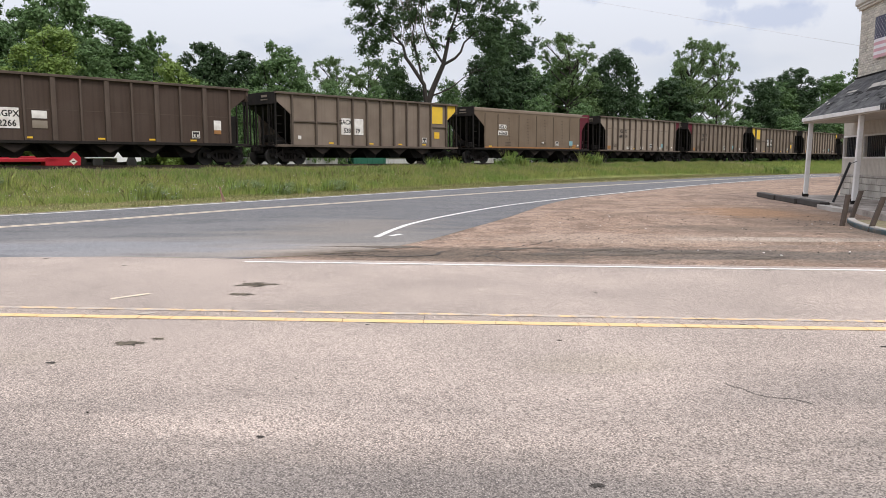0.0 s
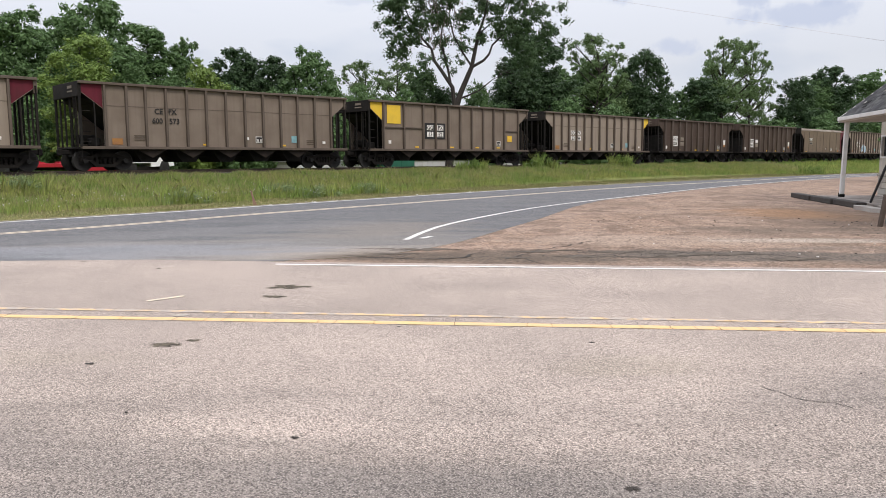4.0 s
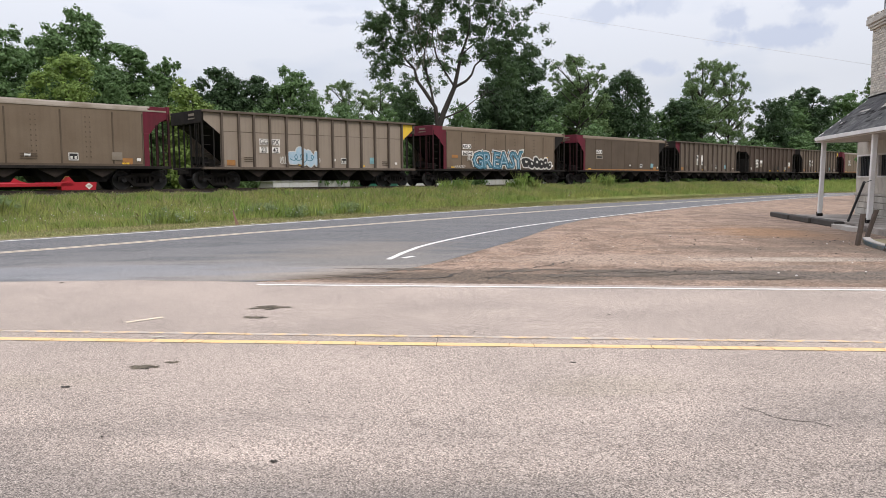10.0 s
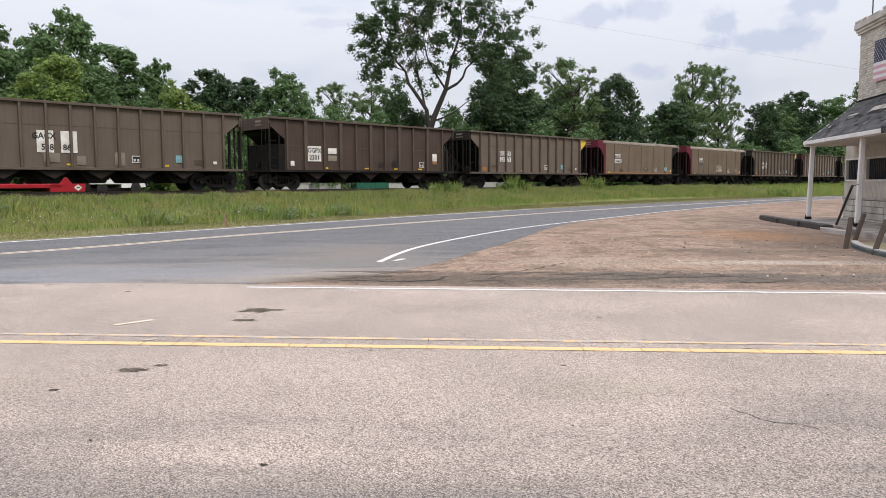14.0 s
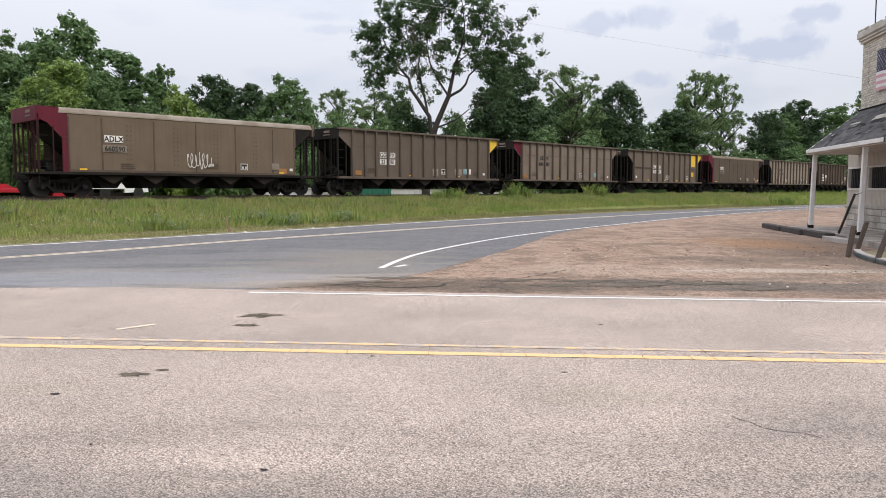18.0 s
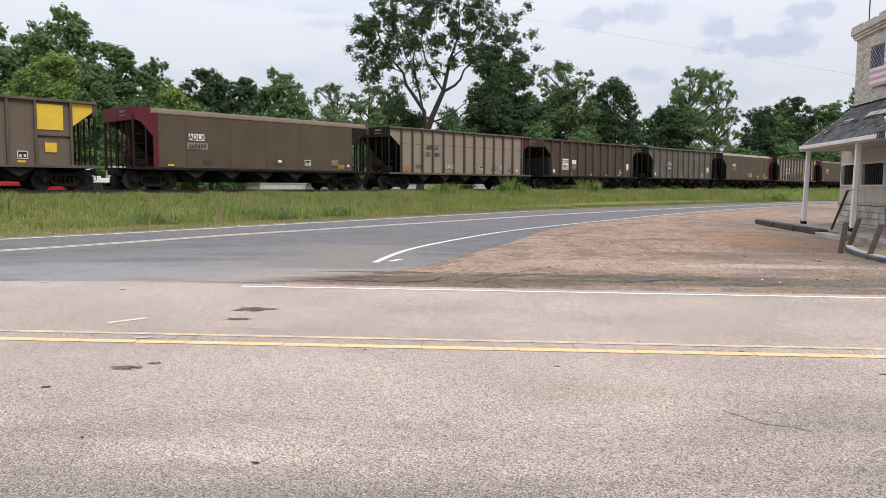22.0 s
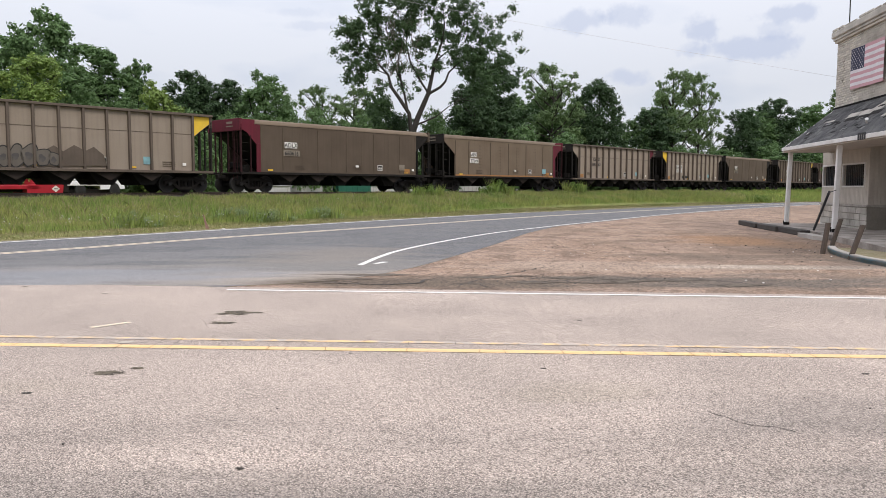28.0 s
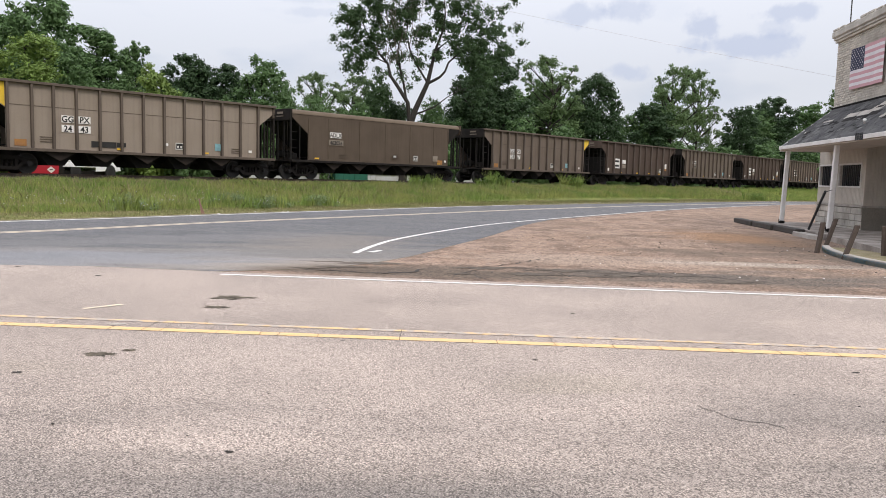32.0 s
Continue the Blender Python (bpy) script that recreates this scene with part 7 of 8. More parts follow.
def porch_post(x, lean_x=0.0):
    bm = prism(bmesh.new(), [(-0.066, -0.066), (0.066, -0.066), (0.066, 0.066), (-0.066, 0.066)], 0.17, 2.6, "z")
    for v in bm.verts:
        f = (v.co.z - 0.17) / 2.43
        v.co.x += lean_x * f
        v.co.y += 0.06 * f
    bmesh.ops.bevel(bm, geom=[e for e in bm.edges if abs(e.verts[0].co.z - e.verts[1].co.z) > 1], offset=0.015, segments=1, affect="EDGES")
    p = part("post", bm, M_WHITEWOOD, porch, "chipped white square post", at=pose(x, -1.46, 0))
    part("rotten_foot", box(boxed(-0.085, -0.02, -0.085, 0.085, 0.15, 0.3, 0.02), 0.02, 0.085, -0.085, 0.085, 0.15, 0.25, 0.02), M_BLACK, p, "rotted black post foot")


for x in (0.98, 5.32, 9.7, 14.1):
    porch_post(x)
# bars in place of the house number on the fascia
for i in range(4):
    part("number_bar", boxed(7.22 + i * 0.13, 7.3 + i * 0.13, EAVE_Y - 0.045, EAVE_Y - 0.032, 2.62, 2.8), M_IRON, porch)
lamp = part("eave_lamp", rod(bmesh.new(), (6.62, EAVE_Y + 0.4, 3.1), (6.75, EAVE_Y + 0.34, 3.2), 0.02, 0.045, 8), M_WHITEWOOD, porch, "small white flood lamp")

# slab, kerbs, leaning posts
slab = part("porch_slab", poly_face([(-0.1, 0.0), (-0.1, -1.95), (4.7, -1.92), (6.8, -2.05), (11.4, -2.45), (15, -2.6), (15, 2.2), (3.86, 2.2), (3.86, 0.0)], 0.15), M_SLAB, at=STORE)
sb = bmesh.new()
sb.from_mesh(slab.data)
bmesh.ops.extrude_face_region(sb, geom=sb.faces[:])
ex = [v for v in sb.verts if v.is_valid]
for v in ex[len(ex) // 2:]:
    v.co.z -= 0.2
bmesh.ops.recalc_face_normals(sb, faces=sb.faces[:])
sb.to_mesh(slab.data)
tagged(slab, "cracked grey concrete porch slab", "slab", kind="structure")
rnd = random.Random(14)
for x0, x1, y in ((-1.95, 0.55, -2.2), (0.58, 2.7, -2.18), (2.73, 4.85, -2.1)):
    kb = part("kerb_timber", boxed(x0, x1, y - 0.14, y + 0.14, 0.0, 0.17, 0.02), M_KERB, at=STORE @ pose(0, 0, 0, 0, 0, rnd.uniform(-1, 1)))
    tagged(kb, "dark stained timber kerb along the slab edge", "kerb", "kerb timbers")
br = prism(bmesh.new(), [(x, y) for x, y in ((4.9, -2.3), (5.3, -2.42), (5.9, -2.36), (6.5, -2.4), (7.0, -2.2), (6.2, -2.08), (5.2, -2.05))], 0.0, 0.11, "z")
tagged(part("broken_slab_edge", br, M_CONCRETE, at=STORE), "broken concrete lumps at the slab edge", "rubble")
blue = smooth_line([(10.1, -3.2), (10.9, -3.42), (11.9, -3.56), (12.9, -3.58), (14.2, -3.4)], 0.3)
bb = bmesh.new()
aa, cc = offset_line(blue, 0.07), offset_line(blue, -0.07)
prism(bb, [(p.x, p.y) for p in aa] + [(p.x, p.y) for p in cc[::-1]], 0.0, 0.09, "z")
bk = empty("blue_kerb", STORE)
tagged(bk, "chipped blue painted curved kerb", "kerb")
part("kerb_body", bb, M_BLUEPAINT, bk)
cb = bmesh.new()
a2, c2 = offset_line(blue, 0.078), offset_line(blue, -0.06)
prism(cb, [(p.x, p.y) for p in a2] + [(p.x, p.y) for p in c2[::-1]], 0.09, 0.108, "z")
part("kerb_top", cb, M_CONCRETE, bk, "pale worn top")
island = part("kerb_bed", prism(bmesh.new(), [(p.x, p.y) for p in cc[::-1]] + [(10.3, -2.7), (11.5, -2.5), (14.2, -2.7)], 0.0, 0.07, "z"), M_VERGE, bk, "packed dirt behind the kerb")
for x, y, h, lx, ly in ((8.4, 15.91, 0.62, 0.24, 0.06), (9.1, 16.91, 0.66, 0.32, 0.1), (8.27, 14.63, 0.64, 0.34, 0.08), (9.2, 14.85, 0.62, -0.04, 0.0)):
    bm = bmesh.new()
    box(bm, -0.045, 0.045, -0.04, 0.04, -0.1, h + 0.04, 0.01)
    for v in bm.verts:
        v.co.x += lx * v.co.z
        v.co.y += ly * v.co.z
    lp = part("leaning_post", bm, M_POSTWOOD, at=pose(x, y, 0, 0, 0, rnd.uniform(-20, 20)))
    tagged(lp, "short leaning weathered timber post", "post", "leaning timber posts")
pole = rod(bmesh.new(), (4.55, -1.75, 0.16), (5.2, -1.58, 1.3), 0.035)
rod(pole, (5.2, -1.6, 1.26), (5.75, -1.6, 1.34), 0.01)
tagged(part("leaning_bar", pole, M_IRON, at=STORE), "black iron bar leaning on the porch post", "bar")

# ---- grass tufts, marker, vehicles and sheds behind the train ----
for i, (x, y, r, h, n) in enumerate(((0.0, 47.6, 1.0, 0.95, 420), (5.1, 53.0, 0.8, 1.25, 420), (11.7, 60.2, 0.9, 1.35, 420), (30.8, 70.0, 1.2, 0.9, 350), (4.2, 52.4, 0.7, 0.8, 250))):
    weed(x, y, r * 0.9, h * 0.95, 26, M_WEED, 160 + i, "leafy green weed clump beside the railway")
    tuft(x, y, r, h, n, M_BLADE, 60 + i, "taller clump of green grass on the bank")
for i, (x, y, r, h, n) in enumerate(((-10.17, 26.55, 0.9, 0.62, 260), (-7.84, 31.0, 1.0, 0.66, 280), (-6.3, 30.8, 0.9, 0.6, 200), (-16.4, 27.1, 0.9, 0.6, 200), (-4.6, 33.6, 0.8, 0.6, 150))):
    weed(x, y, r * 1.1, h * 0.8, 20, M_BLADE_GREY, 170 + i, "grey-green weed patch in the grass")
    tuft(x, y, r, h + 0.1, n, M_BLADE, 70 + i, "grass standing in a weed patch")
stake = empty("marker_stake", pose(-7.25, 25.0, ground_z(-7.25, 25.0)))
tagged(stake, "faded orange marker stake in the grass", "marker")
bm = boxed(-0.02, 0.02, -0.01, 0.01, 0, 0.5)
for v in bm.verts:
    v.co.x += -0.18 * v.co.z
part("stake", bm, M_STAKE, stake)
part("flap", prism(bmesh.new(), [(-0.08, 0.4), (-0.05, 0.4), (0.09, 0.02), (0.05, 0.0)], -0.02, 0.0), M_STAKE, stake)


def behind(s, n, turn=0.0):
    return Matrix.Translation(on_track(s, n, 0.7)) @ pose(0, 0, 0, 0, 0, TRACK_TURN + turn)


def wheel(parent, x, y, r, w=0.22):
    t = part("wheel", rod(bmesh.new(), (0, -w / 2, 0), (0, w / 2, 0), r, seg=20), M_TYRE, parent, at=pose(x, y, r))
    part("rim", rod(bmesh.new(), (0, -w / 2 - 0.01, 0), (0, w / 2 + 0.01, 0), r * 0.55, seg=14), M_WHEEL, t)


# red tank truck
truck = empty("red_truck", behind(15.75, 48.0) @ Matrix.Diagonal((1, 1, 0.86, 1)))
tagged(truck, "bright red flatbed truck parked behind the railway", "truck")
part("chassis", boxed(-6.0, 2.4, -0.4, 0.4, 0.45, 0.62), M_BLACK, truck)
part("bed", boxed(-6.0, 0.9, -1.15, 1.15, 0.62, 0.88, 0.03), M_TRUCKRED, truck)
part("machine_body", prism(bmesh.new(), [(-4.6, 0.88), (-4.5, 1.16), (-3.9, 1.22), (-2.2, 1.2), (-1.9, 1.0), (-1.5, 0.88)], -0.9, 0.9), M_TRUCKRED, truck)
part("tool_box", boxed(-1.0, -0.2, -1.1, -0.4, 0.88, 1.0, 0.02), M_TRUCKRED, truck)
cab = part("cab", prism(bmesh.new(), [(0.2, 0.35), (2.15, 0.35), (2.2, 0.9), (1.95, 1.25), (1.2, 1.34), (0.9, 1.3), (0.75, 0.95), (0.2, 0.88)], -1.15, 1.15), M_TRUCKRED, truck)
bmesh_hood = prism(bmesh.new(), [(2.2, 0.4), (2.55, 0.4), (2.62, 0.85), (2.4, 1.15), (1.98, 1.22)], -0.9, 0.9)
part("hood", bmesh_hood, M_UNDER, truck, "dark grey hood")
part("placard", prism(bmesh.new(), [(1.75, 0.42), (1.98, 0.65), (1.75, 0.88), (1.52, 0.65)], -1.17, -1.152), M_PLATE, truck, "white diamond placard")
part("placard_mark", boxed(1.66, 1.84, -1.178, -1.171, 0.62, 0.68), M_INK, truck)
for x in (-5.0, -4.0, 1.2):
    for y in (-1.0, 1.0):
        wheel(truck, x, y, 0.42)

# white pickup with a utility bed
pick = empty("white_pickup", behind(19.95, 48.0) @ Matrix.Diagonal((0.85, 1, 1.28, 1)))
tagged(pick, "white utility pickup parked behind the railway", "pickup")
part("body", prism(bmesh.new(), [(0.3, 0.4), (0.3, 0.86), (0.4, 1.34), (0.5, 1.38), (1.05, 1.36), (1.28, 0.9), (2.0, 0.82), (2.1, 0.45), (1.75, 0.42), (1.6, 0.66), (1.1, 0.66), (0.95, 0.42)], -0.9, 0.9), M_TRUCKWHITE, pick)
part("utility_bed", boxed(-2.0, 0.28, -0.95, 0.95, 0.58, 0.8, 0.02), M_TRUCKWHITE, pick)
part("tool_cabinet", boxed(-2.0, -1.45, -0.95, 0.95, 0.8, 1.28, 0.04), M_TRUCKWHITE, pick)
part("bed_locker", boxed(-1.3, -0.9, -0.95, -0.4, 0.8, 0.9, 0.02), M_TRUCKWHITE, pick)
part("side_window", prism(bmesh.new(), [(0.5, 0.98), (0.56, 1.28), (0.98, 1.28), (1.12, 0.98)], -0.91, -0.902), M_GLASS, pick)
part("bumper", boxed(-2.15, -1.98, -0.85, 0.85, 0.4, 0.55, 0.02), M_UNDER, pick)
part("ladder_rack", rod(rod(bmesh.new(), (-1.6, -0.8, 0.84), (-1.6, -0.8, 1.0), 0.03), (-1.0, -0.8, 0.84), (-1.0, -0.8, 0.98), 0.03), M_UNDER, pick)
part("underbody", boxed(-1.9, 1.8, -0.7, 0.7, 0.25, 0.42), M_BLACK, pick)
for x in (-1.1, 1.35):
    for y in (-0.8, 0.8):
        wheel(pick, x, y, 0.36)

# low sheds and trailers further along
def shed(name, s, n, length, height, depth, mat, label, posts=0):
    t = empty(name, behind(s, n))
    tagged(t, label, "shed", "low sheds behind the railway")
    part("body", boxed(-length / 2, length / 2, 0, depth, 0.12, height, 0.03), mat, t)
    part("roof", boxed(-length / 2 - 0.1, length / 2 + 0.1, -0.1, depth + 0.1, height, height + 0.08, 0.01), mat, t)
    k = int(length / 0.6)
    for i in range(k):
        x = -length / 2 + 0.3 + i * length / k
        part("panel_rib", boxed(x - 0.03, x + 0.03, -0.03, 0.0, 0.15, height - 0.05), mat, t)
    part("skid", boxed(-length / 2, length / 2, 0.2, depth - 0.2, 0, 0.12), M_BLACK, t)


shed("white_container", 34.4, 50.0, 4.2, 0.75, 2.2, M_SHEDWHITE, "white corrugated metal container behind the railway")
shed("white_container", 38.8, 49.5, 3.2, 0.8, 2.2, M_SHEDWHITE, "white corrugated metal container behind the railway")
shed("green_container", 42.4, 49.0, 3.6, 1.0, 2.2, M_SHEDGREEN, "dark green metal container behind the railway")
shed("white_trailer", 48.6, 50.0, 7.0, 0.8, 2.4, M_SHEDWHITE, "long white trailer behind the railway")
shed("white_trailer", 62.0, 50.0, 10.5, 0.95, 2.4, M_SHEDWHITE, "long white trailer behind the railway")

# wooden utility poles seen over the train, and the wire
for x, y, h in ((-12.6, 84.0, 9.6), (52.6, 100.0, 9.0), (-92, 95, 10)):
    p = empty("utility_pole", pose(x, y, 0.6))
    tagged(p, "weathered wooden utility pole", "utility pole")
    part("mast", rod(bmesh.new(), (0, 0, 0), (0, 0, h), 0.16, 0.11, 8), M_POSTWOOD, p)
    part("crossarm", boxed(-0.9, 0.9, -0.05, 0.05, h - 0.7, h - 0.58), M_POSTWOOD, p)
tall = empty("utility_pole", pose(-27, 38, 0.6))
tagged(tall, "tall wooden utility pole that carries the wire", "utility pole")
part("mast", rod(bmesh.new(), (0, 0, 0), (0, 0, 15.3), 0.2, 0.13, 8), M_POSTWOOD, tall)
part("crossarm", boxed(-1.0, 1.0, -0.06, 0.06, 14.6, 14.74), M_POSTWOOD, tall)
wire = bmesh.new()
pa, pb = Vector((-27, 38, 15.8)), Vector((13.72, 25.55, 5.1))
pts = [pa.lerp(pb, t) - Vector((0, 0, 0.4 * 4 * t * (1 - t))) for t in (k / 24 for k in range(25))]
limb(wire, pts, 0.004, 0.004, 4)
tagged(part("overhead_wire", wire, M_WIRE), "thin pale overhead wire from pole to store", "wire")

# ---- marks on the near road ----
def blot(name, x, y, rx, ry, mat, seed, label, z=0.0075, n=44, rough=0.6):
    rnd = random.Random(seed)
    pts = []
    for k in range(n):
        a = k * math.tau / n
        f = 1 + rnd.uniform(-rough, rough)
        pts.append((x + rx * math.cos(a) * f, y + ry * math.sin(a) * f))
    bm = bmesh.new()
    c = bm.verts.new((x, y, z + 0.004))
    vs = [bm.verts.new((px, py, z)) for px, py in pts]
    for k in range(n):
        bm.faces.new((c, vs[k], vs[(k + 1) % n]))
    tagged(part(name, bm, mat), label, "road stain", "stains on the road")


blot("tar_patch", -2.12, 8.36, 0.12, 0.09, M_OIL, 1, "dark tar patch on the road")
blot("tar_patch", -1.93, 8.4, 0.1, 0.04, M_OIL, 11, "dark tar patch on the road")
blot("tar_patch", -2.12, 7.76, 0.11, 0.06, M_OIL, 2, "dark tar patch on the road")
blot("tar_patch", -2.38, 5.66, 0.11, 0.055, M_OIL, 3, "dark tar patch on the road")
blot("tar_patch", -2.22, 5.8, 0.05, 0.03, M_OIL, 4, "dark tar patch on the road")
for i, (dx, dy) in enumerate(((-0.14, 0.1), (0.02, 0.12), (0.16, 0.02), (-0.2, -0.05), (0.06, -0.1))):
    blot("tar_patch", -2.1 + dx * 0.75, 8.36 + dy, 0.06, 0.035, M_OIL, 300 + i, "dark stringy tar lump on the road", 0.0085, 44, 0.3)
blot("tar_patch", -2.4, 5.66, 0.07, 0.035, M_OIL, 310, "dark core of a tar patch on the road", 0.0085, 44, 0.3)
blot("tar_patch", -2.1, 7.75, 0.08, 0.035, M_OIL, 311, "dark core of a tar patch on the road", 0.0085, 44, 0.3)
blot("pale_patch", -2.72, 6.78, 0.07, 0.035, M_PALEPATCH, 5, "pale dried lump on the yellow line", 0.0095)
blot("pebble_mark", -0.92, 3.69, 0.02, 0.02, M_CRACK, 7, "small dark pebble on the road")
blot("pebble_mark", 0.66, 3.12, 0.03, 0.02, M_CRACK, 8, "small dark pebble on the road")
blot("pebble_mark", -0.64, 6.31, 0.015, 0.015, M_CRACK, 9, "small dark pebble on the road")
blot("pebble_mark", 2.54, 6.3, 0.03, 0.012, M_CRACK, 10, "small dark twig on the road", 0.0095)
blot("pebble_mark", 1.6, 7.84, 0.02, 0.015, M_CRACK, 12, "small dark pebble on the road")
blot("pebble_mark", 3.3, 5.55, 0.03, 0.015, M_CRACK, 14, "small dark twig on the road")
blot("pebble_mark", 0.9, 5.75, 0.02, 0.012, M_CRACK, 15, "small dark pebble on the road")
blot("pebble_mark", -4.2, 9.9, 0.04, 0.03, M_CRACK, 16, "small dark pebble on the road")
blot("pebble_mark", -5.6, 10.6, 0.03, 0.03, M_CRACK, 17, "small dark pebble on the road")
blot("pebble_mark", -2.7, 5.1, 0.03, 0.025, M_CRACK, 13, "small dark pebble on the road")
dash = ribbon([Vector((-3.33, 7.5)), Vector((-3.06, 7.8))], 0.07, 0.009)
line_thing("marking_dash", dash, M_CREAMLINE, "short worn white paint dash")
line_thing("marking_dash_b", ribbon([Vector((-0.95, 13.75)), Vector((-0.78, 14.1))], 0.12, 0.012), M_WHITELINE, "short white paint dash beside the curved line")


def crack(name, pts, w, seed, z, label):
    rnd = random.Random(seed)
    size = sum((Vector(b) - Vector(a)).length for a, b in zip(pts, pts[1:]))
    line = smooth_line(pts, min(0.1, size / 14))
    line = [p + Vector((rnd.gauss(0, 1), rnd.gauss(0, 1))) * min(0.028, size * 0.02) for p in line]
    bm = bmesh.new()
    for i, (a, b) in enumerate(zip(line, line[1:])):
        t = (b - a).normalized()
        nrm = Vector((-t.y, t.x)) * w * rnd.uniform(0.3, 1.0)
        bm.faces.new([bm.verts.new((q.x, q.y, z)) for q in (a - nrm, b - nrm, b + nrm, a + nrm)])
    tagged(part(name, bm, M_CRACK), label, "crack", "cracks in the ground")


crack("pavement_crack", [(1.76, 4.62), (1.84, 4.48), (1.86, 4.4), (1.92, 4.33)], 0.006, 1, 0.0065, "thin dark crack in the road")
rnd = random.Random(29)
for i in range(20):
    x = rnd.uniform(-1.7, 4.6)
    blot("mud_patch", x, 10.75 - 0.1 * x + rnd.uniform(0.1, 1.3), rnd.uniform(0.12, 0.5), rnd.uniform(0.04, 0.16), M_MUD, 200 + i, "ragged dark mud on the pavement edge", 0.0072)
for i in range(9):
    x = rnd.uniform(-1.4, 4.0)
    y = 10.9 - 0.1 * x + rnd.uniform(0, 1.2)
    crack("pavement_crack", [(x, y), (x + rnd.uniform(0.1, 0.4), y + rnd.uniform(-0.3, 0.4)), (x + rnd.uniform(0.4, 0.8), y + rnd.uniform(-0.3, 0.4))], 0.011, 60 + i, 0.0088, "short dark crack in the old pavement")
lines = bmesh.new()
rnd = random.Random(61)
x = -7.5
while x < 7.5:
    y0, y1 = yellow_y(x, False) - 0.06 - rnd.uniform(0, 0.04), yellow_y(x, True) + 0.04 + rnd.uniform(0, 0.03)
    if rnd.random() < 0.45:
        y0, y1 = (y0, yellow_y(x, False) + 0.08) if rnd.random() < 0.6 else (yellow_y(x, True) - 0.06, y1)
    n, w = 5, rnd.uniform(0.0015, 0.0035)
    pts = [(x + rnd.gauss(0, 0.004), y0 + (y1 - y0) * k / n) for k in range(n + 1)]
    for a, b in zip(pts, pts[1:]):
        lines.faces.new([lines.verts.new((px, py, 0.0098)) for px, py in ((a[0] - w, a[1]), (a[0] + w, a[1]), (b[0] + w, b[1]), (b[0] - w, b[1]))])
    x += rnd.uniform(0.14, 0.42)
tagged(part("hairline_cracks", lines, M_CRACK), "hairline cracks across the yellow road lines", "cracks", kind="stuff")
CRACKS = "long dark crack in the old pavement"
crack("pavement_crack", [(0.42, 10.8), (0.7, 11.2), (0.97, 11.8), (1.4, 12.3), (1.75, 12.8), (2.1, 13.2)], 0.02, 2, 0.0066, CRACKS)
crack("pavement_crack", [(-1.76, 11.05), (-1.1, 10.95), (-0.66, 10.84), (-0.3, 10.95), (-0.07, 11.12), (0.05, 11.5)], 0.03, 3, 0.0086, CRACKS)
crack("pavement_crack", [(0.42, 10.8), (0.7, 11.0), (0.78, 10.7), (0.9, 10.44)], 0.013, 4, 0.0066, "branching dark crack in the old pavement")
crack("pavement_crack", [(0.97, 11.8), (1.5, 11.9), (2.1, 12.2), (2.72, 12.1), (3.2, 11.5)], 0.012, 5, 0.0066, "thin dark crack in the old pavement")
crack("pavement_crack", [(3.2, 11.4), (3.7, 11.9), (4.05, 11.6), (4.6, 11.0), (4.9, 10.5)], 0.016, 6, 0.0066, "thin dark crack in the old pavement")
crack("pavement_crack", [(-0.02, 13.2), (0.6, 13.0), (1.2, 13.1)], 0.012, 7, 0.0066, "thin dark crack in the old pavement")
crack("pavement_crack", [(1.92, 4.33), (2.05, 4.3), (2.12, 4.2)], 0.005, 8, 0.0066, "thin dark crack in the road")
crack("pavement_crack", [(4.1, 20.5), (5.6, 19.8), (7.4, 19.9)], 0.015, 9, 0.0066, "dark crack in the dirt forecourt")


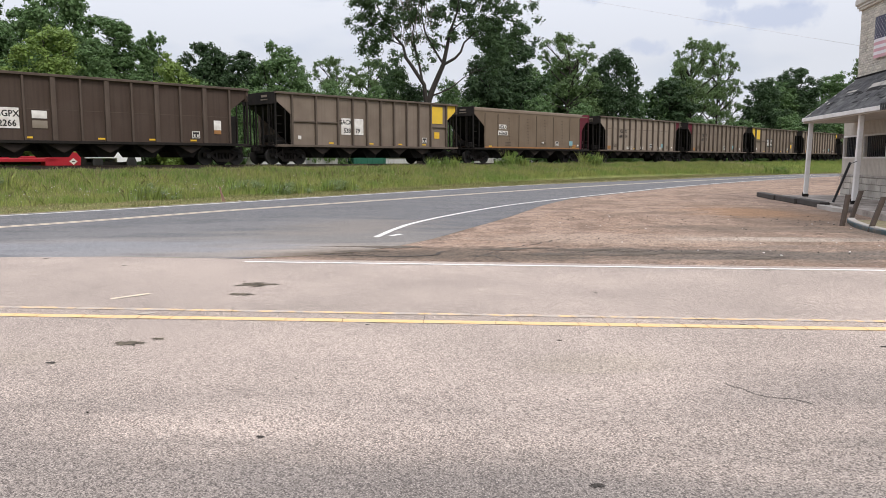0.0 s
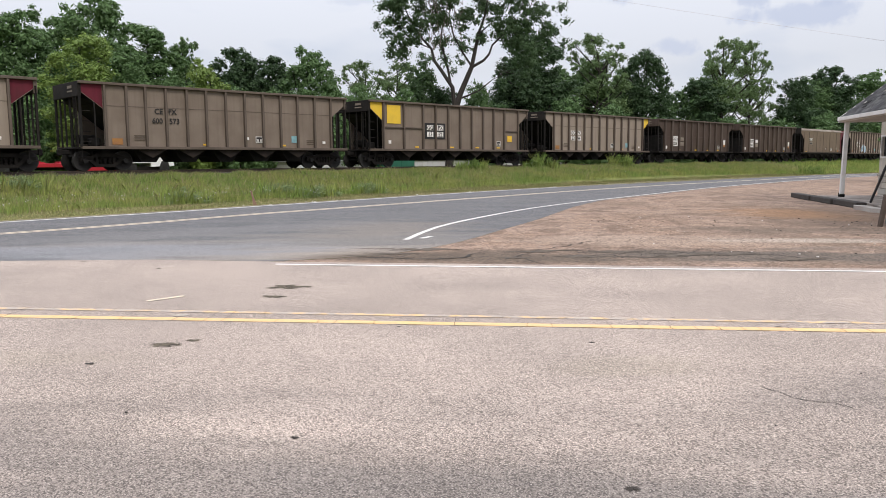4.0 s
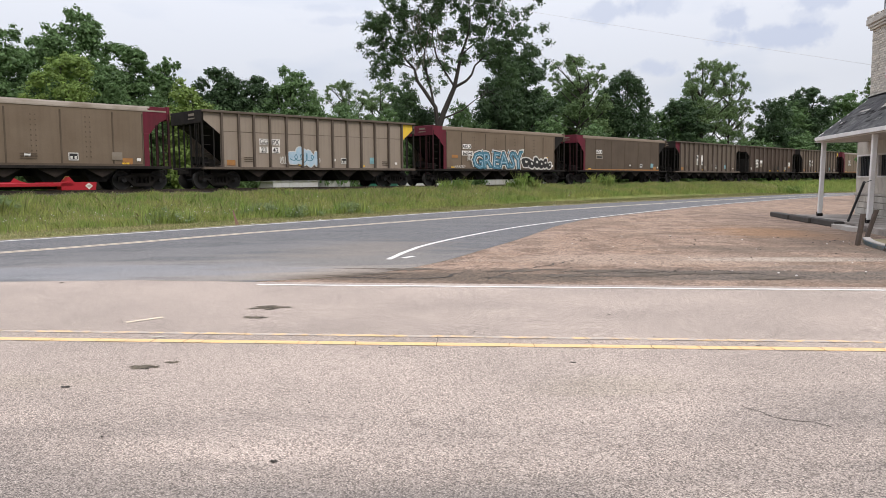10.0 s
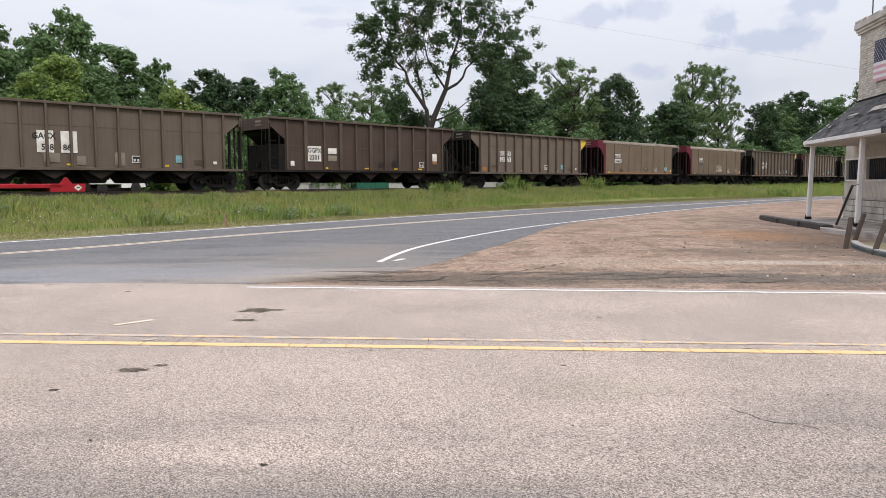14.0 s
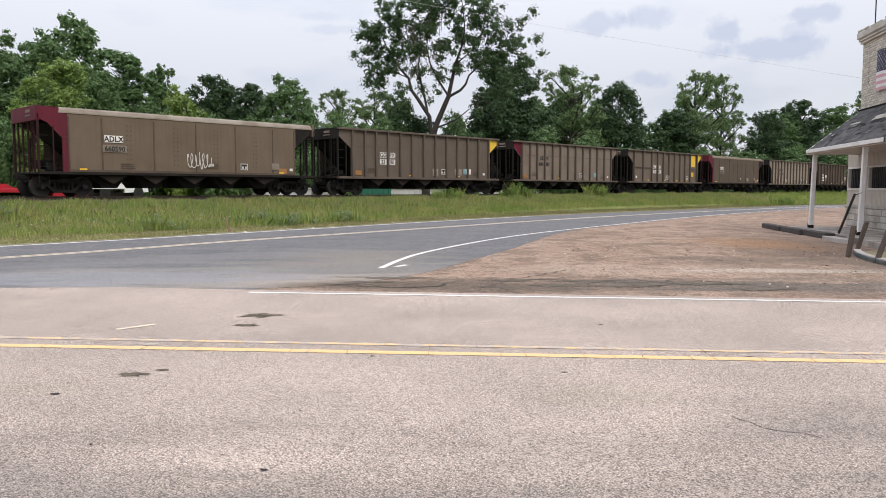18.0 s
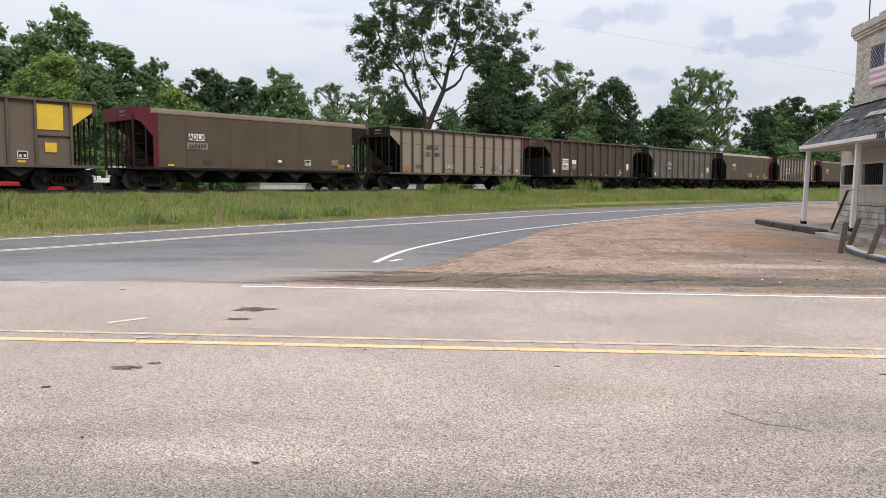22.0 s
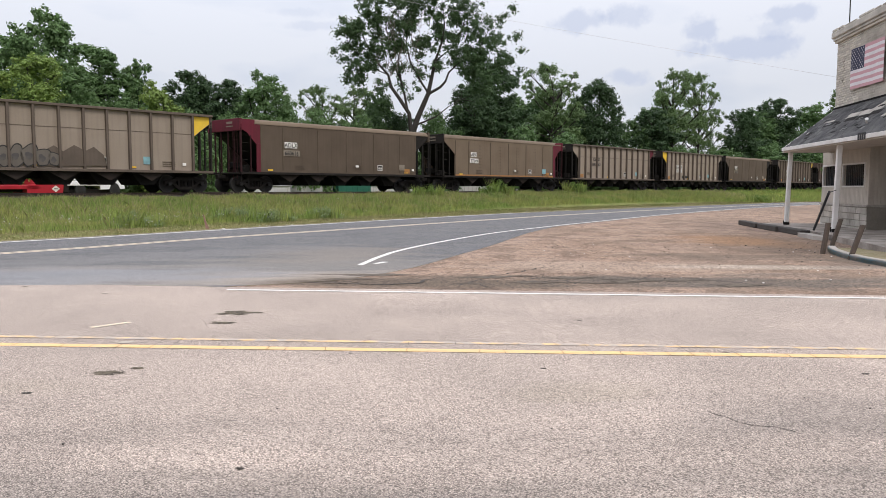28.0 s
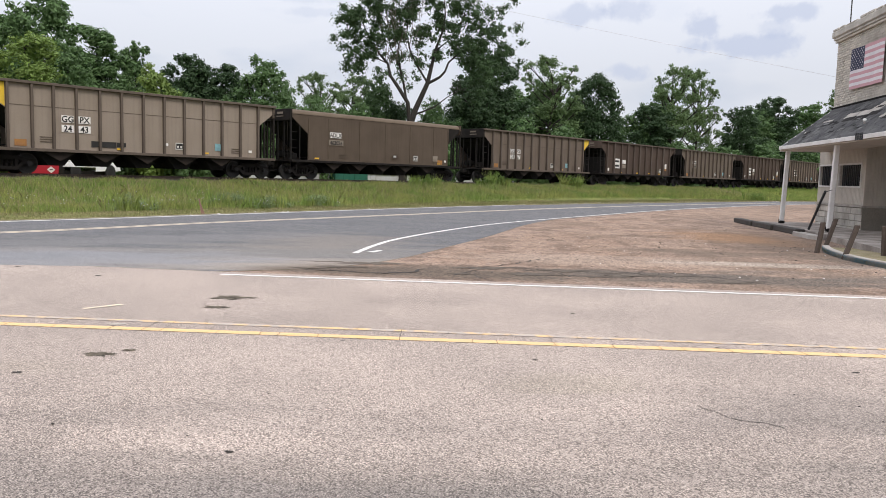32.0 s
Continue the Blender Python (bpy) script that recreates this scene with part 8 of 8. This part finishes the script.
def scatter(name, count, seed, pick, size, mat, label):
    """Many small stones lying about, joined."""
    rnd = random.Random(seed)
    bm = bmesh.new()
    for _ in range(count):
        x, y = pick(rnd)
        r = size * rnd.uniform(0.4, 1.3)
        bmesh.ops.create_icosphere(bm, subdivisions=1, radius=r, matrix=Matrix.Translation((x, y, 0.006 + r * 0.2)) @ Matrix.Diagonal((rnd.uniform(0.8, 1.6), rnd.uniform(0.7, 1.2), 0.6, 1)))
    tagged(part(name, bm, mat), label, "debris", kind="stuff")


scatter("loose_stones", 130, 41, lambda r: (r.uniform(2.5, 10), r.uniform(10.6, 19)), 0.013, M_CRACK, "loose dark stones on the dirt forecourt")
scatter("pale_stones", 40, 42, lambda r: (r.uniform(2.5, 10), r.uniform(10.8, 19)), 0.012, M_PLATE, "loose pale stones on the dirt forecourt")
scatter("road_grit", 110, 43, lambda r: (r.uniform(-7, 7), r.uniform(3.5, 10.5)), 0.006, M_CRACK, "dark grit on the road")


def verge_stone(r):
    p = FAR_EDGE[r.randrange(20, 75)]
    return p.x - r.uniform(0.35, 0.7), p.y + r.uniform(0.2, 0.4)


scatter("verge_stones", 60, 44, verge_stone, 0.03, M_PLATE, "pale stones along the grass verge")


def flowers(count, seed):
    """Small white flower heads among the grass near the road."""
    rnd = random.Random(seed)
    bm = bmesh.new()
    for _ in range(count):
        sx = rnd.uniform(2, 22) if rnd.random() < 0.75 else rnd.uniform(2, 50)
        n = road_n(sx) + rnd.uniform(1.6, 7.5)
        p = on_track(sx, n)
        bmesh.ops.create_icosphere(bm, subdivisions=1, radius=rnd.uniform(0.012, 0.024), matrix=Matrix.Translation((p.x, p.y, ground_z(p.x, p.y) + rnd.uniform(0.2, 0.45))) @ Matrix.Diagonal((1, 1, 0.5, 1)))
    tagged(part("white_flowers", bm, M_FLAGWHITE), "tiny white wild flowers in the grass", "flowers", kind="stuff")


flowers(220, 51)


def motions():
    """The train rolls by at a steady pace; its wheels turn."""
    for car, n in CARS:
        walk(car, [(0.0, car_pose(n, 0.0)), (32.0, car_pose(n, 32.0))])
    step = math.degrees(SPEED / FPS / 0.445)
    for x, wheels in WHEELS.items():
        walk(wheels[0], [(i / FPS, pose(x, 0, 0.445, 0, -step * i, 0)) for i in range(32 * FPS + 1)])
        keys = wheels[0].animation_data
        for w in wheels[1:]:
            w.rotation_mode = "QUATERNION"
            w.animation_data_create()
            w.animation_data.action = keys.action
            w.animation_data.action_slot = keys.action_slot


motions()
